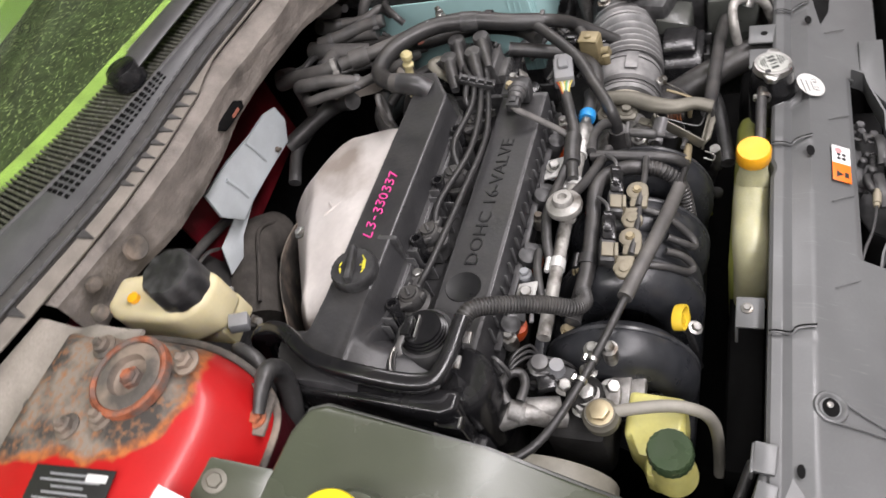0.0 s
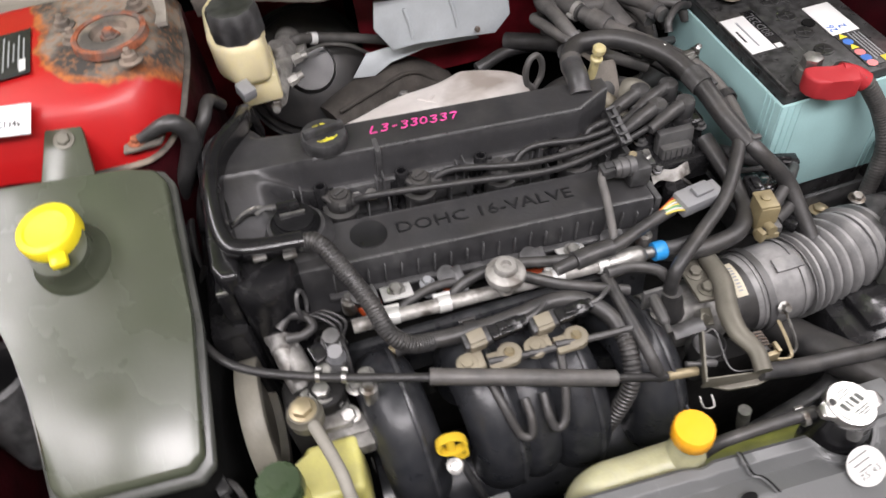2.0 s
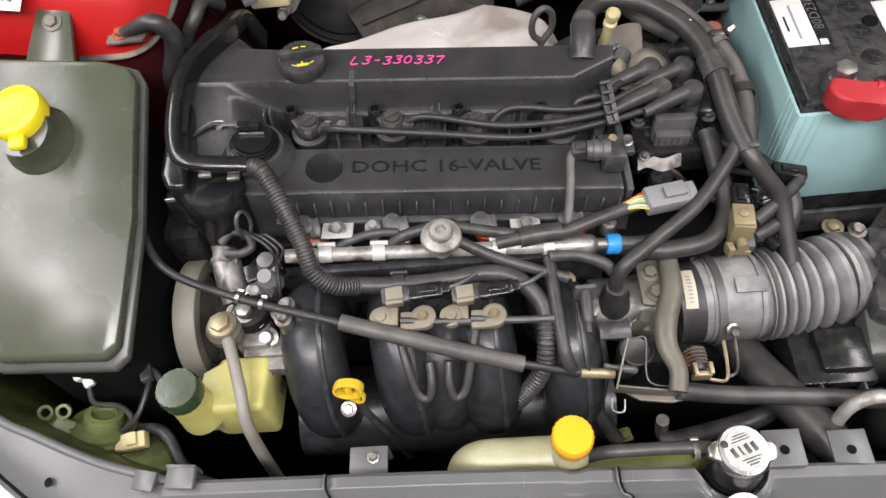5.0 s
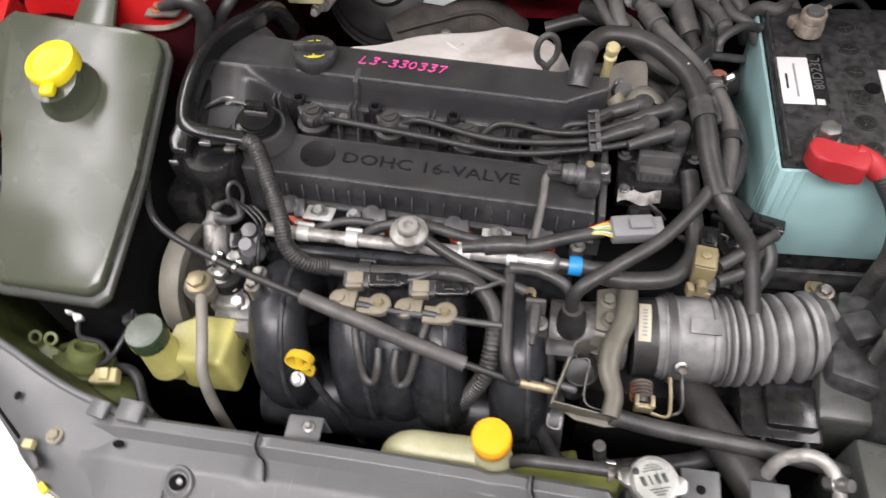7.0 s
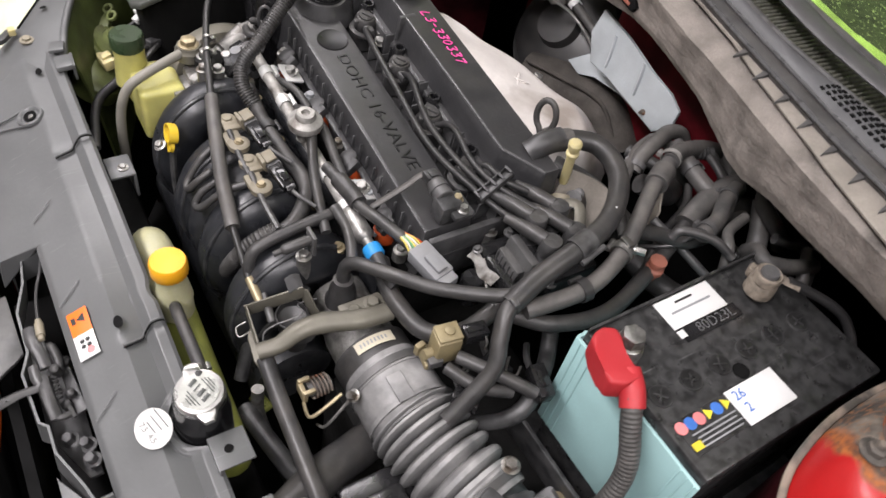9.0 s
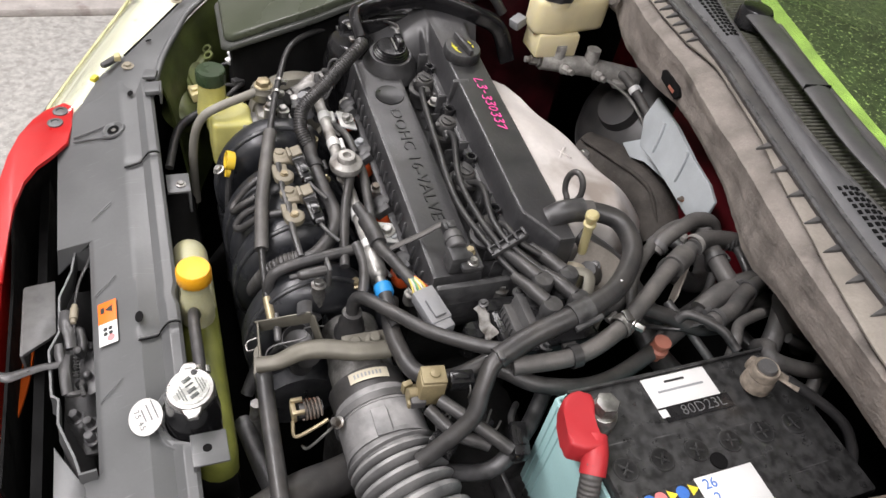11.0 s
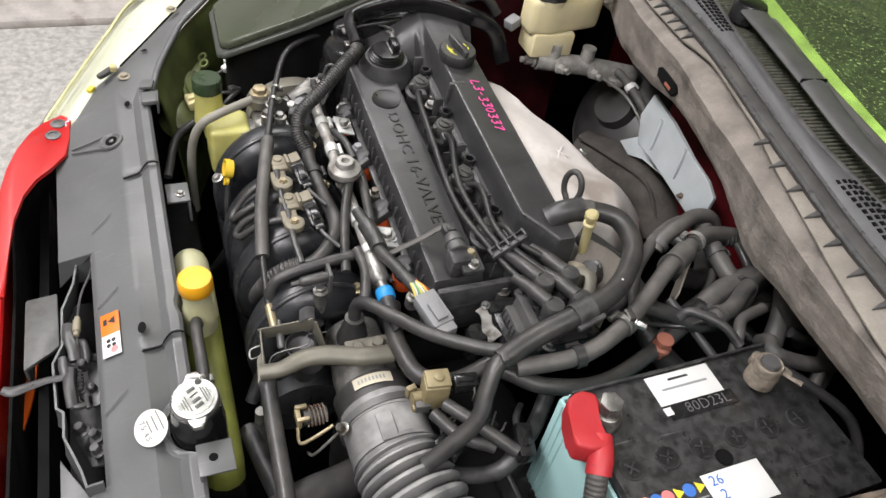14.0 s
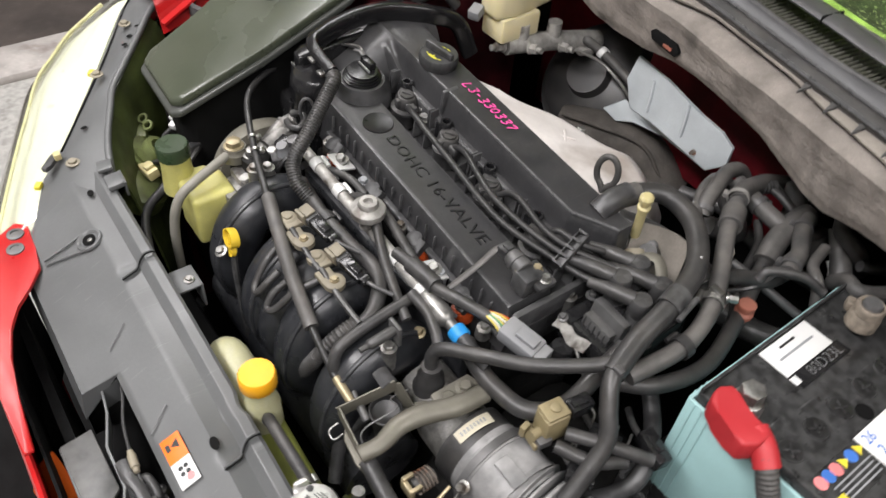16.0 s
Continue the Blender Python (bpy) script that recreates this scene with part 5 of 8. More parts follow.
boots = ((-0.131, 0.034), (-0.047, 0.038), (0.039, 0.033), (0.124, 0.031))
ends = ((0.255, 0.146, 0.796), (0.224, 0.149, 0.799), (0.252, 0.179, 0.796), (0.219, 0.181, 0.797))
mid = (((-0.09, 0.117, 0.815), (0.0, 0.108, 0.808), (0.09, 0.104, 0.797), (0.171, 0.120, 0.793), (0.205, 0.130, 0.793)),
       ((-0.01, 0.133, 0.806), (0.06, 0.116, 0.804), (0.12, 0.118, 0.800), (0.170, 0.128, 0.797), (0.186, 0.134, 0.798)),
       ((0.075, 0.138, 0.803), (0.13, 0.130, 0.803), (0.169, 0.136, 0.802), (0.205, 0.158, 0.797)),
       ((0.140, 0.138, 0.804), (0.168, 0.144, 0.806), (0.184, 0.160, 0.801)))
for (bx, by), e, md in zip(boots, ends, mid):
    ld = thing("spark_plug_lead", "black spark plug lead with rubber boot", "ignition lead", (bx, by + 0.1, 0.76), group="spark plug leads")
    top = ENG @ Vector((bx, by, 0.004))
    bt = part("plug_boot", eng(join(lathe([(0.0155, -0.03), (0.0155, -0.012), (0.0185, -0.010), (0.0185, -0.006), (0.0140, -0.004), (0.0135, 0.006), (0.0105, 0.010), (0.0085, 0.0105), (0.0080, 0.0125), (0.0001, 0.0130)], pose(bx, by, 0), seg=24), box((bx + 0.013, by - 0.003, 0.002), (0.020, 0.011, 0.010), 0.003), box((bx - 0.010, by + 0.002, 0.006), (0.012, 0.016, 0.006), 0.002, (0, 0, 30)), box((bx + 0.001, by - 0.012, 0.004), (0.008, 0.008, 0.010), 0.002, (0, 0, -15)), box((bx, by, 0.0135), (0.012, 0.003, 0.003), 0.001, (0, 0, 35)))), M_RUBBER, ld, "knobbly rubber boot")
    part("lead_wire", tube([top + Vector((0.010, -0.003, -0.004)), *md, Vector(e) + Vector((-0.03, -0.012, 0.0))], 0.0036, 10, 8), M_WIRE, ld, "thin black wire")
    ev = Vector(e)
    part("end_boot", join(tube([ev + Vector((-0.050, -0.020, -0.002)), ev + Vector((-0.026, -0.010, 0.001)), ev + Vector((-0.006, -0.002, 0.002))], 0.0075, 14, 6, radii=[0.0052, 0.0078, 0.0080]), lathe([(0.0095, -0.034), (0.0095, -0.014), (0.0112, -0.010), (0.0112, 0.005), (0.0098, 0.008), (0.0001, 0.0088)], Matrix.Translation(ev), seg=20)), M_RUBBER, ld, "angled coil boot")
cb = thing("lead_comb", "black plastic comb holding the ignition leads", "cable clip", (0.168, 0.142, 0.80))
CB = axes((0.1695, 0.131, 0.806), (-0.005, 0.036, 0.018), (1, 0.1, 0.0))
for y, w in ((-0.0048, 0.0014), (0.0040, 0.0048)):
    part("comb_bar", box((0, y, 0.0), (0.044, w, 0.0065), 0.0006), M_PLASTIC, cb).matrix_basis = CB
part("comb_plate", box((0, 0.001, 0.0026), (0.044, 0.0105, 0.0016), 0.0004), M_PLASTIC, cb).matrix_basis = CB
for k in range(5):
    part("comb_tooth", box((-0.0205 + 0.01025 * k, 0, -0.0015), (0.0028, 0.0105, 0.0085), 0.0006), M_PLASTIC, cb).matrix_basis = CB
cp = thing("coil_pack", "black ignition coil pack with four towers", "ignition coil", (0.242, 0.154, 0.74))
part("coil_body", box((0.240, 0.168, 0.752), (0.084, 0.060, 0.044), 0.006), M_GLOSSY, cp)
for e in ends:
    part("tower", lathe([(0.0118, -0.040), (0.0108, -0.012)], Matrix.Translation(e), seg=18), M_PLASTIC, cp)
for q in ((0.205, 0.140, 0.764), (0.276, 0.140, 0.764)):
    part("coil_bolt", hexbolt(q, (0, 0, 1), 0.005, 0.006), M_DULL, cp)
ig = thing("igniter_module", "upright grey-black igniter with a steel bracket", "module", (0.238, 0.124, 0.74))
part("module_body", join(box((0.238, 0.1285, 0.759), (0.042, 0.0105, 0.042), 0.0015, (-6, 3, 0)), box((0.236, 0.119, 0.752), (0.036, 0.012, 0.030), 0.002, (-6, 3, 0))), M_DULLPL, ig, "upright grey-black block")
for k in range(6):
    part("fin", box((0.2215 + 0.0066 * k, 0.1125, 0.752 - 0.0004 * k), (0.0014, 0.003, 0.028), 0.0005, (-6, 3, 0)), M_PLASTIC, ig)
part("module_base", join(box((0.236, 0.124, 0.738), (0.076, 0.040, 0.034), 0.004), box((0.208, 0.112, 0.752), (0.016, 0.020, 0.010), 0.002), lathe([(0.013, -0.03), (0.013, 0.0), (0.011, 0.004), (0.0001, 0.005)], pose(0.224, 0.088, 0.735), seg=20)), M_GLOSSY, ig, "glossy black base")
part("bent_bracket", sheet(lambda u, v: (0.200 + 0.044 * u, 0.102 - 0.009 * v + 0.002 * math.sin(u * 7), 0.753 + 0.002 * math.sin(u * 9) - 0.010 * v), 14, 5, 0.0014), M_PALEALU, ig, "crumpled dull steel bracket")
part("bracket_screw", hexbolt((0.206, 0.100, 0.757), (0, -0.3, 0.9), 0.0036, 0.004), M_DULL, ig)
for k in range(2):
    part("bare_strip", tube([(0.214 + 0.006 * k, 0.106 - 0.003 * k, 0.744), (0.226 + 0.006 * k, 0.100 - 0.003 * k, 0.740), (0.240 + 0.005 * k, 0.098 - 0.003 * k, 0.728), (0.250 + 0.004 * k, 0.100, 0.71)], 0.0019, 8, 5), M_STEEL, ig, "thin bright strip")
sn = thing("cam_sensor", "black cam sensor with grey lead on the cover", "sensor", (0.148, 0.095, 0.78))
SN = along((0.152, 0.078, 0.8005), (-1, 0.02, 0.08))
part("sensor_barrel", lathe([(0.0092, -0.012), (0.0104, -0.011), (0.0104, -0.004), (0.0094, -0.0035), (0.0094, -0.001), (0.0106, -0.0005), (0.0106, 0.005), (0.0096, 0.0055), (0.0096, 0.009), (0.0082, 0.011), (0.0001, 0.0112)], SN, seg=24), M_DULL, sn, "ribbed metal barrel")
part("sensor_body", join(box((0.168, 0.079, 0.790), (0.022, 0.026, 0.026), 0.004, (0, 5, 0)), box((0.172, 0.088, 0.793), (0.034, 0.024, 0.008), 0.003, (0, 5, 0))), M_PLASTIC, sn)
part("sensor_plug", join(box((0.134, 0.078, 0.802), (0.014, 0.015, 0.012), 0.002), box((0.136, 0.078, 0.809), (0.009, 0.008, 0.003), 0.0008)), M_PLASTIC, sn, "black plug")
part("sensor_lead", tube([(0.130, 0.078, 0.803), (0.1255, 0.070, 0.799), (0.1245, 0.054, 0.788), (0.121, 0.030, 0.772), (0.117, 0.010, 0.757)], 0.0042, 10, 6, flat=0.55), M_RUBBER_DUSTY, sn, "grey flat lead")
part("sensor_bolt", hexbolt((0.168, 0.090, 0.797), (0, 0, 1), 0.0046, 0.006, 1.35), M_ZINC, sn)
part("sensor_bolt", hexbolt((0.182, 0.089, 0.796), (0, 0, 1), 0.0044, 0.006, 1.35), M_STEEL, sn)
vb = thing("cover_bolts", "small bright flange bolts on the engine", "bolts", (-0.112, 0.147, 0.79))
part("bolt", hexbolt((-0.112, 0.147, 0.792), (0, 0, 1), 0.0055, 0.008), M_STEEL, vb)
part("bolt", join(lathe([(0.0075, -0.04), (0.0082, -0.004), (0.0075, 0.0)], pose(0.183, 0.131, 0.748), seg=16), hexbolt((0.183, 0.131, 0.748), (0, 0, 1), 0.006, 0.008)), M_STEEL, vb)

# ---- fuel rail ----
fr = thing("fuel_rail", "bright steel fuel rail with pressure damper", "fuel rail", (0, 0.003, 0.75))
part("rail_pipe", tube([(-0.150, -0.001, 0.776), (0.0, 0.002, 0.762), (0.140, 0.004, 0.750)], 0.0068, 18, 6), M_PALEALU, fr, "bright pipe")
for x in (-0.112, -0.062, 0.052, 0.100):
    part("rail_band", clamp((x, 0.000 + 0.012 * (x + 0.15), 0.7760 - 0.09 * (x + 0.15)), (1, 0.015, -0.09), 0.0070, 0.012), M_PLATED, fr, "plated rail band")
part("rail_end", lathe([(0.0062, -0.006), (0.0098, 0.0), (0.0104, 0.004), (0.0104, 0.030), (0.0098, 0.034), (0.0060, 0.038), (0.0058, 0.050)], along((0.108, 0.003, 0.7535), (1, 0.03, -0.10)), seg=22), M_STEEL, fr, "thick polished rail end")
part("damper", lathe([(0.009, -0.035), (0.009, -0.018), (0.0185, -0.016), (0.0195, -0.012), (0.0185, -0.008), (0.014, -0.005), (0.0115, -0.004), (0.0105, 0.0), (0.0095, 0.002), (0.005, 0.002), (0.0045, -0.003), (0.0001, -0.003)], pose(0, 0, 0.8, 0, 3, 0), seg=36), M_PALEALU, fr, "round pressure damper")
for x, y, z in ((-0.102, 0.026, 0.773), (0.080, 0.031, 0.750)):
    br = part("rail_bracket", join(box((x, y, z), (0.030, 0.022, 0.003), 0.001, (-18, 5, 0)), box((x, y - 0.016, z - 0.008), (0.024, 0.016, 0.003), 0.001, (-40, 5, 0))), M_PLATED, fr, "white plated bracket")
    part("bracket_bolt", hexbolt((x, y, z + 0.002), (0, -0.2, 1), 0.006, 0.007), M_STEEL, br)
part("blue_clip", lathe([(0.0094, 0), (0.0100, 0.002), (0.0100, 0.011), (0.0088, 0.013)], along((0.155, 0.0045, 0.7485), (1, 0, -0.08)), seg=20), M_BLUE, fr, "blue quick connector clip")
part("fuel_connector", tube([(0.168, 0.004, 0.749), (0.182, 0.004, 0.747), (0.205, 0.008, 0.742)], 0.0075, 14, 4), M_PLASTIC, fr, "black pipe connector")
for k, x in enumerate((-0.136, -0.050, 0.036, 0.122)):
    inj = thing("fuel_injector", "fuel injector with orange collar under the rail", "injector", (x, 0.025, 0.70), group="fuel injectors")
    part("injector_body", lathe([(0.0085, -0.03), (0.0105, 0.010), (0.0100, 0.026), (0.006, 0.028)], along((x, 0.044, 0.738 - 0.09 * x), (0, -0.35, 0.9)), seg=16), M_PLASTIC, inj)
    part("collar", lathe([(0.0120, -0.008), (0.0125, -0.002), (0.0120, 0.005), (0.0100, 0.010)], along((x + 0.006, 0.036, 0.740 - 0.09 * x), (0, -0.35, 0.9)), seg=20), M_ORSEAL, inj, "orange-red collar")
    part("plug", box((x + 0.010, 0.034, 0.756 - 0.09 * x), (0.012, 0.020, 0.012), 0.002, (30, 0, 10)), M_PLASTIC, inj)
    part("clip", box((x + 0.012, 0.018, 0.753 - 0.09 * x), (0.009, 0.004, 0.005), 0.0008, (30, 0, 10)), M_GREYCON, inj)
for x in (-0.118, -0.045, 0.045, 0.118):
    tb = thing("head_bolt", "small flanged bolt on the cylinder head", "bolt", (x, -0.012, 0.70), group="head bolts")
    part("bolt", join(lathe([(0.0065, -0.03), (0.0065, 0)], pose(x, -0.012, 0.724 - 0.08 * x), seg=12), hexbolt((x, -0.012, 0.724 - 0.08 * x), (0, -0.2, 1), 0.005, 0.006)), M_ZINC, tb)

# ---- intake manifold ----
im = thing("intake_manifold", "ribbed black plastic intake manifold with four runners", "intake manifold", (0, -0.09, 0.5))
for k, (x, dz) in enumerate(((-0.133, 0.0), (-0.049, -0.006), (0.030, -0.012), (0.110, -0.020))):
    pts = []
    for a in range(-20, 221, 15):
        q = radians(a)
        pts.append((x - 0.006 * math.cos(q), -0.058 + 0.050 * math.cos(q), 0.664 + dz + 0.062 * math.sin(q)))
    rn = part("runner", tube([(x, 0.03, 0.64 + dz), *pts], 0.030, 22, 3, flat=1.0), M_MANIFOLD, im, "curved runner tube")
    part("runner_seam", tube([(p[0] + 0.012, -0.058 + (p[1] + 0.058) * 1.54, 0.664 + dz + (p[2] - 0.664 - dz) * 1.44) for p in pts], 0.0030, 8, 3), M_MANIFOLD, rn, "weld seam")
part("plenum", tube([(-0.17, -0.085, 0.585), (0.0, -0.085, 0.575), (0.16, -0.08, 0.565)], 0.048, 20, 4), M_MANIFOLD, im, "plenum tube")
part("flange", box((-0.01, 0.02, 0.68), (0.34, 0.012, 0.07), 0.004), M_MANIFOLD, im)
for x, dz in ((-0.010, -0.012),):
    w = 0.026
    part("web", tube([(x, -0.058 + 0.050 * math.cos(radians(a)), 0.664 + dz + 0.062 * math.sin(radians(a))) for a in range(-10, 211, 20)], w, 18, 3), M_MANIFOLD, im, "molded web between runners")
for q in ((-0.150, -0.062, 0.765), (0.132, -0.058, 0.737), (-0.15, -0.045, 0.76)):
    part("manifold_bolt", join(lathe([(0.008, -0.03), (0.007, 0)], Matrix.Translation(q), seg=14), hexbolt(q, (0, 0, 1), 0.0055, 0.006)), M_STEEL, im)
for s in (-1, 1):
    part("u_pipe", tube([(-0.010 + s * 0.036, -0.072, 0.748), (-0.010 + s * 0.030, -0.100, 0.738), (-0.010 + s * 0.022, -0.122, 0.716), (-0.010 + s * 0.012, -0.126, 0.712), (-0.010 + s * 0.008, -0.116, 0.724), (-0.010 + s * 0.009, -0.100, 0.734)], 0.0042, 10, 6), M_RUBBER, im, "bent vacuum pipe")

sw = thing("vacuum_solenoid", "pair of beige solenoid valves with black plugs", "solenoid valve", (0.01, -0.058, 0.72))
for x in (-0.052, 0.012):
    z = 0.762 - 0.08 * x
    part("valve_body", join(lathe([(0.0105, -0.008), (0.0105, -0.003), (0.0085, -0.0015), (0.0055, -0.0015), (0.0050, 0.0005), (0.0025, 0.0010), (0.0001, 0.0)], pose(x - 0.008, -0.066, z), seg=20), box((x - 0.001, -0.064, z - 0.006), (0.018, 0.020, 0.006), 0.002), box((x + 0.006, -0.056, z + 0.003), (0.016, 0.004, 0.016), 0.001, (14, 0, 6)), box((x + 0.006, -0.049, z + 0.010), (0.016, 0.012, 0.003), 0.001, (14, 0, 6))), M_TANPL, sw, "beige valve body")
    part("coil", box((x + 0.008, -0.047, z + 0.001), (0.030, 0.016, 0.015), 0.003, (14, 0, 6)), M_PLASTIC, sw, "black coil body")
    part("valve_foot", join(lathe([(0.0115, -0.010), (0.0115, -0.004), (0.0095, -0.0025), (0.006, -0.0025)], pose(x + 0.031, -0.067, z), seg=20), box((x + 0.020, -0.070, z - 0.007), (0.020, 0.018, 0.006), 0.0015)), M_TANPL, sw, "beige mounting foot")
    part("foot_bolt", hexbolt((x + 0.031, -0.067, z - 0.003), (0, 0, 1), 0.0042, 0.003, 1.2), M_ZINC, sw)
    pg = part("valve_plug", join(box((x + 0.034, -0.046, z + 0.004), (0.032, 0.014, 0.011), 0.002, (10, 5, 8)), box((x + 0.036, -0.046, z + 0.0105), (0.018, 0.008, 0.003), 0.001, (10, 5, 8)), box((x + 0.052, -0.043, z + 0.003), (0.008, 0.010, 0.008), 0.001, (10, 5, 8))), M_GLOSSY, sw, "black plug")
    part("plug_lead", tube([(x + 0.055, -0.043, z + 0.003), (x + 0.066, -0.040, z + 0.004), (x + 0.080, -0.028, z - 0.002)], 0.0022, 8), M_DULL, pg, "taped lead")
    part("vac_pipe", tube([(x + 0.01, -0.070, z - 0.004), (x + 0.05, -0.072, z - 0.008), (x + 0.085, -0.070, z - 0.014)], 0.0035, 8), M_RUBBER, sw, "thin rubber pipe")

ds = thing("dipstick", "yellow oil dipstick handle", "dipstick", (-0.095, -0.12, 0.60))
DM = axes((-0.094, -0.120, 0.731), (0.99, -0.08, 0), (0.0, 0.32, 0.95))
part("handle", lathe([(0.0138, -0.0050), (0.0144, 0.0), (0.0138, 0.0050), (0.0118, 0.0050), (0.0114, 0.0), (0.0118, -0.0050), (0.0138, -0.0050)], DM @ Matrix.Diagonal((1.0, 0.66, 1, 1)), seg=36, capped=False), M_DIPYEL, ds, "ochre plastic loop handle")
part("finger_ring", join(lathe([(0.0072, -0.0022), (0.0072, 0.0022), (0.0048, 0.0022), (0.0048, -0.0022), (0.0072, -0.0022)], DM @ pose(0.007, -0.0125, -0.001), seg=18, capped=False), lathe([(0.0042, -0.014), (0.0042, 0.0)], DM @ pose(-0.001, -0.010, -0.001, 90, 0, 0), seg=12)), M_DIPYEL, ds)
part("tube", tube([(-0.094, -0.118, 0.722), (-0.085, -0.125, 0.68), (-0.06, -0.13, 0.55)], 0.004, 8), M_PLASTIC, ds, "dark dipstick tube")
part("tube_bolt", hexbolt((-0.096, -0.133, 0.715), (0, -0.5, 1), 0.005, 0.005), M_STEEL, ds)

# ---- hoses and looms over the engine ----
cond = thing("flat_conduit", "glossy black wiring conduit around the cover end", "conduit", (-0.25, 0.15, 0.8))
part("conduit", tube([(-0.200, 0.285, 0.790), (-0.203, 0.262, 0.838), (-0.206, 0.225, 0.858), (-0.232, 0.178, 0.864), (-0.241, 0.129, 0.862), (-0.239, 0.078, 0.850), (-0.222, 0.062, 0.846), (-0.171, 0.058, 0.841)], 0.0078, 16, 8, flat=1.5, square=0.5), M_GLOSSY, cond, "smooth glossy channel")
part("end_wall", prism([(-0.258, 0.214), (-0.259, 0.060), (-0.252, 0.046), (-0.234, 0.046), (-0.234, 0.214)], 0.62, 0.85, 0.005, 3, top=lambda x, y: float(np.interp(y, (0.046, 0.078, 0.130, 0.178, 0.214), (0.834, 0.842, 0.853, 0.856, 0.852)))), M_GLOSSY, cond, "glossy black end wall")
for q in ((-0.2595, 0.105, 0.775), (-0.2595, 0.172, 0.795)):
    part("wall_bolt", hexbolt(q, (-1, 0, 0.1), 0.0050, 0.006), M_DULL, cond)
part("wall_boss", lathe([(0.0085, -0.05), (0.0085, 0.0), (0.0070, 0.0015), (0.0042, 0.0015), (0.0040, -0.004), (0.0001, -0.004)], pose(-0.262, 0.205, 0.852, 8, -10, 0), seg=20), M_GLOSSY, cond, "round hollow boss")
part("end_clip", prism([(-0.262, 0.046), (-0.243, 0.046), (-0.243, 0.072), (-0.262, 0.072)], 0.74, 0.812, 0.002), M_GLOSSY, cond, "square clip socket")
for y in (0.048, 0.070):
    part("clip_edge", box((-0.2525, y, 0.813), (0.017, 0.002, 0.004), 0.0006), M_STEEL, cond, "worn bright edge")
for q in ((-0.212, 0.052, 0.842), (-0.186, 0.049, 0.838)):
    part("latch", box(q, (0.012, 0.006, 0.004), 0.0008), M_STEEL, cond)
loom = thing("engine_loom", "corrugated wiring loom along the fuel rail", "wiring loom", (-0.1, 0.0, 0.75))
part("corrugated_sleeve", tube([(-0.174, 0.058, 0.841), (-0.160, 0.052, 0.842), (-0.148, 0.034, 0.832), (-0.129, -0.002, 0.805), (-0.120, -0.025, 0.785), (-0.104, -0.032, 0.768), (-0.085, -0.026, 0.753)], 0.0088, 14, 8, corr=0.0008, pitch=0.0032), M_RUBBER, loom, "split corrugated sleeve")
part("taped_trunk", tube([(-0.118, -0.020, 0.751), (-0.057, -0.026, 0.751), (-0.003, -0.024, 0.750), (0.040, -0.021, 0.753), (0.067, -0.028, 0.750), (0.088, -0.050, 0.740), (0.093, -0.075, 0.732)], 0.0085, 14, 8), M_RUBBER, loom, "taped trunk")
part("corrugated_sleeve", tube([(0.090, -0.068, 0.740), (0.089, -0.088, 0.732), (0.084, -0.106, 0.712), (0.064, -0.115, 0.670), (0.040, -0.115, 0.630), (0.012, -0.112, 0.592)], 0.0088, 14, 8, corr=0.0010, pitch=0.0042), M_RUBBER, loom, "dusty corrugated sleeve")
part("tie", clamp((-0.045, -0.025, 0.7505), (1, 0, 0), 0.009, 0.012), M_WIRE, loom)
part("branch", tube([(-0.056, 0.010, 0.760), (-0.035, 0.016, 0.772), (0.0, 0.020, 0.776), (0.05, 0.016, 0.766), (0.085, 0.012, 0.762)], 0.0055, 10), M_RUBBER, loom, "injector branch")
part("branch", tube([(-0.122, 0.006, 0.752), (-0.10, 0.012, 0.768), (-0.07, 0.020, 0.772), (-0.045, 0.024, 0.766)], 0.0045, 10), M_RUBBER, loom, "injector branch")
part("branch", tube([(0.050, 0.002, 0.768), (0.085, 0.008, 0.768), (0.115, 0.010, 0.768), (0.150, 0.020, 0.772), (0.186, 0.032, 0.772)], 0.0065, 10), M_RUBBER, loom, "branch to the grey connector")
part("tape_wrap", tube([(0.072, 0.006, 0.768), (0.092, 0.009, 0.768), (0.112, 0.010, 0.768)], 0.0095, 12), M_RUBBER, loom, "thick tape wrap")
gc = thing("grey_connector", "grey multi-pin connector with coloured wires", "connector", (0.214, 0.036, 0.765))
gm = axes((0.213, 0.037, 0.772), (0.96, 0.22, -0.1), (-0.2, 0.95, 0.1))
part("shell", join(box((0, 0, 0), (0.042, 0.024, 0.018), 0.003), box((0.006, 0.0, 0.011), (0.022, 0.012, 0.005), 0.0015), box((0.024, 0, 0), (0.012, 0.020, 0.014), 0.002)), M_GREYCON, gc, "grey housing").matrix_basis = gm
for k in range(7):
    part("wire", tube([(-0.020, -0.009 + 0.003 * k, 0.002), (-0.030, -0.006 + 0.002 * k, 0.003 + 0.001 * (k % 3)), (-0.042, -0.003 + 0.001 * k, 0.0)], 0.0012, 6), (M_WIREY, M_WIREW, M_WIREG, M_WIREY, M_WIREW, M_WIREY, M_ORSEAL)[k], gc).matrix_basis = gm

tc = thing("throttle_cable", "black throttle cable with grey sleeve", "cable", (0.0, -0.08, 0.75))
part("cable", tube([(-0.262, 0.22, 0.70), (-0.275, 0.16, 0.745), (-0.294, 0.085, 0.782), (-0.292, 0.040, 0.792), (-0.262, -0.012, 0.788), (-0.196, -0.042, 0.778), (-0.10, -0.070, 0.768), (-0.006, -0.094, 0.752), (0.060, -0.106, 0.735), (0.118, -0.110, 0.712), (0.150, -0.109, 0.702)], 0.0040, 10, 8), M_WIRE, tc)
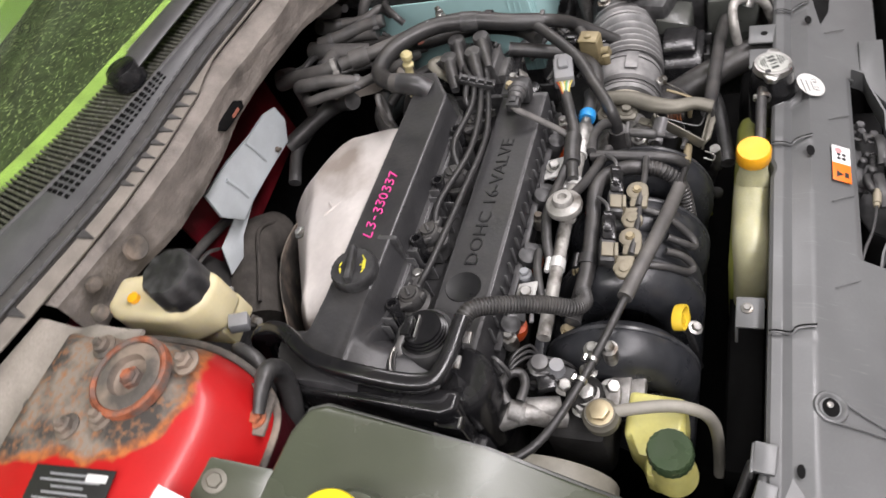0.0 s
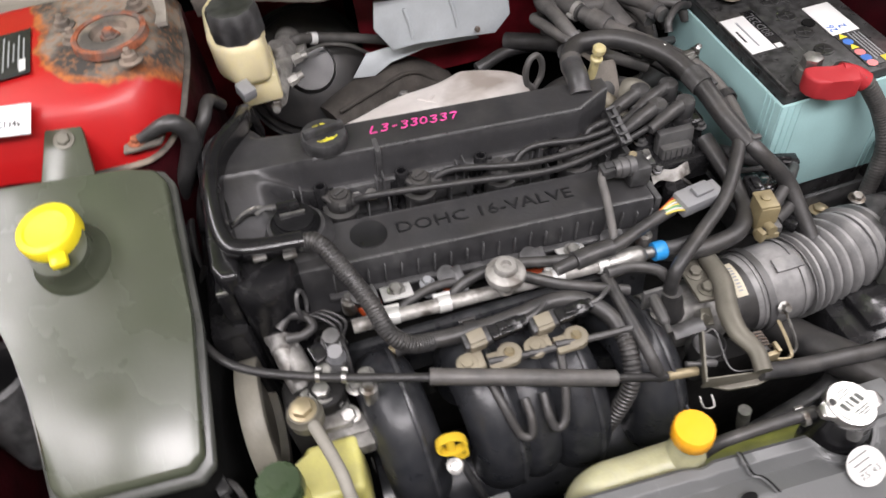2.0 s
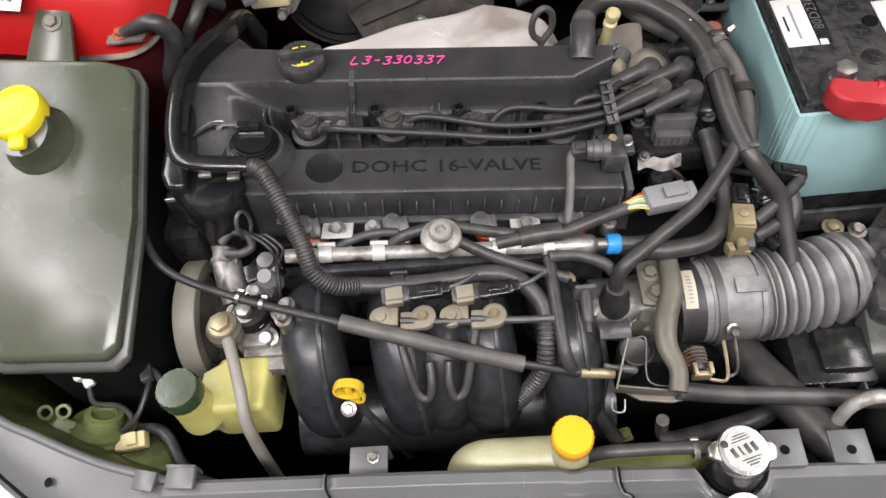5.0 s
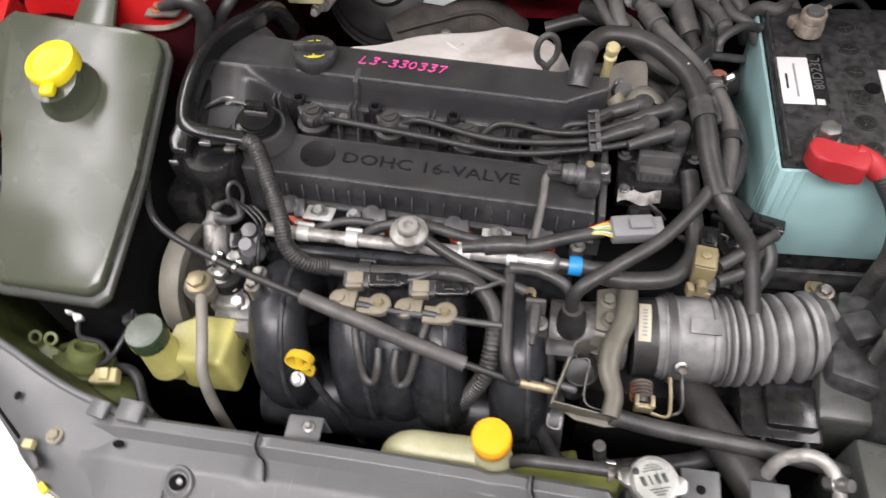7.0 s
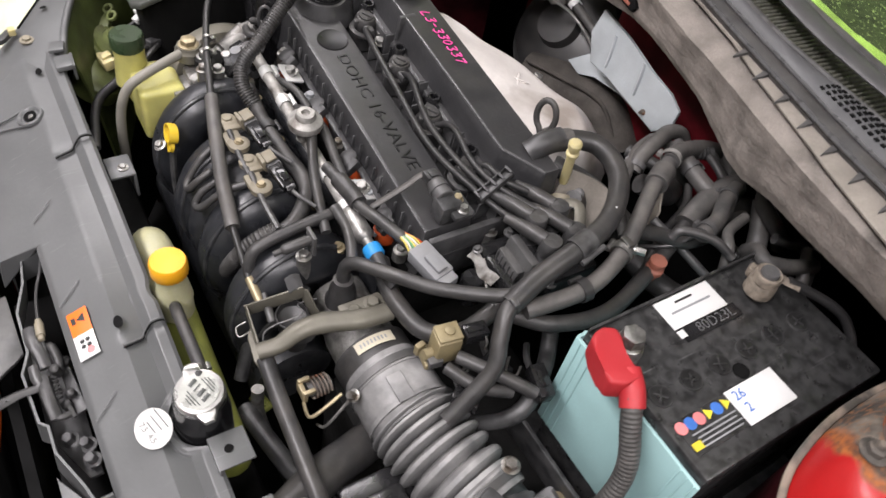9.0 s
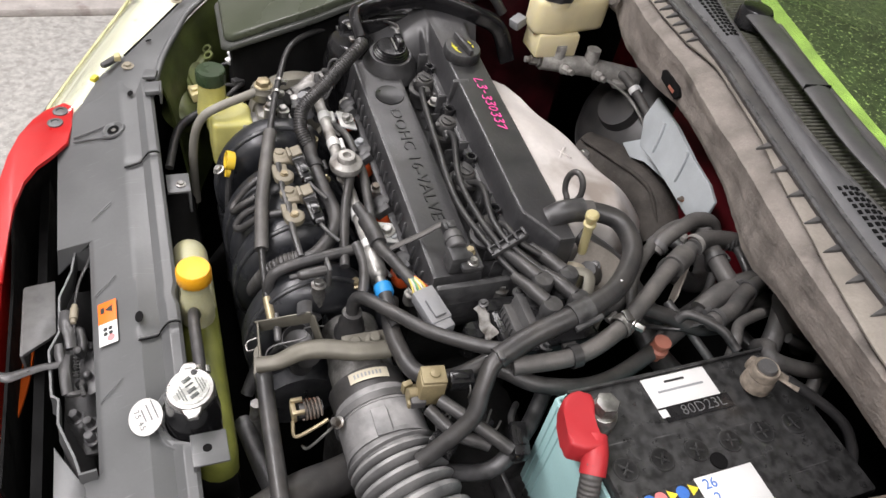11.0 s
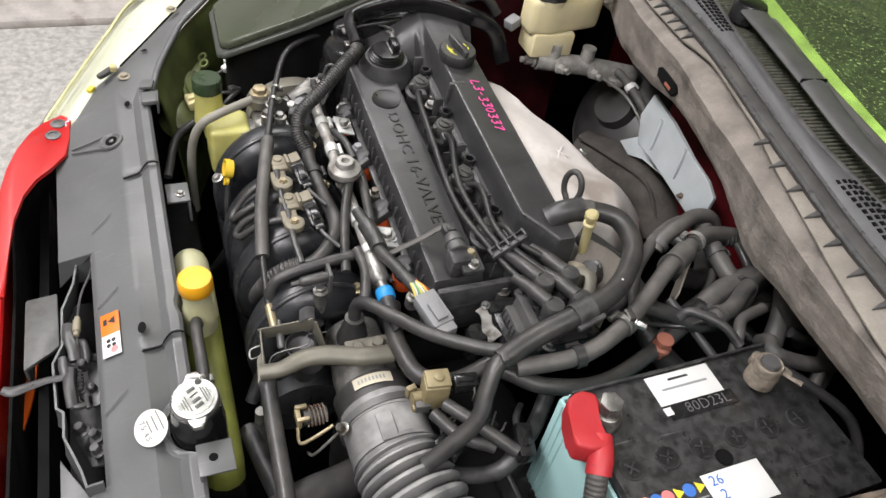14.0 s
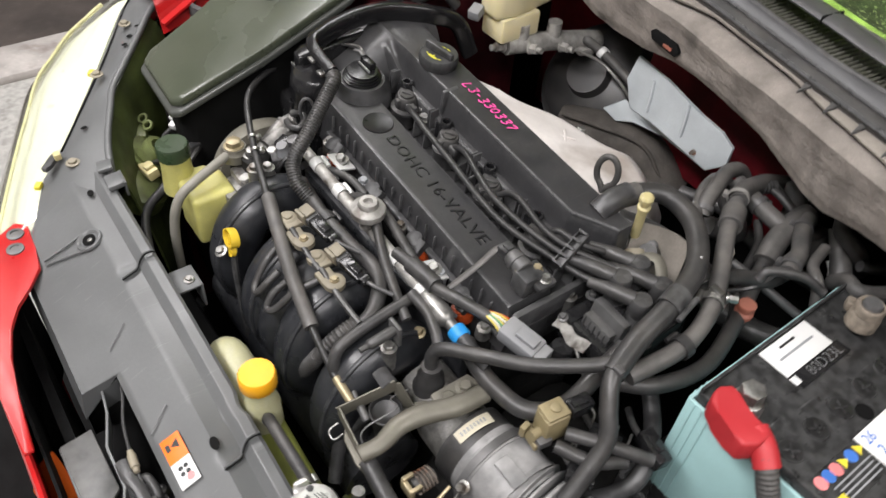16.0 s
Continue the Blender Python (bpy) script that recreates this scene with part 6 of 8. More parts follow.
part("sleeve", tube([(-0.096, -0.0705, 0.768), (-0.040, -0.0855, 0.760), (0.010, -0.0975, 0.750), (0.066, -0.107, 0.733)], 0.0078, 12, 8), M_RUBBER_DUSTY, tc, "grey foam sleeve")
part("ferrule", tube([(0.118, -0.110, 0.712), (0.150, -0.109, 0.702)], 0.0048, 10, 4), M_ZINC, tc, "yellow zinc ferrule")
for q in ((-0.190, -0.043, 0.777), (-0.168, -0.050, 0.775)):
    part("cable_clip", clamp(q, (1, -0.3, -0.1), 0.0045, 0.004), M_BRIGHT, tc)

bh = thing("breather_hose", "thick black breather hose sweeping to the intake", "hose", (0.27, 0.15, 0.78))
part("hose", tube([(0.153, 0.205, 0.8245), (0.157, 0.233, 0.825), (0.178, 0.257, 0.825), (0.221, 0.249, 0.824), (0.261, 0.209, 0.819), (0.277, 0.160, 0.810), (0.284, 0.112, 0.797), (0.294, 0.074, 0.785)], 0.0108, 18, 8), M_RUBBER, bh, "smooth rubber hose")
part("hose", tube([(0.284, 0.112, 0.797), (0.296, 0.072, 0.785), (0.312, 0.056, 0.768), (0.328, 0.044, 0.748), (0.335, 0.016, 0.722), (0.338, -0.005, 0.705)], 0.0085, 16, 8), M_RUBBER, bh, "branch to the intake duct")
part("cover_elbow", tube([(0.150, 0.185, 0.816), (0.153, 0.210, 0.825), (0.157, 0.232, 0.825)], 0.0122, 16, 6), M_RUBBER_DUSTY, bh, "dusty end sleeve")
part("tape_band", clamp((0.276, 0.164, 0.811), (0.2, -1, -0.2), 0.0114, 0.022), M_RUBBER, bh)
part("white_clip", lathe([(0.0019, -0.002), (0.0019, 0.0012), (0.0001, 0.0020)], along((0.260, 0.212, 0.8285), (0, 0, 1)), seg=10), M_WHITE, bh)
part("joint_clip", box((0.298, 0.074, 0.795), (0.010, 0.006, 0.005), 0.001), M_DULL, bh)
vh = thing("vacuum_hose", "black vacuum hose with rubber elbow", "hose", (0.16, -0.03, 0.69))
part("hose", tube([(0.163, -0.028, 0.705), (0.162, -0.027, 0.738), (0.172, -0.020, 0.753), (0.202, 0.000, 0.762), (0.240, 0.026, 0.772), (0.272, 0.062, 0.781), (0.288, 0.085, 0.788)], 0.0070, 14, 8), M_RUBBER, vh)
part("elbow_boot", lathe([(0.017, -0.012), (0.018, 0.0), (0.0145, 0.006), (0.0140, 0.016), (0.011, 0.020), (0.0105, 0.032)], pose(0.163, -0.028, 0.690), seg=22), M_RUBBER, vh, "ribbed rubber boot")
sv2 = thing("vacuum_switch", "grey vacuum fitting on the intake manifold", "valve", (0.127, -0.06, 0.73))
part("barrel", lathe([(0.0030, -0.010), (0.0030, -0.002), (0.0046, 0.0), (0.0056, 0.002), (0.0056, 0.024), (0.0050, 0.026), (0.0050, 0.034)], along((0.1272, -0.078, 0.7505), (0.02, 1, 0.16)), seg=18), M_DULLPL, sv2, "dull grey barrel")
part("clip_plate", prism([(0.118, -0.050), (0.137, -0.050), (0.137, -0.046), (0.118, -0.046)], 0.738, 0.764, 0.001), M_DULLPL, sv2)
part("stay", sheet(lambda u, v: (0.140 + 0.026 * u, -0.082 + 0.016 * v - 0.006 * u, 0.722 + 0.012 * u + 0.004 * math.sin(v * 3.1)), 8, 6, 0.0018), M_DULL, sv2, "bent dull steel stay")
wh = thing("water_hose", "thick curved black water hose beside the coil", "hose", (0.25, 0.03, 0.72))
part("hose", tube([(0.165, 0.012, 0.735), (0.195, 0.004, 0.733), (0.225, 0.004, 0.732), (0.258, 0.012, 0.733), (0.277, 0.040, 0.740), (0.274, 0.085, 0.755), (0.270, 0.12, 0.765)], 0.0092, 14, 8), M_RUBBER, wh)
part("hose", tube([(0.098, -0.010, 0.757), (0.125, -0.008, 0.752), (0.150, -0.014, 0.744), (0.160, -0.020, 0.735)], 0.0060, 10, 8), M_RUBBER, wh)
part("hose", tube([(0.099, -0.008, 0.750), (0.100, -0.040, 0.747), (0.103, -0.085, 0.740), (0.106, -0.103, 0.730), (0.113, -0.108, 0.705), (0.120, -0.105, 0.66)], 0.0062, 10, 8), M_RUBBER, wh)
part("hose", tube([(0.008, 0.004, 0.780), (0.045, -0.010, 0.765), (0.085, -0.020, 0.752), (0.115, -0.026, 0.742)], 0.0055, 10, 8), M_RUBBER, wh)

# ---- throttle body and intake duct ----
th = thing("throttle_valve", "grey throttle body with linkage bracket", "throttle body", (0.20, -0.04, 0.62))
part("body", lathe([(0.032, -0.05), (0.033, -0.01), (0.035, 0.0), (0.035, 0.028), (0.034, 0.03)], along((0.190, -0.022, 0.662), (1, 0, -0.03)), seg=28), M_ALU, th, "cast body")
part("shaft_drum", lathe([(0.015, -0.02), (0.016, 0.0), (0.013, 0.003), (0.011, 0.001), (0.0001, 0.001)], along((0.176, -0.082, 0.694), (0.05, -0.3, 1)), seg=28), M_DULL, th, "throttle drum")
FRAME = [(0.184, -0.066, 0.708), (0.168, -0.073, 0.733), (0.150, -0.125, 0.708), (0.212, -0.131, 0.698)]
for a, c in zip(FRAME, FRAME[1:]):
    a, c = Vector(a), Vector(c)
    wall = box((0, 0, -0.002), ((c - a).length + 0.002, 0.0020, 0.016), 0.0007)
    wall.transform(axes((a + c) / 2, c - a, (a - c).cross(Vector((0, 0, 1)))))
    part("frame_wall", wall, M_BRACKET, th, "thin olive sheet wall")
part("frame_foot", prism([(0.158, -0.124), (0.222, -0.127), (0.228, -0.132), (0.200, -0.137), (0.172, -0.133)], 0.690, 0.694, 0.0015), M_BRACKET, th, "bent olive sheet")
part("frame_ear", prism([(0.178, -0.066), (0.186, -0.048), (0.196, -0.050), (0.190, -0.070)], 0.704, 0.707, 0.001), M_BRACKET, th, "bolted sheet ear")
part("dashpot", lathe([(0.0120, -0.060), (0.0135, -0.040), (0.0135, -0.030), (0.0150, -0.028), (0.0150, -0.006), (0.0164, -0.004), (0.0164, -0.001), (0.0150, 0.0), (0.0142, -0.008), (0.0045, -0.012), (0.0001, -0.012)], pose(0.174, -0.088, 0.709, 6, 4, 0), seg=36), M_LATCH, th, "round dull steel drum cup")
part("cable_nipple", lathe([(0.0030, -0.012), (0.0042, -0.010), (0.0042, 0.006), (0.0026, 0.008), (0.0026, 0.020)], along((0.160, -0.106, 0.706), (-0.9, 0.1, 0.25)), seg=12), M_DULL, th, "cable nipple")
part("support_arm", tube([(0.216, -0.002, 0.720), (0.214, -0.035, 0.722), (0.203, -0.066, 0.720), (0.200, -0.090, 0.718), (0.206, -0.114, 0.716), (0.203, -0.134, 0.712)], 0.0095, 14, 8, flat=0.8, radii=[0.010, 0.0105, 0.0110, 0.0100, 0.0085, 0.0085]), M_BRACKET, th, "olive pressed steel arm")
part("arm_plate", prism([(0.186, -0.045), (0.186, 0.0), (0.206, 0.006), (0.222, -0.005), (0.215, -0.05)], 0.710, 0.715, 0.0015), M_BRACKET, th, "bolted arm plate")
for q in ((0.198, -0.012, 0.715), (0.200, -0.034, 0.715)):
    part("plate_bolt", hexbolt(q, (0, 0, 1), 0.0065, 0.006), M_BRACKET, th)
part("hook_wire", tube([(0.148, -0.126, 0.684), (0.148, -0.136, 0.679), (0.158, -0.137, 0.677), (0.160, -0.127, 0.682)], 0.0010, 8), M_STEEL, th, "bright wire hook")
part("link_wire", tube([(0.170, -0.060, 0.715), (0.170, -0.080, 0.716), (0.182, -0.082, 0.716), (0.180, -0.118, 0.705), (0.205, -0.125, 0.700)], 0.0009, 8), M_DULL, th, "bright link wire")
part("return_spring", tube([(0.2365 + 0.0100 * math.cos(k * 0.8), -0.076 - 0.00048 * k, 0.668 + 0.0100 * math.sin(k * 0.8)) for k in range(40)], 0.0013, 6, 2), M_RUST, th, "rusty coil spring")
part("spring_core", lathe([(0.0075, 0), (0.0075, 0.024)], along((0.2365, -0.074, 0.668), (0, -1, 0)), seg=16), M_DULL, th)
part("spring_seat", join(box((0.238, -0.104, 0.672), (0.018, 0.005, 0.014), 0.001), box((0.231, -0.100, 0.680), (0.004, 0.012, 0.005), 0.0008), box((0.246, -0.100, 0.680), (0.004, 0.012, 0.005), 0.0008), tube([(0.246, -0.106, 0.666), (0.262, -0.107, 0.664), (0.264, -0.094, 0.672), (0.262, -0.074, 0.684)], 0.0018, 6, 4)), M_ZINC, th, "yellow zinc lever")
part("clamp_screw", join(hexbolt((0.272, -0.066, 0.690), (0, -0.7, 0.7), 0.0045, 0.008), tube([(0.272, -0.068, 0.690), (0.276, -0.095, 0.662), (0.266, -0.10, 0.650)], 0.0015, 6)), M_STEEL, th)

du = thing("intake_duct", "grey corrugated rubber air intake duct", "air duct", (0.34, -0.015, 0.63))
axis = [(0.224, -0.024, 0.668), (0.26, -0.021, 0.668), (0.30, -0.019, 0.667), (0.34, -0.015, 0.665), (0.38, -0.006, 0.662), (0.42, 0.004, 0.658), (0.45, 0.010, 0.655)]
part("collar", tube([axis[0], (0.238, -0.023, 0.668), (0.250, -0.022, 0.668)], 0.041, 28, 4), M_RUBBER, du, "smooth throttle collar")
part("duct_label", sheet(lambda u, v: (0.2285 + 0.012 * u, -0.0235 + 0.0424 * math.sin(-0.60 + 1.0 * v), 0.668 + 0.0424 * math.cos(-0.60 + 1.0 * v)), 2, 14, 0.0005), M_PAPER, du, "cream paper label")
part("label_print", join(*[box((0.2345, -0.0235 + 0.0431 * math.sin(a), 0.668 + 0.0431 * math.cos(a)), (0.0045, 0.0018, 0.0003), 0, (-math.degrees(a), 0, 0)) for a in [-0.45 + 0.09 * k for k in range(8)]]), M_GREYINK, du)
part("smooth_section", tube([(0.248, -0.022, 0.668), (0.272, -0.0205, 0.668), (0.294, -0.0195, 0.667), (0.314, -0.0175, 0.6665)], 0.0435, 30, 6, radii=[0.0415, 0.0435, 0.0440, 0.0440, 0.042]), M_BELLOWS, du)

for x, r in ((0.257, 0.0438), (0.266, 0.0446), (0.303, 0.0448)):
    part("moulded_band", tube([(x - 0.0022, -0.0213 + 0.045 * (x - 0.257), 0.668), (x, -0.0212 + 0.045 * (x - 0.257), 0.668), (x + 0.0022, -0.0211 + 0.045 * (x - 0.257), 0.668)], r, 30, 2), M_BELLOWS, du, "raised band on the cuff")
part("cuff_clip", box((0.292, -0.030, 0.7125), (0.030, 0.016, 0.003), 0.001, (8, 0, 0)), M_BELLOWS, du, "molded pad")


def bellows(pts, r, folds, dip, seg=30):
    path = spline(pts, 16)
    n = folds * 8
    idx = np.linspace(0, len(path) - 1, n + 1)
    q = [path[int(i)].lerp(path[min(int(i) + 1, len(path) - 1)], float(i - int(i))) for i in idx]
    rr = [r - dip * (0.5 - 0.5 * math.cos(2 * math.pi * k / 8)) ** 2.4 for k in range(n + 1)]
    bm = bmesh.new()
    rings = []
    for i, c in enumerate(q):
        d = (q[min(i + 1, n)] - q[max(i - 1, 0)]).normalized()
        u = d.cross(Vector((0, 0, 1))).normalized()
        w = d.cross(u)
        rings.append([bm.verts.new(c + rr[i] * (u * math.cos(a) + w * math.sin(a))) for a in (2 * math.pi * k / seg for k in range(seg))])
    for a, c in zip(rings, rings[1:]):
        for k in range(seg):
            bm.faces.new((a[k], a[(k + 1) % seg], c[(k + 1) % seg], c[k]))
    return bm


part("bellows", bellows([(0.308, -0.0185, 0.6665), (0.33, -0.0155, 0.6655), (0.36, -0.010, 0.663), (0.402, 0.000, 0.660)], 0.0475, 7, 0.0125), M_BELLOWS, du, "dusty ribbed bellows")
part("end_collar", tube([(0.392, -0.0025, 0.6605), (0.404, 0.000, 0.6595), (0.418, 0.003, 0.6585)], 0.0445, 28, 4), M_BELLOWS, du)
part("sensor_tube", tube([(0.416, 0.003, 0.6585), (0.44, 0.008, 0.657), (0.47, 0.014, 0.655)], 0.0395, 28, 4), M_PLASTIC, du, "black sensor tube")
for p, d, r in (((0.262, -0.021, 0.668), (1, 0.06, 0), 0.0455), ((0.409, 0.001, 0.659), (1, 0.2, -0.05), 0.0450)):
    part("hose_clamp", clamp(p, d, r, 0.008), M_DULL, du, "steel hose clamp")

pv = thing("purge_solenoid", "beige purge solenoid above the duct", "solenoid valve", (0.288, 0.016, 0.72))
part("solenoid_can", join(box((0.287, 0.015, 0.739), (0.0215, 0.025, 0.034), 0.003, (0, 0, -8)), box((0.286, 0.016, 0.757), (0.020, 0.024, 0.004), 0.0015, (0, 0, -8)), lathe([(0.0050, 0.0), (0.0050, 0.0025), (0.0035, 0.0032)], pose(0.286, 0.017, 0.7585), seg=16), box((0.284, -0.001, 0.724), (0.024, 0.012, 0.008), 0.002, (0, 0, -8)), box((0.275, -0.004, 0.728), (0.006, 0.010, 0.014), 0.001, (0, 0, 12)), lathe([(0.0055, -0.012), (0.0055, 0.004)], along((0.286, -0.003, 0.733), (0, -1, 0.1)), seg=12)), M_OCHRE, pv, "ochre plated can").location = (-0.002, 0.002, 0.005)
part("bracket", box((0.288, 0.004, 0.734), (0.018, 0.014, 0.010), 0.001, (0, 0, -8)), M_DULL, pv)
part("plug", join(box((0.289, 0.046, 0.752), (0.016, 0.024, 0.014), 0.002, (0, 0, -8)), box((0.289, 0.044, 0.760), (0.008, 0.016, 0.004), 0.001, (0, 0, -8))), M_GLOSSY, pv, "black plug")
part("clip", join(*[lathe([(0.0036, -0.0010), (0.0036, 0.0010), (0.0025, 0.0010), (0.0025, -0.0010), (0.0036, -0.0010)], along((0.3035 + 0.0016 * k, 0.033 - 0.001 * k, 0.733 - 0.0062 * k), (0.8, -0.5 + 0.4 * (-1) ** k, 0.3)), seg=12, capped=False) for k in range(3)]), M_STEEL, pv, "pale looped clip")
part("pipe", tube([(0.30, 0.022, 0.742), (0.33, 0.045, 0.742), (0.36, 0.075, 0.73)], 0.0065, 10), M_RUBBER, pv)
part("pipe", tube([(0.30, 0.012, 0.730), (0.33, 0.030, 0.728), (0.345, 0.06, 0.72)], 0.0065, 10), M_RUBBER, pv)

# ---- air cleaner and fuse box ----
ac = thing("air_cleaner", "dark grey plastic air cleaner box", "air cleaner", (0.56, -0.04, 0.5))
part("upper_case", prism([(0.452, 0.008), (0.456, -0.102), (0.60, -0.130), (0.78, -0.10), (0.78, 0.02), (0.56, 0.005)], 0.60, 0.76, 0.007, top=lambda x, y: 0.714 + 0.60 * (y + 0.102) + 0.02 * (x - 0.456)), M_LID, ac, "dark grey lid")
part("case_rim", prism([(0.446, 0.018), (0.450, -0.108), (0.58, -0.138), (0.79, -0.11), (0.79, 0.03), (0.56, 0.013)], 0.595, 0.70, 0.005, top=lambda x, y: 0.700 + 0.60 * (y + 0.102)), M_PLASTIC, ac, "black rim")
part("front_case", prism([(0.424, -0.112), (0.428, -0.178), (0.60, -0.20), (0.72, -0.16), (0.60, -0.145)], 0.50, 0.69, 0.008, top=lambda x, y: 0.685 + 0.08 * (x - 0.424)), M_LID, ac, "dark grey front case")
part("air_bolt", join(hexbolt((0.443, -0.048, 0.756), (0, 0, 1), 0.007, 0.008), lathe([(0.009, -0.04), (0.009, 0)], pose(0.443, -0.048, 0.756), seg=14)), M_BRIGHT, ac, "bright bolt")
part("resonator", box((0.372, -0.078, 0.628), (0.078, 0.070, 0.05), 0.006), M_GLOSSY, ac, "black stepped resonator")
part("resonator_step", prism([(0.404, -0.046), (0.462, -0.050), (0.466, -0.094), (0.402, -0.092)], 0.58, 0.668, 0.004, 2, top=lambda x, y: 0.668 + 0.25 * (y + 0.09)), M_LID, ac, "dark grey stepped box")
part("resonator_lid", box((0.380, -0.080, 0.657), (0.050, 0.046, 0.016), 0.006), M_GLOSSY, ac)
part("resonator_rib", box((0.372, -0.117, 0.634), (0.09, 0.006, 0.012), 0.002), M_PLASTIC, ac)
for x in (0.352, 0.392):
    part("resonator_rib", box((x, -0.1175, 0.648), (0.003, 0.008, 0.020), 0.001), M_PLASTIC, ac)
part("sensor", box((0.432, -0.018, 0.715), (0.030, 0.030, 0.02), 0.004, (0, 0, 20)), M_PLASTIC, ac, "air flow sensor")
part("sensor_bolt", hexbolt((0.405, 0.020, 0.716), (0, 0, 1), 0.006, 0.006), M_STEEL, ac)
part("outlet", prism([(0.405, -0.060), (0.455, -0.075), (0.458, 0.03), (0.425, 0.04)], 0.60, 0.70, 0.010), M_PLASTIC, ac)
fb = thing("fuse_box", "dark grey fuse box beside the battery", "fuse box", (0.62, 0.14, 0.55))
part("lid", prism([(0.537, 0.076), (0.70, 0.056), (0.70, 0.135), (0.60, 0.135), (0.556, 0.20), (0.546, 0.20)], 0.66, 0.745, 0.006), M_LID, fb, "grey lid")
part("base", prism([(0.522, 0.066), (0.71, 0.044), (0.71, 0.14), (0.61, 0.14), (0.566, 0.21), (0.532, 0.21)], 0.45, 0.715, 0.004), M_PLASTIC, fb)

# ---- battery ----
bt = thing("battery", "black car battery with labels in a teal sleeve", "battery", (0.43, 0.24, 0.60))
BM_ = pose(0.430, 0.229, 0, 0, 0, 1.0)


def bat(bm):
    bm.transform(BM_)
    return bm


part("case", bat(box((0, 0, 0.692), (0.152, 0.228, 0.180), 0.004)), M_BATT, bt, "black case")
part("top", bat(box((0, 0, 0.792), (0.156, 0.232, 0.022), 0.003)), M_BATT, bt, "scuffed black top")
part("rim", bat(box((-0.076, 0, 0.805), (0.003, 0.230, 0.005), 0.001)), M_BATT, bt)
cap = None
for k in range(6):
    c0 = part("vent_plug", bat(join(lathe([(0.0108, 0.803), (0.0105, 0.8045), (0.0092, 0.8048), (0.0001, 0.8042)], pose(0.003, -0.099 + 0.0360 * k, 0), seg=24), box((0.003, -0.099 + 0.0360 * k, 0.8048), (0.013, 0.0016, 0.0012), 0.0003, (0, 0, 45 + 11 * k)), box((0.003, -0.099 + 0.0360 * k, 0.8048), (0.013, 0.0016, 0.0012), 0.0003, (0, 0, -45 + 11 * k)))), M_BATT, bt, "round vent plug")
part("indicator", bat(lathe([(0.008, 0.803), (0.0075, 0.8046), (0.0001, 0.8048)], pose(0.017, -0.013, 0), seg=20)), M_DARK, bt)
part("maker_label", bat(box((-0.0575, -0.005, 0.8040), (0.031, 0.070, 0.0008), 0.0002)), M_WHITE, bt, "white maker label")
part("maker_mark", bat(box((-0.066, -0.007, 0.8046), (0.0022, 0.022, 0.0004), 0)), M_BLACKINK, bt, "dark printed bar")
part("green_mark", bat(box((-0.057, -0.005, 0.8046), (0.0022, 0.050, 0.0003), 0)), M_GREYINK, bt, "faint printed line")
part("code_strip", bat(box((-0.0345, 0.000, 0.8037), (0.015, 0.074, 0.0006), 0.0002)), M_GLOSSY, bt, "glossy black strip")
part("size_code", bat(words("80D23L", 0.0150, pose(-0.0345, 0.006, 0.8043, 0, 0, 90), 0.0001, -0.0002)), M_DIMINK, bt, "dim grey size code")
part("small_tag", bat(box((-0.036, -0.036, 0.8038), (0.008, 0.008, 0.0006), 0.0002)), M_WHITE, bt)
part("warning_label", bat(box((0.043, -0.077, 0.8036), (0.032, 0.062, 0.0008), 0.0002)), M_BATT, bt)
part("date_label", bat(box((0.043, -0.016, 0.8040), (0.034, 0.060, 0.0008), 0.0002)), M_WHITE, bt, "white date label")
part("date_pen", bat(words("26\n2", 0.013, pose(0.040, -0.034, 0.8046, 0, 0, 90), 0.0002)), M_BLUEINK, bt, "blue handwritten date")
for k in range(6):
    mm = (M_PINKINK, M_BLUEINK, M_PINKINK, M_YELINK, M_BLUEINK, M_YELINK)[k]
    part("warning_sign", bat(lathe([(0.0058, 0.8042), (0.0001, 0.8046)], pose(0.034, -0.104 + 0.0105 * k, 0, 0, 0, 90), seg=3 if mm is M_YELINK else 18)), mm, bt)
part("warning_text", bat(join(*[box((0.043 + 0.0040 * k, -0.074, 0.8042), (0.0014, 0.052 - 0.006 * (k % 2), 0.0003), 0) for k in range(4)])), M_GREYINK, bt)
part("yellow_mark", bat(box((0.052, -0.102, 0.8044), (0.007, 0.010, 0.0003), 0)), M_YELINK, bt)
# sleeve of insulation
slv = part("insulation_sleeve", bat(box((-0.002, -0.1185, 0.722), (0.160, 0.004, 0.140), 0.0015)), M_TEAL, bt, "teal insulation sleeve")
for c, sz in (((-0.081, 0.0, 0.722), (0.004, 0.236, 0.140)),):
    part("insulation_sleeve", bat(box(c, sz, 0.0015)), M_TEAL, bt, "teal insulation sleeve")
for x in (-0.074, -0.066, -0.058, 0.058, 0.066, 0.074):
    part("crease", bat(box((x, -0.1208, 0.722), (0.0016, 0.0016, 0.138), 0.0004)), M_TEAL, slv)
for y in (-0.108, -0.100, -0.092):
    part("crease", bat(box((-0.0833, y, 0.722), (0.0016, 0.0016, 0.138), 0.0004)), M_TEAL, slv)
part("tray", bat(join(box((0, 0, 0.602), (0.205, 0.265, 0.012), 0.004), box((0, -0.132, 0.62), (0.205, 0.006, 0.04), 0.002), box((-0.102, 0, 0.62), (0.006, 0.265, 0.04), 0.002))), M_PLASTIC, bt, "black battery tray")
part("tray_bolt", bat(hexbolt((0.0, -0.145, 0.622), (0, 0, 1), 0.008, 0.006)), M_ZINC, bt)


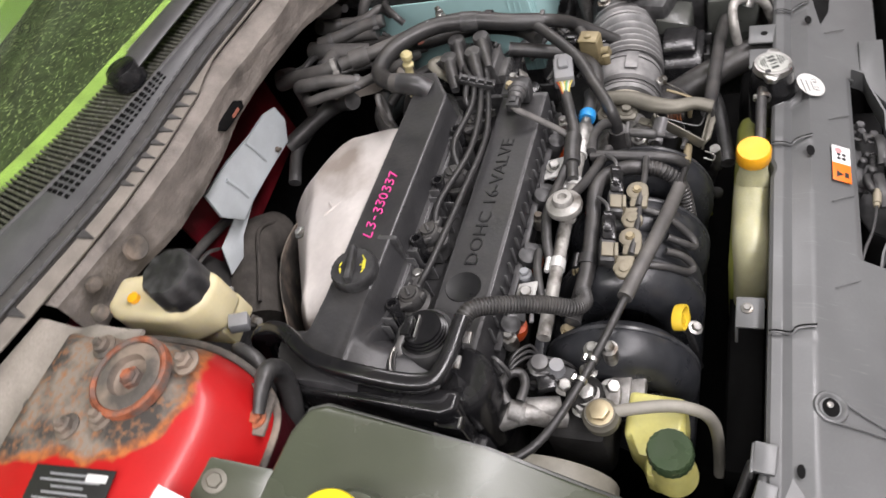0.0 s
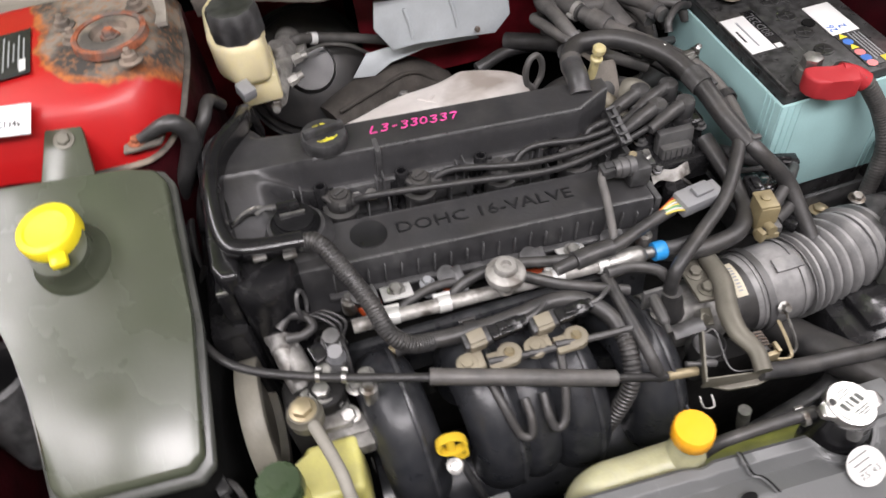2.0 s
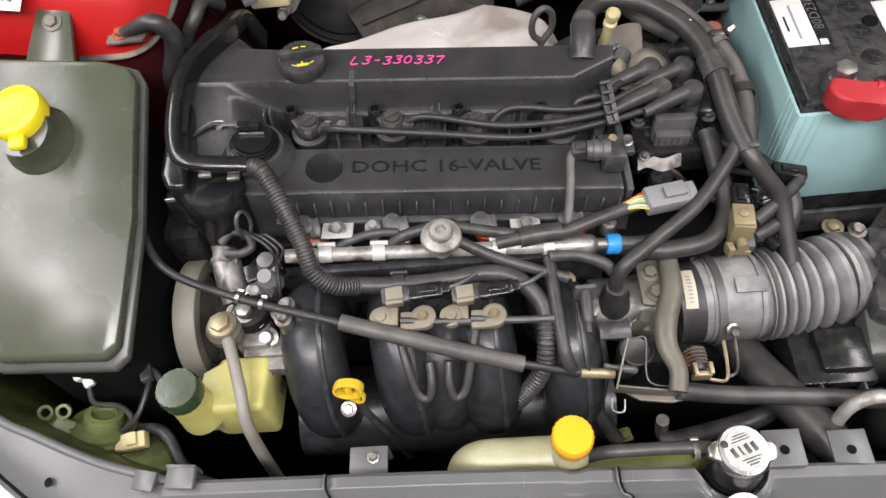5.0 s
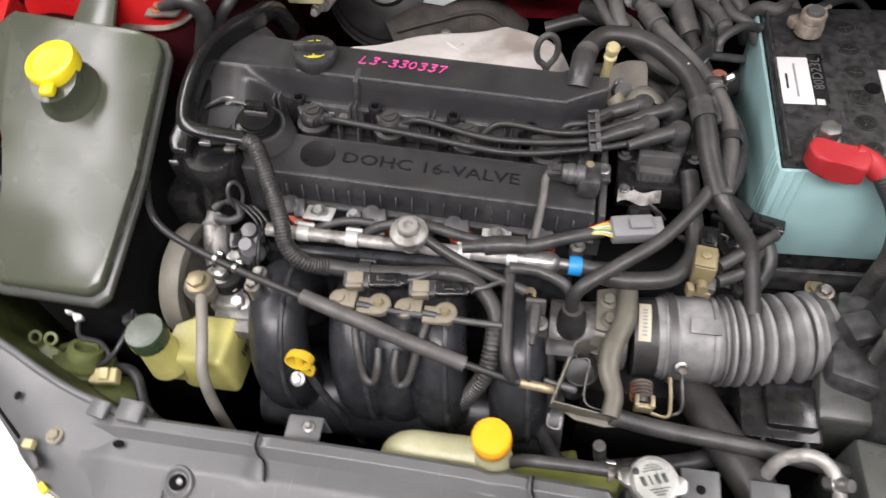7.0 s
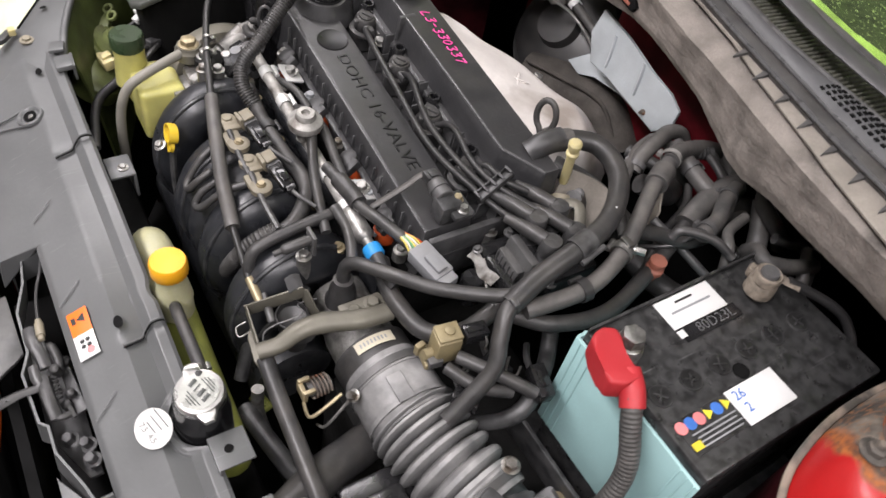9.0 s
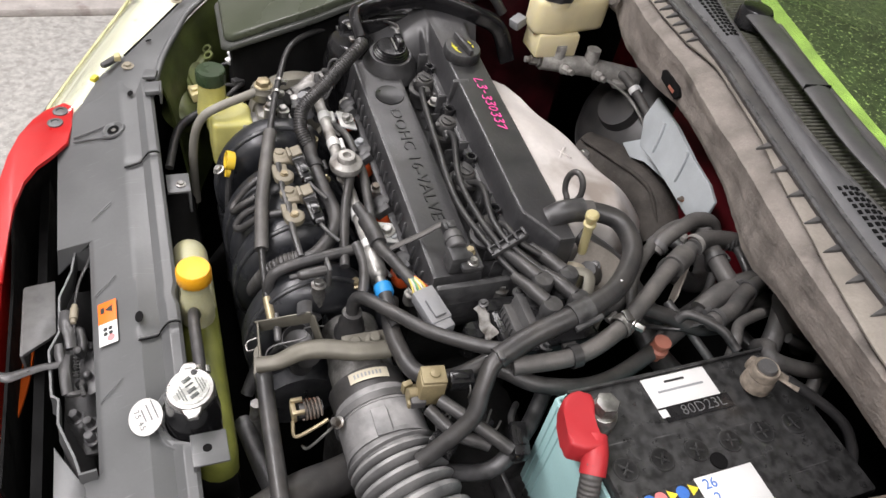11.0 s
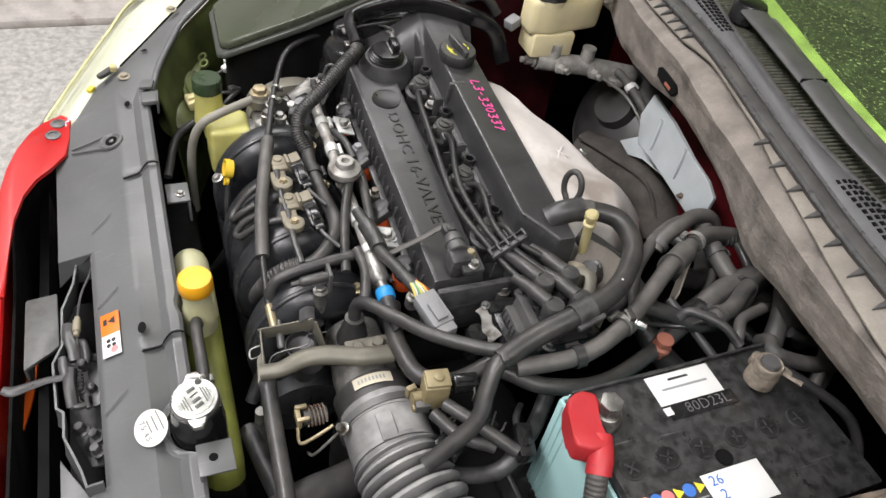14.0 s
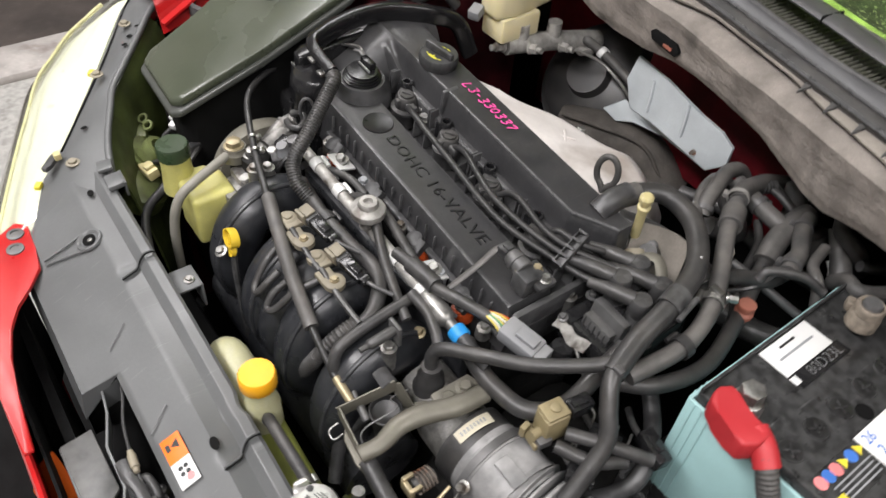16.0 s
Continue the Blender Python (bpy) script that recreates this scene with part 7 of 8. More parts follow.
def terminal(p, turn, boot):
    t = thing("battery_terminal", "clamped lead terminal with red boot" if boot else "corroded clamped lead terminal", "terminal", (p[0], p[1], p[2] - 0.025), group="battery terminals")
    m = pose(p[0], p[1], p[2], 0, 0, turn)
    part("post_clamp", lathe([(0.0145, -0.028), (0.014, -0.016), (0.0125, -0.013)], m, seg=24), M_TARNISH if not boot else M_STEEL, t, "tarnished clamp")
    if boot:
        part("clamp_bolt", hexbolt(m @ Vector((0, 0, -0.013)), (0, 0, 1), 0.0105, 0.014, 1.2), M_STEEL, t, "large hex bolt")
    else:
        part("post", lathe([(0.0090, -0.014), (0.0088, -0.001), (0.0078, 0.001), (0.0001, 0.0012)], m, seg=28), M_DULL, t, "worn lead post")
        part("clamp_ring", lathe([(0.0092, -0.012), (0.0130, -0.012), (0.0132, -0.004), (0.0118, -0.002), (0.0092, -0.003)], m, seg=28, capped=False), M_TARNISH, t, "corroded ring")
    return t, m


tp, tm = terminal((0.387, 0.128, 0.832), 20, True)
rb = part("red_boot", prism([(0.373, 0.093), (0.368, 0.102), (0.367, 0.111), (0.373, 0.121), (0.383, 0.12), (0.396, 0.112), (0.404, 0.106), (0.415, 0.114), (0.422, 0.107), (0.421, 0.093), (0.414, 0.081), (0.403, 0.083), (0.385, 0.088)], 0.805, 0.829, 0.0035, 3), M_REDBOOT, tp, "red plastic boot")
cable = part("positive_cable", tube([(0.416, 0.106, 0.818), (0.430, 0.098, 0.812), (0.442, 0.093, 0.798), (0.464, 0.086, 0.762), (0.472, 0.070, 0.72), (0.465, 0.060, 0.64)], 0.0094, 14, 10, corr=0.0006, pitch=0.0040), M_RUBBER_DUSTY, tp, "corrugated sleeve on the cable")
part("red_sleeve", tube([(0.408, 0.108, 0.820), (0.422, 0.103, 0.816), (0.434, 0.097, 0.808)], 0.0110, 14, 6), M_REDBOOT, tp, "red cable sleeve")
tn, tm = terminal((0.390, 0.292, 0.840), -160, False)
part("strap", tube([(0.386, 0.301, 0.828), (0.396, 0.308, 0.828), (0.410, 0.320, 0.825)], 0.0055, 10, 6, flat=0.45), M_TARNISH, tn, "tarnished strap")
part("sensor_lump", box((0.376, 0.298, 0.820), (0.016, 0.012, 0.012), 0.003, (0, 0, 25)), M_TARNISH, tn, "corroded lump")
part("negative_cable", tube([(0.400, 0.313, 0.827), (0.414, 0.328, 0.822), (0.437, 0.350, 0.812), (0.455, 0.360, 0.800), (0.475, 0.36, 0.775), (0.49, 0.34, 0.72)], 0.0050, 10, 8), M_WIRE, tn, "thin black ground cable")

# ---- heater hoses and rear clutter ----
hh = thing("heater_hose", "rubber heater hoses with spring clamps", "hose", (0.25, 0.3, 0.75))
part("hose", tube([(0.300, 0.090, 0.776), (0.308, 0.150, 0.786), (0.298, 0.195, 0.797), (0.275, 0.236, 0.802), (0.240, 0.288, 0.806), (0.215, 0.335, 0.808)], 0.0090, 16, 8), M_RUBBER_DUSTY, hh)
part("wide_sleeve", tube([(0.234, 0.300, 0.806), (0.228, 0.311, 0.807), (0.222, 0.322, 0.808)], 0.0128, 16, 4), M_RUBBER_DUSTY, hh)
part("hose_clamp", clamp((0.211, 0.341, 0.809), (-0.5, 1, 0), 0.0108, 0.006), M_PALEALU, hh, "pale clamp")
part("hose", tube([(0.214, 0.338, 0.808), (0.205, 0.358, 0.808), (0.205, 0.40, 0.80), (0.21, 0.44, 0.785)], 0.0102, 14, 6), M_RUBBER_DUSTY, hh)
part("hose", tube([(0.262, 0.246, 0.775), (0.225, 0.262, 0.790), (0.185, 0.312, 0.795), (0.170, 0.345, 0.797), (0.168, 0.375, 0.79), (0.20, 0.40, 0.77)], 0.0068, 12, 8), M_RUBBER_DUSTY, hh)
part("hose_clamp", clamp((0.292, 0.207, 0.799), (-0.45, 1, 0.1), 0.0106, 0.010), M_STEEL, hh, "steel worm clamp")
part("clamp_screw", join(hexbolt((0.300, 0.212, 0.809), (0.8, 0.5, 0.2), 0.004, 0.010), box((0.290, 0.21, 0.810), (0.014, 0.008, 0.006), 0.001)), M_BRIGHT, hh)
part("hose", tube([(0.290, 0.085, 0.760), (0.315, 0.12, 0.757), (0.325, 0.18, 0.757), (0.300, 0.26, 0.758), (0.275, 0.325, 0.772), (0.262, 0.375, 0.788), (0.264, 0.40, 0.792)], 0.0085, 14, 8), M_RUBBER, hh)
part("thick_end", tube([(0.275, 0.325, 0.774), (0.266, 0.352, 0.784), (0.262, 0.385, 0.792), (0.264, 0.405, 0.794)], 0.0130, 16, 5), M_RUBBER_DUSTY, hh, "thick foam sleeve")
part("tie_band", clamp((0.308, 0.150, 0.786), (0, 1, 0.1), 0.0104, 0.010), M_WIRE, hh)
part("stay", sheet(lambda u, v: (0.197 + 0.046 * u + 0.006 * v, 0.366 - 0.045 * u - 0.012 * v, 0.775 - 0.012 * u - 0.030 * v + 0.003 * math.sin(u * 6)), 10, 8, 0.002), M_SEAM, hh, "dusty bent steel stay")
hp_ = thing("heater_pipe", "dusty pipes and hoses at the firewall", "pipe", (0.33, 0.37, 0.76))
part("pipe", tube([(0.300, 0.40, 0.806), (0.315, 0.392, 0.790), (0.335, 0.372, 0.775), (0.35, 0.36, 0.74)], 0.0110, 14, 6), M_RUBBER_DUSTY, hp_)
part("pipe", tube([(0.335, 0.352, 0.782), (0.348, 0.345, 0.800), (0.365, 0.335, 0.806), (0.378, 0.36, 0.80), (0.385, 0.40, 0.79)], 0.0080, 12, 6), M_RUBBER_DUSTY, hp_)
part("joint", lathe([(0.0085, -0.022), (0.0085, -0.008), (0.0105, -0.006), (0.0105, 0.004), (0.0075, 0.006), (0.0065, 0.022)], along((0.322, 0.402, 0.750), (0.7, -0.3, -0.55)) @ Matrix.Diagonal((0.75, 0.75, 0.8, 1)), seg=18), M_STICKER, hp_, "cream plastic joint")
part("pipe", tube([(0.215, 0.44, 0.79), (0.235, 0.435, 0.775), (0.245, 0.42, 0.74)], 0.0130, 12, 6), M_RUBBER_DUSTY, hp_)
part("pipe", tube([(0.23, 0.37, 0.775), (0.25, 0.35, 0.765), (0.27, 0.30, 0.76), (0.30, 0.25, 0.752)], 0.0050, 10, 6), M_RUBBER, hp_)
part("pipe", tube([(0.20, 0.30, 0.72), (0.26, 0.30, 0.70), (0.33, 0.32, 0.70), (0.42, 0.40, 0.70)], 0.014, 12, 6), M_RUBBER, hp_)
part("pipe", tube([(0.385, 0.33, 0.775), (0.41, 0.352, 0.770), (0.43, 0.36, 0.75), (0.43, 0.35, 0.70)], 0.009, 12, 6), M_RUBBER, hp_)
part("elbow_sleeve", tube([(0.297, 0.312, 0.788), (0.293, 0.350, 0.790), (0.277, 0.380, 0.792), (0.266, 0.406, 0.792)], 0.0086, 16, 6), M_RUBBER_DUSTY, hp_, "dusty grey elbow sleeve")
part("thin_lead", tube([(0.299, 0.306, 0.786), (0.292, 0.285, 0.774), (0.272, 0.268, 0.758), (0.250, 0.255, 0.735)], 0.0026, 8, 5), M_WIRE, hp_)
bn = thing("brown_fitting", "brown rubber cap on a service fitting", "fitting", (0.302, 0.262, 0.73))
part("cap", lathe([(0.0060, -0.018), (0.0062, -0.010), (0.0098, -0.008), (0.0100, -0.003), (0.0072, -0.001), (0.0072, 0.003), (0.0092, 0.005), (0.0090, 0.0085), (0.0001, 0.0095)], pose(0.304, 0.258, 0.767), seg=24), M_BROWN, bn)
hv = thing("pcv_plug", "cream plastic dipstick style plug behind the cover", "plug", (0.182, 0.212, 0.78))
part("stem", lathe([(0.0062, -0.075), (0.0062, -0.018), (0.0085, -0.016), (0.0085, -0.012), (0.0060, -0.010), (0.0060, -0.004), (0.0088, -0.001), (0.0088, 0.006), (0.0060, 0.009), (0.0001, 0.0095)], pose(0.182, 0.214, 0.842, 10, 6, 0) @ Matrix.Diagonal((0.82, 0.82, 0.8, 1)), seg=20), M_CREAM, hv, "cream plastic stem")
part("socket", tube([(0.188, 0.215, 0.775), (0.200, 0.205, 0.765), (0.208, 0.19, 0.745)], 0.011, 14, 5), M_TANPL, hv, "tan plastic elbow")
lr = thing("lifting_eye", "dark steel lifting eye on the engine", "lifting eye", (0.114, 0.232, 0.79))
part("eye", tube([(0.112, 0.232, 0.795)] + [(0.114 + 0.0125 * math.sin(a) * 0.9, 0.232 + 0.004 * math.sin(a), 0.823 - 0.020 * math.cos(a)) for a in np.linspace(0.35, 5.93, 12)] + [(0.114, 0.232, 0.795)], 0.0036, 10, 5), M_RUBBER_DUSTY, lr)
sb = thing("rear_bracket", "bent dark steel bracket behind the coil", "bracket", (0.215, 0.21, 0.76))
part("strap", join(tube([(0.195, 0.170, 0.78), (0.215, 0.205, 0.795), (0.235, 0.200, 0.79), (0.25, 0.185, 0.77)], 0.006, 8, 6, flat=0.3)), M_BRACKET, sb)
part("lower_hose", tube([(0.20, 0.22, 0.78), (0.195, 0.24, 0.76), (0.20, 0.26, 0.72)], 0.010, 12, 5), M_RUBBER, sb)
part("shadow_hose", tube([(0.13, 0.25, 0.76), (0.17, 0.28, 0.75), (0.22, 0.30, 0.73), (0.26, 0.33, 0.70)], 0.012, 12, 5), M_RUBBER, sb)

# ---- plugs and sheet beside the battery and behind the cover ----
pc = thing("loom_plugs", "black wiring plugs with bright wire clips under the hoses", "connector", (0.34, 0.07, 0.70))
for q, sz, turn in (((0.318, 0.058, 0.722), (0.030, 0.018, 0.016), (8, 0, 20)), ((0.352, 0.086, 0.728), (0.034, 0.016, 0.018), (0, 6, -12)), ((0.330, 0.020, 0.712), (0.026, 0.016, 0.014), (0, 0, 35))):
    body = part("plug_body", join(box(q, sz, 0.002, turn), box((q[0], q[1], q[2] + sz[2] * 0.55), (sz[0] * 0.5, sz[1] * 0.5, 0.004), 0.001, turn)), M_GLOSSY, pc, "black plug body")
    part("plug_lead", tube([(q[0] - sz[0] * 0.45, q[1], q[2]), (q[0] - 0.030, q[1] + 0.006, q[2] - 0.004), (q[0] - 0.048, q[1] + 0.022, q[2] - 0.016)], 0.0034, 8, 5), M_RUBBER, body, "taped lead")
part("wire_clip", tube([(0.322, 0.066, 0.744), (0.325, 0.064, 0.733), (0.330, 0.062, 0.728), (0.336, 0.068, 0.730), (0.334, 0.072, 0.741)], 0.0011, 6, 5), M_STEEL, pc, "bent bright wire clip")
part("wire_clip", tube([(0.300, 0.050, 0.758), (0.306, 0.048, 0.757), (0.307, 0.047, 0.748)], 0.0009, 6, 5), M_STEEL, pc, "bent bright wire clip")
gs = thing("guard_sheet", "dusty beige bent metal guard behind the cover", "bracket", (0.20, 0.235, 0.74))
part("guard_plate", sheet(lambda u, v: (0.172 + 0.052 * u + 0.010 * v, 0.226 + 0.030 * u - 0.020 * v + 0.010 * math.sin(u * 3.0), 0.800 - 0.075 * v - 0.010 * u), 14, 12, 0.002), M_SEAM, gs, "bent beige plate")
part("guard_bolt", hexbolt((0.196, 0.232, 0.780), (0.3, -0.5, 0.8), 0.004, 0.004), M_DULL, gs)
le = thing("lifting_eye", "dark flat steel eye beside the steering pump", "lifting eye", (-0.185, 0.035, 0.77))
part("eye_loop", tube([(-0.190, 0.030, 0.765)] + [(-0.190 + 0.004 * math.sin(a), 0.030 + 0.0075 * math.sin(a), 0.790 - 0.017 * math.cos(a)) for a in np.linspace(0.4, 5.88, 10)] + [(-0.190, 0.030, 0.765)], 0.0020, 8, 4), M_DULL, le)

# ---- exhaust manifold cover, foil shield, booster ----
es = thing("manifold_heat_shield", "pale aluminised exhaust manifold heat shield", "heat shield", (-0.02, 0.30, 0.7))


def shield(u, v):
    x = -0.172 + 0.335 * u
    hump = float(np.interp(u, (0, 0.15, 0.68, 0.85, 1.0), (0.10, 0.42, 1.0, 0.75, 0.25)))
    y = 0.212 + (0.045 + 0.150 * hump) * v + 0.03 * max(0, u - 0.7) * v
    side = (1 - smooth(0.0, 0.06, u)) * 0.05 + smooth(0.88, 1.0, u) * 0.05
    z = 0.783 - 0.05 * x - 0.012 * v - 0.30 * max(0, v - 0.62) ** 1.35 - side + 0.004 * math.sin(v * 7) + 0.003 * math.sin(u * 17 + 1) * math.sin(v * 3.1)
    return (x, y, z)


part("shield_skin", sheet(shield, 60, 34, 0.002), M_SHIELD, es, "pressed pale metal skin")
part("stamped_cross", join(box((0, 0, 0), (0.026, 0.003, 0.002), 0.0008, (0, 0, 40)), box((0, 0, 0), (0.026, 0.003, 0.002), 0.0008, (0, 0, -40))), M_SHIELD, es).matrix_basis = pose(0.0, 0.285, 0.7775, -3, 3, 0)
part("shield_bolt", hexbolt((-0.02, 0.335, 0.752), (0, 0.3, 1), 0.006, 0.006), M_STEEL, es)
part("rear_flank", sheet(lambda u, v: (-0.12 + 0.24 * u, 0.345 + 0.05 * math.sin(3.14 * u) + 0.02 * v, 0.700 - 0.22 * v), 20, 10, 0.002), M_GRIME, es, "dirty lower flank")
fs = thing("foil_shield", "pale grey insulated shield on the firewall", "heat shield", (0.06, 0.42, 0.72))


FOIL = axes((0.05, 0.418, 0.79), (1, -0.03, 0), (0, 0.12, 1))
part("panel", prism([(-0.076, 0.046), (-0.02, 0.040), (0.035, 0.028), (0.075, 0.024), (0.097, 0.014), (0.098, -0.010), (0.076, -0.032), (0.025, -0.026), (-0.03, -0.020), (-0.062, -0.024), (-0.082, 0.010)], -0.002, 0.003, 0.0012), M_FOIL, fs, "pale grey panel").matrix_basis = FOIL
FLAP = axes((0.035, 0.440, 0.744), (1, -0.04, 0.01), (0, 0.45, 0.9))
part("lower_flap", prism([(-0.08, 0.008), (0.0, 0.012), (0.07, 0.004), (0.075, -0.006), (0.0, -0.002), (-0.05, -0.010), (-0.075, -0.024), (-0.105, -0.020)], -0.0015, 0.0015, 0.0008), M_FOIL, fs, "bent dirty lower flap").matrix_basis = FLAP
for x in (-0.04, 0.02):
    part("crease", tube([(x, 0.030, 0.004), (x + 0.004, 0.010, 0.0045), (x + 0.006, -0.012, 0.004)], 0.0024, 8, 4), M_FOIL, fs).matrix_basis = FOIL
part("stud", hexbolt((0.052, -0.020, 0.003), (0, 0, 1), 0.0026, 0.006), M_RUST, fs, "rusty stud").matrix_basis = FOIL
bo = thing("brake_booster", "black round brake booster", "brake booster", (-0.15, 0.49, 0.70))
part("drum", lathe([(0.05, -0.10), (0.085, -0.07), (0.092, -0.02), (0.088, -0.004), (0.080, 0.0), (0.078, 0.012), (0.060, 0.026), (0.034, 0.030), (0.030, 0.045), (0.0001, 0.045)], along((-0.125, 0.475, 0.725), (0.1, -0.75, 0.65)), seg=48), mat("booster_black", (0.030, 0.030, 0.031), 0.38, dust=0.15), bo, "black steel drum")
BO = along((-0.125, 0.475, 0.725), (0.1, -0.75, 0.65))
part("crimped_rim", lathe([(0.0905, -0.022), (0.0945, -0.020), (0.0945, -0.012), (0.0895, -0.010)], BO, seg=48, capped=False), M_PLASTIC, bo, "rolled black rim")
mc = thing("brake_master_cylinder", "aluminium brake master cylinder with cream reservoir", "master cylinder", (-0.19, 0.38, 0.80))
part("cylinder", join(tube([(-0.140, 0.47, 0.785), (-0.150, 0.42, 0.797), (-0.160, 0.37, 0.803), (-0.170, 0.322, 0.806)], 0.0135, 18, 4, radii=[0.017, 0.0135, 0.0135, 0.013]), lathe([(0.011, -0.01), (0.010, 0.024)], pose(-0.166, 0.345, 0.81), seg=14), lathe([(0.011, -0.01), (0.010, 0.024)], pose(-0.155, 0.395, 0.806), seg=14)), M_PALEALU, mc, "cast cylinder")
for q, d in (((-0.152, 0.352, 0.803), (1, 0.2, 0.2)), ((-0.142, 0.402, 0.797), (1, 0.2, 0.1)), ((-0.170, 0.318, 0.806), (-0.1, -1, 0.1))):
    part("pipe_nut", join(hexbolt(q, d, 0.007, 0.012, 1.3), lathe([(0.0045, 0.01), (0.0045, 0.02)], along(q, d), seg=10)), M_PALEALU, mc, "brake pipe nut")
part("mount_ear", prism([(-0.165, 0.43), (-0.125, 0.425), (-0.118, 0.448), (-0.158, 0.455)], 0.782, 0.792, 0.002), M_PALEALU, mc)
rv = part("reservoir", prism([(-0.224, 0.394), (-0.215, 0.414), (-0.176, 0.414), (-0.160, 0.330), (-0.165, 0.296), (-0.202, 0.296), (-0.222, 0.327)], 0.846, 0.900, 0.010, 3), M_BRAKEF, mc, "cream translucent reservoir")
part("reservoir_neck", lathe([(0.027, 0.890), (0.026, 0.908)], pose(-0.186, 0.326, 0), seg=32), M_BRAKEF, mc)
part("reservoir_foot", prism([(-0.205, 0.37), (-0.160, 0.37), (-0.160, 0.305), (-0.205, 0.305)], 0.815, 0.850, 0.004), M_BRAKEF, mc)
cp_ = part("reservoir_cap", lathe([(0.0285, 0.898), (0.0290, 0.902), (0.0280, 0.926), (0.0255, 0.9305), (0.0001, 0.931)], pose(-0.186, 0.326, 0, 0, 0, 8), seg=48, rib=10, depth=0.0016), M_PLASTIC, mc, "black fluted cap")
part("float_plug", box((-0.196, 0.286, 0.852), (0.016, 0.020, 0.014), 0.002, (15, 0, 25)), M_GREYCON, mc, "grey level sensor plug")
part("small_pin", lathe([(0.006, 0), (0.006, 0.006), (0.003, 0.007)], pose(-0.203, 0.378, 0.899), seg=12), M_ORANGE, mc, "orange pin")
vl = thing("brake_vacuum_hose", "brake pipes from the master cylinder", "pipe", (-0.10, 0.42, 0.80))
part("hose", tube([(-0.142, 0.455, 0.785), (-0.132, 0.440, 0.800), (-0.113, 0.449, 0.792), (-0.063, 0.459, 0.772), (-0.02, 0.462, 0.755), (0.03, 0.468, 0.73)], 0.0066, 12, 6), M_RUBBER_DUSTY, vl)
part("hose_clamp", clamp((-0.108, 0.4505, 0.7895), (1, 0.2, -0.35), 0.0068, 0.008), M_WHITE, vl, "white clamp")
part("brake_pipe", tube([(-0.138, 0.402, 0.797), (-0.118, 0.415, 0.797), (-0.095, 0.437, 0.785), (-0.065, 0.448, 0.768), (-0.04, 0.46, 0.74)], 0.0024, 8, 6), M_STEEL, vl, "thin steel pipe")

# ---- power steering reservoir, belt pulley ----
ps = thing("power_steering_reservoir", "yellowed power steering reservoir with dark cap", "reservoir", (-0.21, -0.11, 0.6))
part("tank", prism([(-0.220, -0.078), (-0.172, -0.078), (-0.174, -0.132), (-0.232, -0.132), (-0.246, -0.118), (-0.228, -0.098)], 0.655, 0.725, 0.007, 3, top=lambda x, y: 0.727 - 0.06 * max(0, -0.10 - y)), M_PSTANK, ps, "yellowed plastic tank")
part("neck", lathe([(0.021, 0.700), (0.018, 0.735), (0.018, 0.75)], pose(-0.240, -0.124, 0), seg=28), M_PSTANK, ps)
part("shoulder_block", box((-0.236, -0.116, 0.696), (0.034, 0.036, 0.05), 0.010), M_PSTANK, ps)
# Green in the dark cap colour stands in for the lime hood's reflection.
part("cap", lathe([(0.0180, 0.748), (0.0198, 0.750), (0.0198, 0.765), (0.0185, 0.7675), (0.0001, 0.768)], pose(-0.240, -0.124, 0), seg=40, rib=20, depth=0.0007), mat("dark_cap_green_reflection", (0.028, 0.048, 0.022), 0.28, dust=0.04), ps, "dark cap with green hood reflection in its colour")
part("level_text", join(*[box((-0.1655, -0.098 - 0.004 * k, 0.700), (0.001, 0.0022, 0.010), 0) for k in range(3)]), M_BLACKINK, ps)
pp = thing("power_steering_hose", "grey return hose with banjo bolt", "hose", (-0.20, -0.09, 0.70))
part("hose", tube([(-0.208, -0.066, 0.752), (-0.199, -0.092, 0.748), (-0.191, -0.120, 0.742), (-0.188, -0.141, 0.730), (-0.186, -0.153, 0.705), (-0.188, -0.158, 0.66), (-0.195, -0.158, 0.58)], 0.0058, 14, 8), mat("grey_hose", (0.22, 0.21, 0.18), 0.6, dust=0.2), pp, "grey hose")
part("banjo", lathe([(0.016, -0.012), (0.017, 0.0), (0.014, 0.004), (0.014, 0.006)], pose(-0.211, -0.060, 0.752), seg=24), M_BRACKET, pp, "banjo fitting")
part("banjo_bolt", hexbolt((-0.211, -0.060, 0.758), (0, 0, 1), 0.0095, 0.008, 1.3), M_ZINC, pp, "large hex bolt")
pu = thing("belt_pulley", "worn grooved belt pulley", "pulley", (-0.262, -0.01, 0.67))
part("rim", lathe([(0.050, -0.011), (0.0635, -0.011), (0.0645, -0.0095), (0.0645, 0.0095), (0.0635, 0.011), (0.050, 0.011), (0.047, 0.003), (0.02, 0.003)], along((-0.262, -0.008, 0.675), (1, 0, 0)), seg=64), M_BELT, pu, "pale worn belt on the rim")
part("hub", lathe([(0.05, -0.004), (0.018, -0.004), (0.018, -0.012), (0.0001, -0.012)], along((-0.262, -0.008, 0.675), (1, 0, 0)), seg=30), M_DARK, pu)
pb = thing("steering_pump", "cast aluminium pump body with pipe fittings", "pump", (-0.20, -0.03, 0.66))
part("pump_body", join(box((-0.205, -0.035, 0.690), (0.055, 0.06, 0.09), 0.010), lathe([(0.018, 0), (0.018, 0.03), (0.012, 0.034)], pose(-0.19, -0.042, 0.72), seg=18)), M_BLOCK, pb, "cast body")
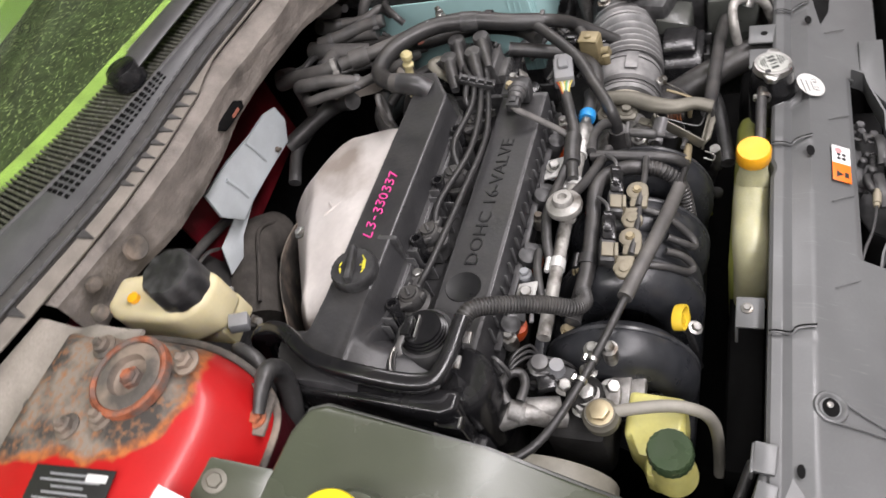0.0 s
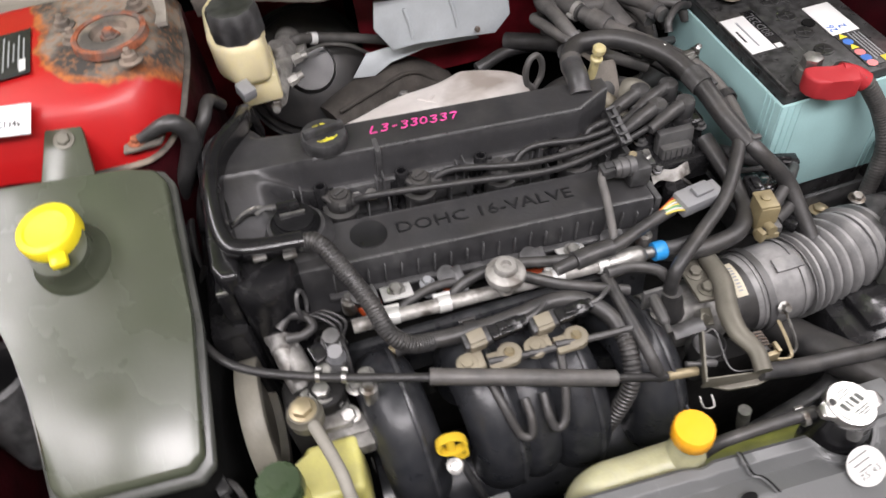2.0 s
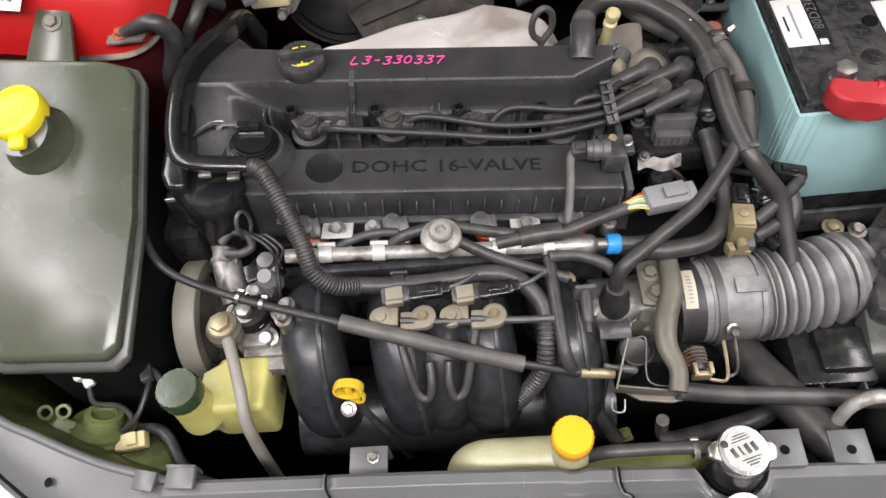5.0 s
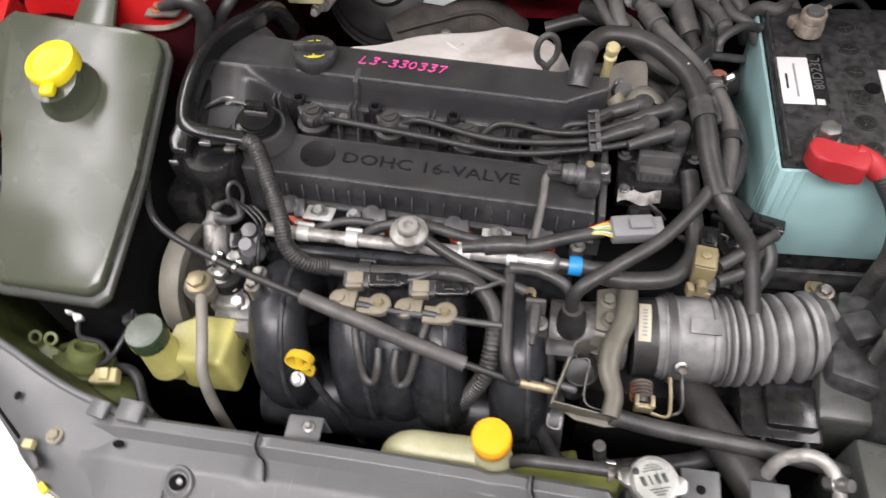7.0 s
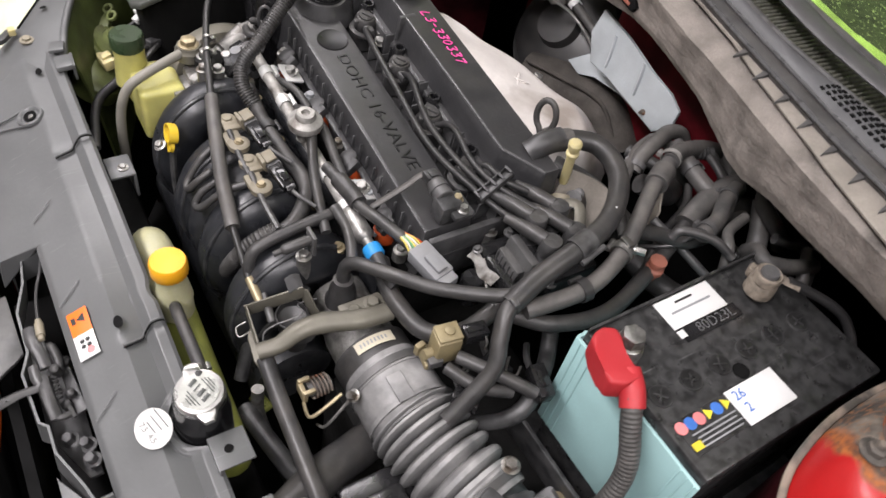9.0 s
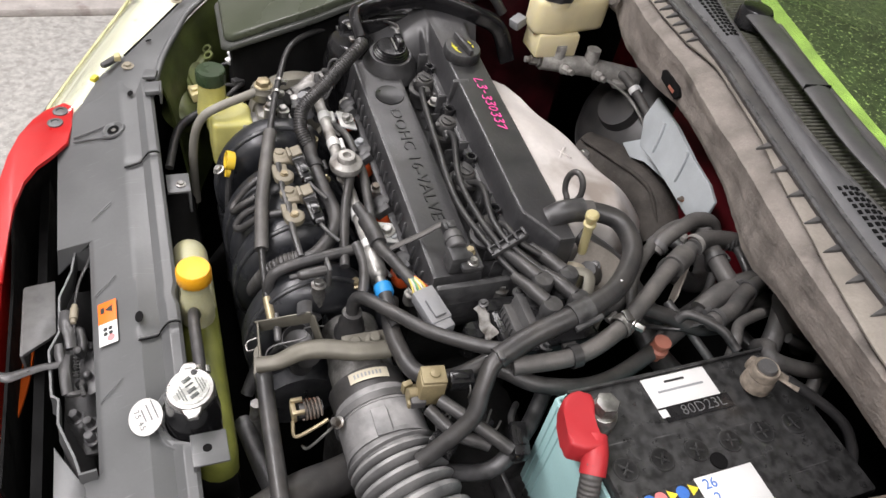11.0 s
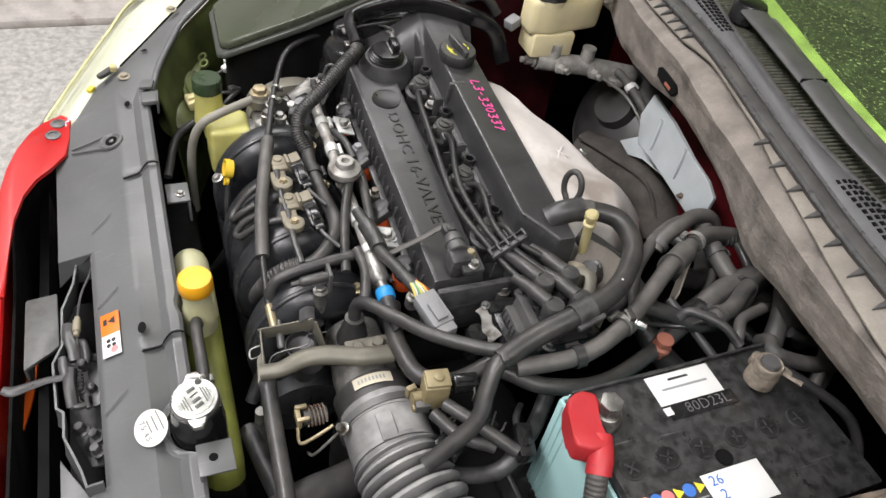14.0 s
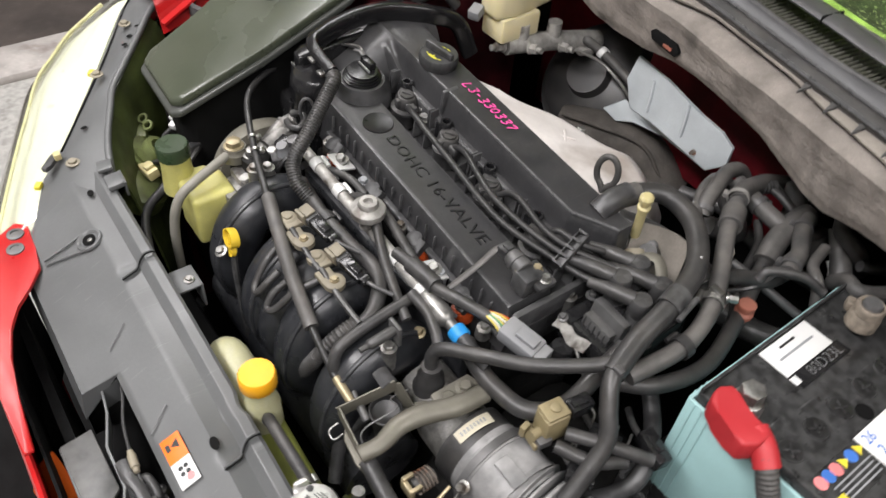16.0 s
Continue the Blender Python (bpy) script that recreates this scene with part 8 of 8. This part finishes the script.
part("outlet_pipe", tube([(-0.225, 0.035, 0.748), (-0.215, 0.010, 0.750), (-0.206, -0.020, 0.742)], 0.0125, 16, 5), M_ALU, pb, "aluminium coolant pipe")
part("solenoid", lathe([(0.010, 0), (0.010, 0.022), (0.007, 0.026), (0.007, 0.034)], along((-0.172, -0.006, 0.735), (0, -0.3, 1)), seg=16), M_GREYCON, pb)
part("fitting", join(hexbolt((-0.192, -0.045, 0.752), (0, 0, 1), 0.008, 0.008), hexbolt((-0.175, -0.062, 0.728), (0, -0.4, 1), 0.007, 0.010)), M_STEEL, pb)
part("bracket", join(box((-0.178, -0.070, 0.722), (0.040, 0.020, 0.010), 0.002), box((-0.165, -0.085, 0.715), (0.022, 0.016, 0.016), 0.002)), M_ALU, pb)
for k in range(4):
    part("wire", tube([(-0.185 + 0.006 * k, 0.020, 0.745), (-0.188 + 0.008 * k, 0.004, 0.757 + 0.004 * (k % 2)), (-0.180 + 0.006 * k, -0.018, 0.752), (-0.172 + 0.003 * k, -0.03, 0.735)], 0.0022, 8, 6), M_WIRE, pb)
part("plug", box((-0.168, 0.004, 0.748), (0.016, 0.014, 0.014), 0.002, (10, 0, 20)), M_GLOSSY, pb)

# ---- washer tank ----
wt = thing("washer_tank", "large dark grey tank with yellow filler cap", "tank", (-0.36, 0.05, 0.6))
WT = [(-0.292, -0.088), (-0.280, 0.02), (-0.277, 0.140), (-0.285, 0.154), (-0.31, 0.162), (-0.46, 0.178), (-0.478, 0.160), (-0.470, 0.090), (-0.450, 0.068), (-0.432, 0.046), (-0.424, 0.00), (-0.417, -0.080), (-0.405, -0.094), (-0.305, -0.098)]
lid_z = lambda x, y: 0.782 + 0.42 * (y + 0.097)
part("tank_top", prism(WT, 0.70, 0.85, 0.005, 3, top=lid_z, low=lambda x, y: lid_z(x, y) - 0.013), M_TANK, wt, "smooth dark grey top")
part("tank_rim", prism([(x + (0.005 if x > -0.36 else -0.005), y + (0.005 if y > 0.04 else -0.005)) for x, y in WT], 0.62, 0.80, 0.003, 2, top=lambda x, y: lid_z(x, y) - 0.012, low=lambda x, y: lid_z(x, y) - 0.021), M_LID, wt, "dark lower rim")
# Near-black body colour stands in for shade under the lid.
part("tank_body", prism([(-0.36 + (x + 0.36) * 0.90, 0.04 + (y - 0.04) * 0.92) for x, y in WT], 0.42, 0.80, 0.006, 2, top=lambda x, y: lid_z(x, y) - 0.018), M_DARK, wt, "tank body painted near-black for the shade under the lid")
part("tank_tab", prism([(-0.032, -0.050), (0.022, -0.050), (0.017, 0.020), (0.010, 0.026), (-0.010, 0.026), (-0.016, 0.020)], -0.006, 0.0, 0.002, 2), M_TANK, wt, "bolted tab").matrix_basis = axes((-0.360, 0.196, 0.906), (1, 0, 0), (0, 0.89, 0.45))
part("tab_bolt", hexbolt((-0.360, 0.200, 0.908), (0, -0.45, 0.89), 0.0065, 0.004, 1.5), M_BRACKET, wt, "zinc bolt")
part("filler_recess", lathe([(0.037, -0.012), (0.035, 0.001), (0.031, 0.006), (0.027, 0.014), (0.025, 0.030)], pose(-0.370, 0.094, 0.860, 22, 0, 0), seg=40), M_TANK, wt, "round filler collar")
fc = part("filler_cap", lathe([(0.0265, 0), (0.0270, 0.004), (0.0270, 0.012), (0.0255, 0.015), (0.020, 0.0158), (0.0185, 0.0140), (0.010, 0.0135), (0.0001, 0.0135)], pose(-0.374, 0.099, 0.886, 9, -3, 0), seg=48), M_YELLOW, wt, "bright yellow cap")
part("cap_tab", box((-0.367, 0.066, 0.889), (0.015, 0.013, 0.009), 0.003, (9, 0, 8)), M_YELLOW, fc)
ip = thing("intake_pipe", "black air pipe opening beside the tank", "pipe", (-0.44, -0.06, 0.75))
part("pipe", lathe([(0.036, -0.10), (0.040, 0.0), (0.036, 0.004), (0.031, 0.0), (0.030, -0.05)], pose(-0.468, 0.040, 0.800, -8, -6, 0), seg=36), M_PLASTIC, ip, "round black pipe mouth")
part("clip", lathe([(0.010, 0), (0.010, 0.01), (0.006, 0.014)], pose(-0.500, 0.000, 0.79), seg=16), M_MILKG, ip, "pale clip")

# ---- radiator, coolant tank ----
ct = thing("coolant_tank", "milky coolant tank with orange cap", "coolant tank", (0.07, -0.185, 0.5))
part("tank", tube([(0.006, -0.183, 0.600), (0.008, -0.183, 0.665), (0.022, -0.181, 0.690), (0.055, -0.180, 0.690), (0.098, -0.180, 0.690)], 0.0190, 20, 6), M_MILK, ct, "milky shoulder")
part("tank_body", prism([(0.0, -0.202), (0.26, -0.200), (0.26, -0.160), (0.0, -0.158)], 0.40, 0.68, 0.018, 3, top=lambda x, y: 0.672 - 0.18 * max(0, x - 0.09)), M_MILKG, ct, "tank body tinted green for lime light in the gap")
part("neck", lathe([(0.018, -0.075), (0.0175, -0.045), (0.0145, -0.040), (0.0145, -0.012)], pose(0.101, -0.181, 0.752), seg=28), M_MILK, ct, "milky neck")
part("cap", lathe([(0.0170, -0.015), (0.0178, -0.014), (0.0178, 0.0), (0.0165, 0.0024), (0.0001, 0.0028)], pose(0.101, -0.181, 0.752), seg=44, rib=22, depth=0.0006), M_ORANGE, ct, "orange screw cap")
nk = thing("radiator", "black radiator with a bright metal cap", "radiator", (0.238, -0.197, 0.6))
RC = pose(0.238, -0.198, 0.741, 6, 3, 18) @ Matrix.Diagonal((0.86, 0.86, 1, 1))
rd = part("radiator_cap", lathe([(0.021, -0.008), (0.0245, -0.006), (0.0250, -0.001), (0.0235, 0.002), (0.0001, 0.0026)], RC, seg=40), M_BRIGHT, nk, "bright polished metal cap")
for s in (1, -1):
    ear = prism([(-0.013, 0.019), (0.013, 0.019), (0.0075, 0.0285), (0.0055, 0.0335), (-0.0055, 0.0335), (-0.0075, 0.0285)], -0.006, 0.001, 0.002)
    ear.transform(RC @ pose(0, 0, 0, 0, 0, 70 if s > 0 else 250))
    part("ear", ear, M_BRIGHT, rd, "grip ear")
M_CAPFACE = mat("cap_face_grey", (0.44, 0.45, 0.42), 0.30, metal=0.4, var=0.2, dust=0.1)
M_CAPINK = mat("cap_print_grey", (0.05, 0.055, 0.05), 0.35, bump=0)
part("cap_face", lathe([(0.0195, 0.0018), (0.0195, 0.0029), (0.0001, 0.0031)], RC, seg=36), M_CAPFACE, rd, "pale printed face")
cap_marks = [((-0.0105 + 0.0070 * k, 0.0005, 0.0035), (0.0042 if k != 1 else 0.0018, 0.0095, 0.0004)) for k in range(4)]
cap_marks += [((0.001, 0.0095 + 0.0026 * k, 0.0033), (0.020 - 0.004 * k, 0.0011, 0.0004)) for k in range(3)]
cap_marks += [((0.003, -0.0085 - 0.0028 * k, 0.0033), (0.020 - 0.005 * k, 0.0013, 0.0004)) for k in range(3)]
for c, sz in cap_marks:
    bar = box(c, sz, 0.0002, (0, 0, 12 if sz[1] > 0.004 else 0))
    bar.transform(RC)
    part("cap_print", bar, M_CAPINK, rd, "small printed bar")
part("cap_star", lathe([(0.004, 0.0028), (0.0001, 0.0036)], RC @ pose(-0.015, 0.011, 0), seg=12), M_BLACKINK, rd)
part("neck", lathe([(0.0255, -0.08), (0.0250, -0.03), (0.0235, -0.022), (0.0225, -0.006)], pose(0.238, -0.198, 0.741), seg=28), M_GLOSSY, nk, "glossy black filler neck")
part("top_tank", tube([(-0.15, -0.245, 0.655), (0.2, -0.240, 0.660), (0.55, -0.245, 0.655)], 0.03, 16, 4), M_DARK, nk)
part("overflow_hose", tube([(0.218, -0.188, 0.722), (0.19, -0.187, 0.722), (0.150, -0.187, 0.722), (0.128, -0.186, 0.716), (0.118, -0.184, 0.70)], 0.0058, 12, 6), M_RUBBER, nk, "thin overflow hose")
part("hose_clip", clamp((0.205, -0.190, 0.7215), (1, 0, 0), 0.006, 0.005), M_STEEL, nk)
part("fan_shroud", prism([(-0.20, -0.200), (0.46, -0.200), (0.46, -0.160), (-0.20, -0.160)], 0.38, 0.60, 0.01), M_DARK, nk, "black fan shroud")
rh = thing("radiator_hose", "thick black upper radiator hose", "hose", (0.33, -0.12, 0.62))
part("hose", tube([(0.358, -0.205, 0.655), (0.340, -0.165, 0.660), (0.315, -0.115, 0.648), (0.300, -0.075, 0.632), (0.285, -0.03, 0.62), (0.27, 0.03, 0.60)], 0.0200, 20, 8), M_RUBBER, rh, "thick ribbed hose")
part("hose", tube([(0.205, -0.128, 0.700), (0.25, -0.130, 0.688), (0.31, -0.132, 0.680), (0.38, -0.135, 0.668), (0.44, -0.14, 0.65)], 0.0085, 12, 6), M_RUBBER, rh, "long slim hose")
lp = thing("pressure_pipe", "pale pipe with capped service port", "pipe", (0.40, -0.16, 0.68))
part("pipe", tube([(0.345, -0.160, 0.66), (0.352, -0.152, 0.702), (0.375, -0.150, 0.716), (0.392, -0.162, 0.712), (0.398, -0.185, 0.70), (0.402, -0.20, 0.66)], 0.0060, 12, 6), M_PALEALU, lp, "pale bent pipe")
part("service_port", join(lathe([(0.0070, -0.004), (0.0070, 0.014), (0.0055, 0.016), (0.0055, 0.020), (0.0001, 0.0205)], along((0.392, -0.168, 0.704), (0.5, -0.3, 0.8)), seg=18), lathe([(0.0090, 0.004), (0.0090, 0.008)], along((0.392, -0.168, 0.704), (0.5, -0.3, 0.8)), seg=18)), M_BRIGHT, lp, "bright threaded port")
hn = thing("horn_wiring", "loose wires and yellowish plugs behind the headlamp", "wiring", (-0.30, -0.13, 0.60))
part("plug", join(box((-0.366, -0.078, 0.708), (0.018, 0.012, 0.016), 0.003, (20, 0, 30)), box((-0.360, -0.086, 0.704), (0.010, 0.010, 0.010), 0.002, (20, 0, 30))), M_WHITE, hn, "white plug")
part("wire", tube([(-0.362, -0.088, 0.700), (-0.355, -0.104, 0.694), (-0.330, -0.108, 0.692), (-0.318, -0.120, 0.686), (-0.335, -0.130, 0.672)], 0.0028, 8, 6), M_WIRE, hn)
part("wire", tube([(-0.300, -0.080, 0.700), (-0.300, -0.100, 0.702), (-0.312, -0.124, 0.692), (-0.345, -0.132, 0.670)], 0.0028, 8, 6), M_WIRE, hn)
part("wire", tube([(-0.318, -0.072, 0.690), (-0.296, -0.078, 0.704), (-0.286, -0.092, 0.700), (-0.282, -0.110, 0.680)], 0.0035, 8, 6), M_WIRE, hn)
part("wire_clip", box((-0.302, -0.080, 0.706), (0.012, 0.020, 0.010), 0.002, (0, 0, 20)), M_PLASTIC, hn, "black wire clip")
part("plug", join(box((-0.312, -0.141, 0.682), (0.024, 0.016, 0.014), 0.002, (10, 0, 10)), box((-0.312, -0.141, 0.690), (0.010, 0.012, 0.006), 0.001, (10, 0, 10)), box((-0.326, -0.144, 0.680), (0.008, 0.012, 0.010), 0.001)), M_CREAM, hn, "yellowed plug")
part("bracket", join(box((-0.388, -0.128, 0.688), (0.034, 0.026, 0.012), 0.003, (10, 0, -20)), *[lathe([(0.0075, -0.002), (0.0075, 0.002), (0.0045, 0.002), (0.0045, -0.002), (0.0075, -0.002)], along(q, (0.2, -0.5, 0.8)), seg=16, capped=False) for q in ((-0.398, -0.114, 0.702), (-0.380, -0.114, 0.702))]), M_OLIVE, hn, "olive bracket with two eyes")
part("lamp_back", lathe([(0.034, -0.03), (0.034, 0.004), (0.031, 0.006), (0.031, 0.010), (0.020, 0.012), (0.018, 0.022), (0.012, 0.023), (0.011, 0.018), (0.0001, 0.018)], along((-0.352, -0.126, 0.672), (0.25, 0.5, 0.7)), seg=28), M_OLIVE, hn, "olive rounded lamp back")
part("lamp_back", lathe([(0.030, -0.02), (0.030, 0.004), (0.024, 0.010), (0.012, 0.012)], along((-0.305, -0.155, 0.662), (0.2, 0.4, 0.8)), seg=24), M_OLIVE, hn, "olive rounded lamp back")
part("tag", box((-0.345, -0.172, 0.700), (0.022, 0.010, 0.002), 0.0005, (20, 0, -30)), M_YELINK, hn, "small yellow tag")
part("low_pipe", tube([(0.200, -0.135, 0.640), (0.206, -0.137, 0.60), (0.232, -0.131, 0.56), (0.25, -0.12, 0.50)], 0.0065, 12, 6), M_STEEL, hn, "bright low pipe")
part("green_tab", join(box((0.170, -0.122, 0.553), (0.026, 0.016, 0.006), 0.002, (0, 0, 15)), hexbolt((0.175, -0.122, 0.556), (0, 0, 1), 0.005, 0.004)), M_MILKG, hn, "yellow-green bolted tab")

# ---- hoses, pipes and small fittings low in the bay ----
rp = thing("firewall_hoses", "dusty hoses crowded at the firewall", "hose", (0.22, 0.36, 0.76))
for pts, r, m in (
        (((0.197, 0.305, 0.79), (0.191, 0.316, 0.80), (0.183, 0.343, 0.81), (0.177, 0.365, 0.812), (0.180, 0.387, 0.805), (0.190, 0.397, 0.78), (0.20, 0.41, 0.73)), 0.0088, M_RUBBER_DUSTY),
        (((0.187, 0.373, 0.800), (0.227, 0.368, 0.795), (0.257, 0.369, 0.790), (0.272, 0.383, 0.785), (0.28, 0.42, 0.77)), 0.0105, M_RUBBER_DUSTY),
        (((0.308, 0.302, 0.800), (0.299, 0.334, 0.800), (0.281, 0.364, 0.800), (0.270, 0.392, 0.800)), 0.0090, M_RUBBER_DUSTY),
        (((0.282, 0.314, 0.775), (0.263, 0.340, 0.775), (0.253, 0.367, 0.775)), 0.0040, M_WIRE),
        (((0.208, 0.386, 0.800), (0.216, 0.404, 0.800), (0.238, 0.406, 0.790), (0.263, 0.399, 0.790)), 0.0055, M_RUBBER),
        (((0.265, 0.249, 0.785), (0.278, 0.278, 0.780), (0.295, 0.305, 0.775), (0.294, 0.353, 0.770), (0.283, 0.42, 0.770)), 0.0085, M_RUBBER),
        (((0.195, 0.331, 0.76), (0.211, 0.369, 0.74), (0.195, 0.40, 0.73), (0.15, 0.44, 0.72)), 0.0120, M_RUBBER),
        (((0.10, 0.42, 0.70), (0.16, 0.43, 0.71), (0.24, 0.40, 0.72), (0.33, 0.42, 0.71)), 0.0090, M_RUBBER),
        (((0.298, 0.268, 0.800), (0.301, 0.277, 0.810), (0.324, 0.299, 0.810), (0.345, 0.310, 0.800)), 0.0048, M_RUBBER),
        (((0.308, 0.367, 0.800), (0.316, 0.334, 0.800), (0.334, 0.316, 0.800), (0.345, 0.31, 0.78)), 0.0060, M_RUBBER_DUSTY),
        (((0.300, 0.392, 0.83), (0.310, 0.379, 0.82), (0.329, 0.381, 0.81), (0.336, 0.397, 0.79), (0.335, 0.42, 0.76)), 0.0085, M_RUBBER_DUSTY),
        (((0.343, 0.376, 0.800), (0.352, 0.391, 0.795), (0.359, 0.408, 0.790), (0.375, 0.413, 0.780), (0.392, 0.393, 0.770), (0.40, 0.37, 0.74)), 0.0058, M_RUBBER),
        (((0.37, 0.40, 0.80), (0.385, 0.385, 0.79), (0.40, 0.375, 0.77), (0.42, 0.38, 0.74)), 0.0065, M_RUBBER_DUSTY),
        (((0.212, 0.400, 0.80), (0.235, 0.395, 0.80), (0.256, 0.396, 0.79), (0.27, 0.41, 0.77)), 0.0048, M_RUBBER),
        (((0.247, 0.205, 0.765), (0.245, 0.235, 0.760), (0.225, 0.262, 0.755), (0.205, 0.285, 0.74)), 0.0070, M_RUBBER)):
    part("hose", tube(pts, r, 12, 6), m, rp)
part("steel_pipe", tube([(0.255, 0.293, 0.774), (0.285, 0.305, 0.763), (0.344, 0.329, 0.738)], 0.0050, 12, 5), M_DULL, rp, "dull metal pipe")
for p, d, r in (((0.195, 0.310, 0.795), (-0.5, 1, 0.7), 0.0092), ((0.224, 0.3685, 0.7955), (1, -0.1, -0.1), 0.0108), ((0.305, 0.312, 0.800), (-0.3, 1, 0), 0.0093), ((0.215, 0.4035, 0.800), (0.7, 1, 0), 0.0058), ((0.276, 0.374, 0.8), (-0.4, 1, 0), 0.0093)):
    part("hose_clamp", clamp(p, d, r, 0.006), M_DULL, rp, "dull spring clamp")
part("corrugated_end", tube([(0.200, 0.384, 0.798), (0.207, 0.388, 0.800), (0.214, 0.401, 0.801)], 0.0085, 12, 6, corr=0.0015, pitch=0.004), M_RUBBER, rp)
ex = thing("exhaust_pipe", "dusty brown-grey shrouded exhaust pipe behind the engine", "exhaust", (0.0, 0.45, 0.66))
part("shroud", tube([(-0.11, 0.405, 0.675), (-0.06, 0.430, 0.685), (0.0, 0.462, 0.680), (0.05, 0.465, 0.640)], 0.036, 24, 6), M_SHROUD, ex, "dusty rounded shroud")
part("seam", tube([(-0.10, 0.385, 0.715), (-0.05, 0.405, 0.718), (0.01, 0.436, 0.711), (0.05, 0.445, 0.675)], 0.003, 8, 6), M_SHROUD, ex)
sr = thing("steering_shaft_cover", "red-brown linkage behind the heat shield", "linkage", (-0.02, 0.50, 0.66))
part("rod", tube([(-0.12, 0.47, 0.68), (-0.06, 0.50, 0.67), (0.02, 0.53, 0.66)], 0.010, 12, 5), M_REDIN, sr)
fl = thing("pump_fittings", "small pipes and plugs beside the steering pump", "fittings", (-0.19, 0.0, 0.74))
part("loop_hose", tube([(-0.217, 0.022, 0.772), (-0.205, 0.030, 0.778), (-0.191, 0.026, 0.776), (-0.186, 0.016, 0.772), (-0.196, 0.010, 0.770), (-0.212, 0.012, 0.768)], 0.0046, 10, 6), M_RUBBER, fl, "small looped hose")
part("pale_pipe", tube([(-0.219, 0.023, 0.760), (-0.219, 0.006, 0.755), (-0.216, -0.010, 0.744), (-0.212, -0.024, 0.735)], 0.0100, 14, 6), M_ALU, fl, "pale aluminium pipe")
part("pipe_bead", clamp((-0.2195, 0.010, 0.757), (0, -1, -0.25), 0.0102, 0.004), M_ALU, fl)
part("sensor_can", lathe([(0.0095, -0.03), (0.0095, -0.012), (0.0115, -0.011), (0.0115, 0.004), (0.008, 0.006), (0.008, 0.014), (0.0001, 0.015)], along((-0.172, 0.003, 0.757), (0, -0.2, 1)), seg=18), M_DULL, fl, "dull sensor can")
for q, r in (((-0.186, -0.022, 0.748), 0.0065), ((-0.163, -0.040, 0.738), 0.006), ((-0.185, -0.048, 0.742), 0.007), ((-0.205, -0.040, 0.744), 0.0055)):
    part("fitting_bolt", hexbolt(q, (0.1, -0.2, 1), r, 0.007), M_STEEL, fl)
part("plug", box((-0.188, -0.006, 0.756), (0.014, 0.018, 0.012), 0.002, (12, 0, 20)), M_GLOSSY, fl)
part("plug", box((-0.176, -0.024, 0.748), (0.018, 0.010, 0.010), 0.002, (0, 10, -15)), M_PLASTIC, fl)
part("pump_block", box((-0.188, -0.058, 0.722), (0.032, 0.030, 0.026), 0.004), M_ALU, fl, "machined pump block")
part("pump_lug", box((-0.172, -0.082, 0.716), (0.028, 0.018, 0.012), 0.003), M_ALU, fl)
for k in range(3):
    part("wire", tube([(-0.200 + 0.006 * k, 0.030, 0.765), (-0.186 + 0.007 * k, 0.024, 0.778), (-0.168 + 0.006 * k, 0.012, 0.770), (-0.166 + 0.002 * k, 0.004, 0.758)], 0.0017, 8, 6), M_WIRE, fl)
# Blacker than the other hoses, to hold the shade of deep gaps.
un = thing("lower_pipes", "pipes and cables low beside the engine, darkened for shade", "pipes", (-0.30, 0.1, 0.6))
for pts, r in (
        (((-0.300, 0.24, 0.80), (-0.296, 0.20, 0.77), (-0.300, 0.14, 0.74), (-0.31, 0.06, 0.70)), 0.0060),
        (((-0.272, 0.28, 0.83), (-0.285, 0.23, 0.79), (-0.292, 0.17, 0.76), (-0.29, 0.10, 0.72)), 0.0045),
        (((-0.330, -0.12, 0.66), (-0.29, -0.13, 0.67), (-0.26, -0.17, 0.66), (-0.20, -0.19, 0.64)), 0.0060),
        (((0.33, 0.02, 0.66), (0.36, 0.06, 0.70), (0.34, 0.10, 0.72), (0.30, 0.14, 0.72)), 0.0085),
        (((0.36, -0.07, 0.60), (0.34, -0.10, 0.62), (0.30, -0.13, 0.62), (0.20, -0.15, 0.61)), 0.0100),
        (((0.14, -0.06, 0.70), (0.145, -0.09, 0.67), (0.14, -0.12, 0.63), (0.16, -0.14, 0.60)), 0.0075),
        (((0.55, -0.02, 0.60), (0.50, 0.06, 0.66), (0.505, 0.10, 0.70), (0.52, 0.13, 0.70)), 0.0065)):
    part("pipe", tube(pts, r, 10, 6), M_PLASTIC, un)
HOSE_A = [(-0.297, 0.196, 0.891), (-0.265, 0.197, 0.900), (-0.253, 0.199, 0.88), (-0.263, 0.200, 0.85), (-0.289, 0.206, 0.80), (-0.30, 0.20, 0.75)]
HOSE_B = [(-0.225, 0.275, 0.85), (-0.233, 0.256, 0.872), (-0.240, 0.236, 0.868), (-0.254, 0.228, 0.85), (-0.272, 0.218, 0.81), (-0.28, 0.19, 0.75)]
th_ = thing("tower_hose", "black rubber hose beside the strut tower", "hose", (-0.26, 0.24, 0.8))
part("hose", tube(HOSE_A, 0.0115, 14, 8, radii=[0.005, 0.0085, 0.0098, 0.0100, 0.0100, 0.0100]), M_RUBBER, th_, "thick dusty black elbow")
part("hose", tube(HOSE_B, 0.0070, 12, 8), M_RUBBER, th_, "slim hose")
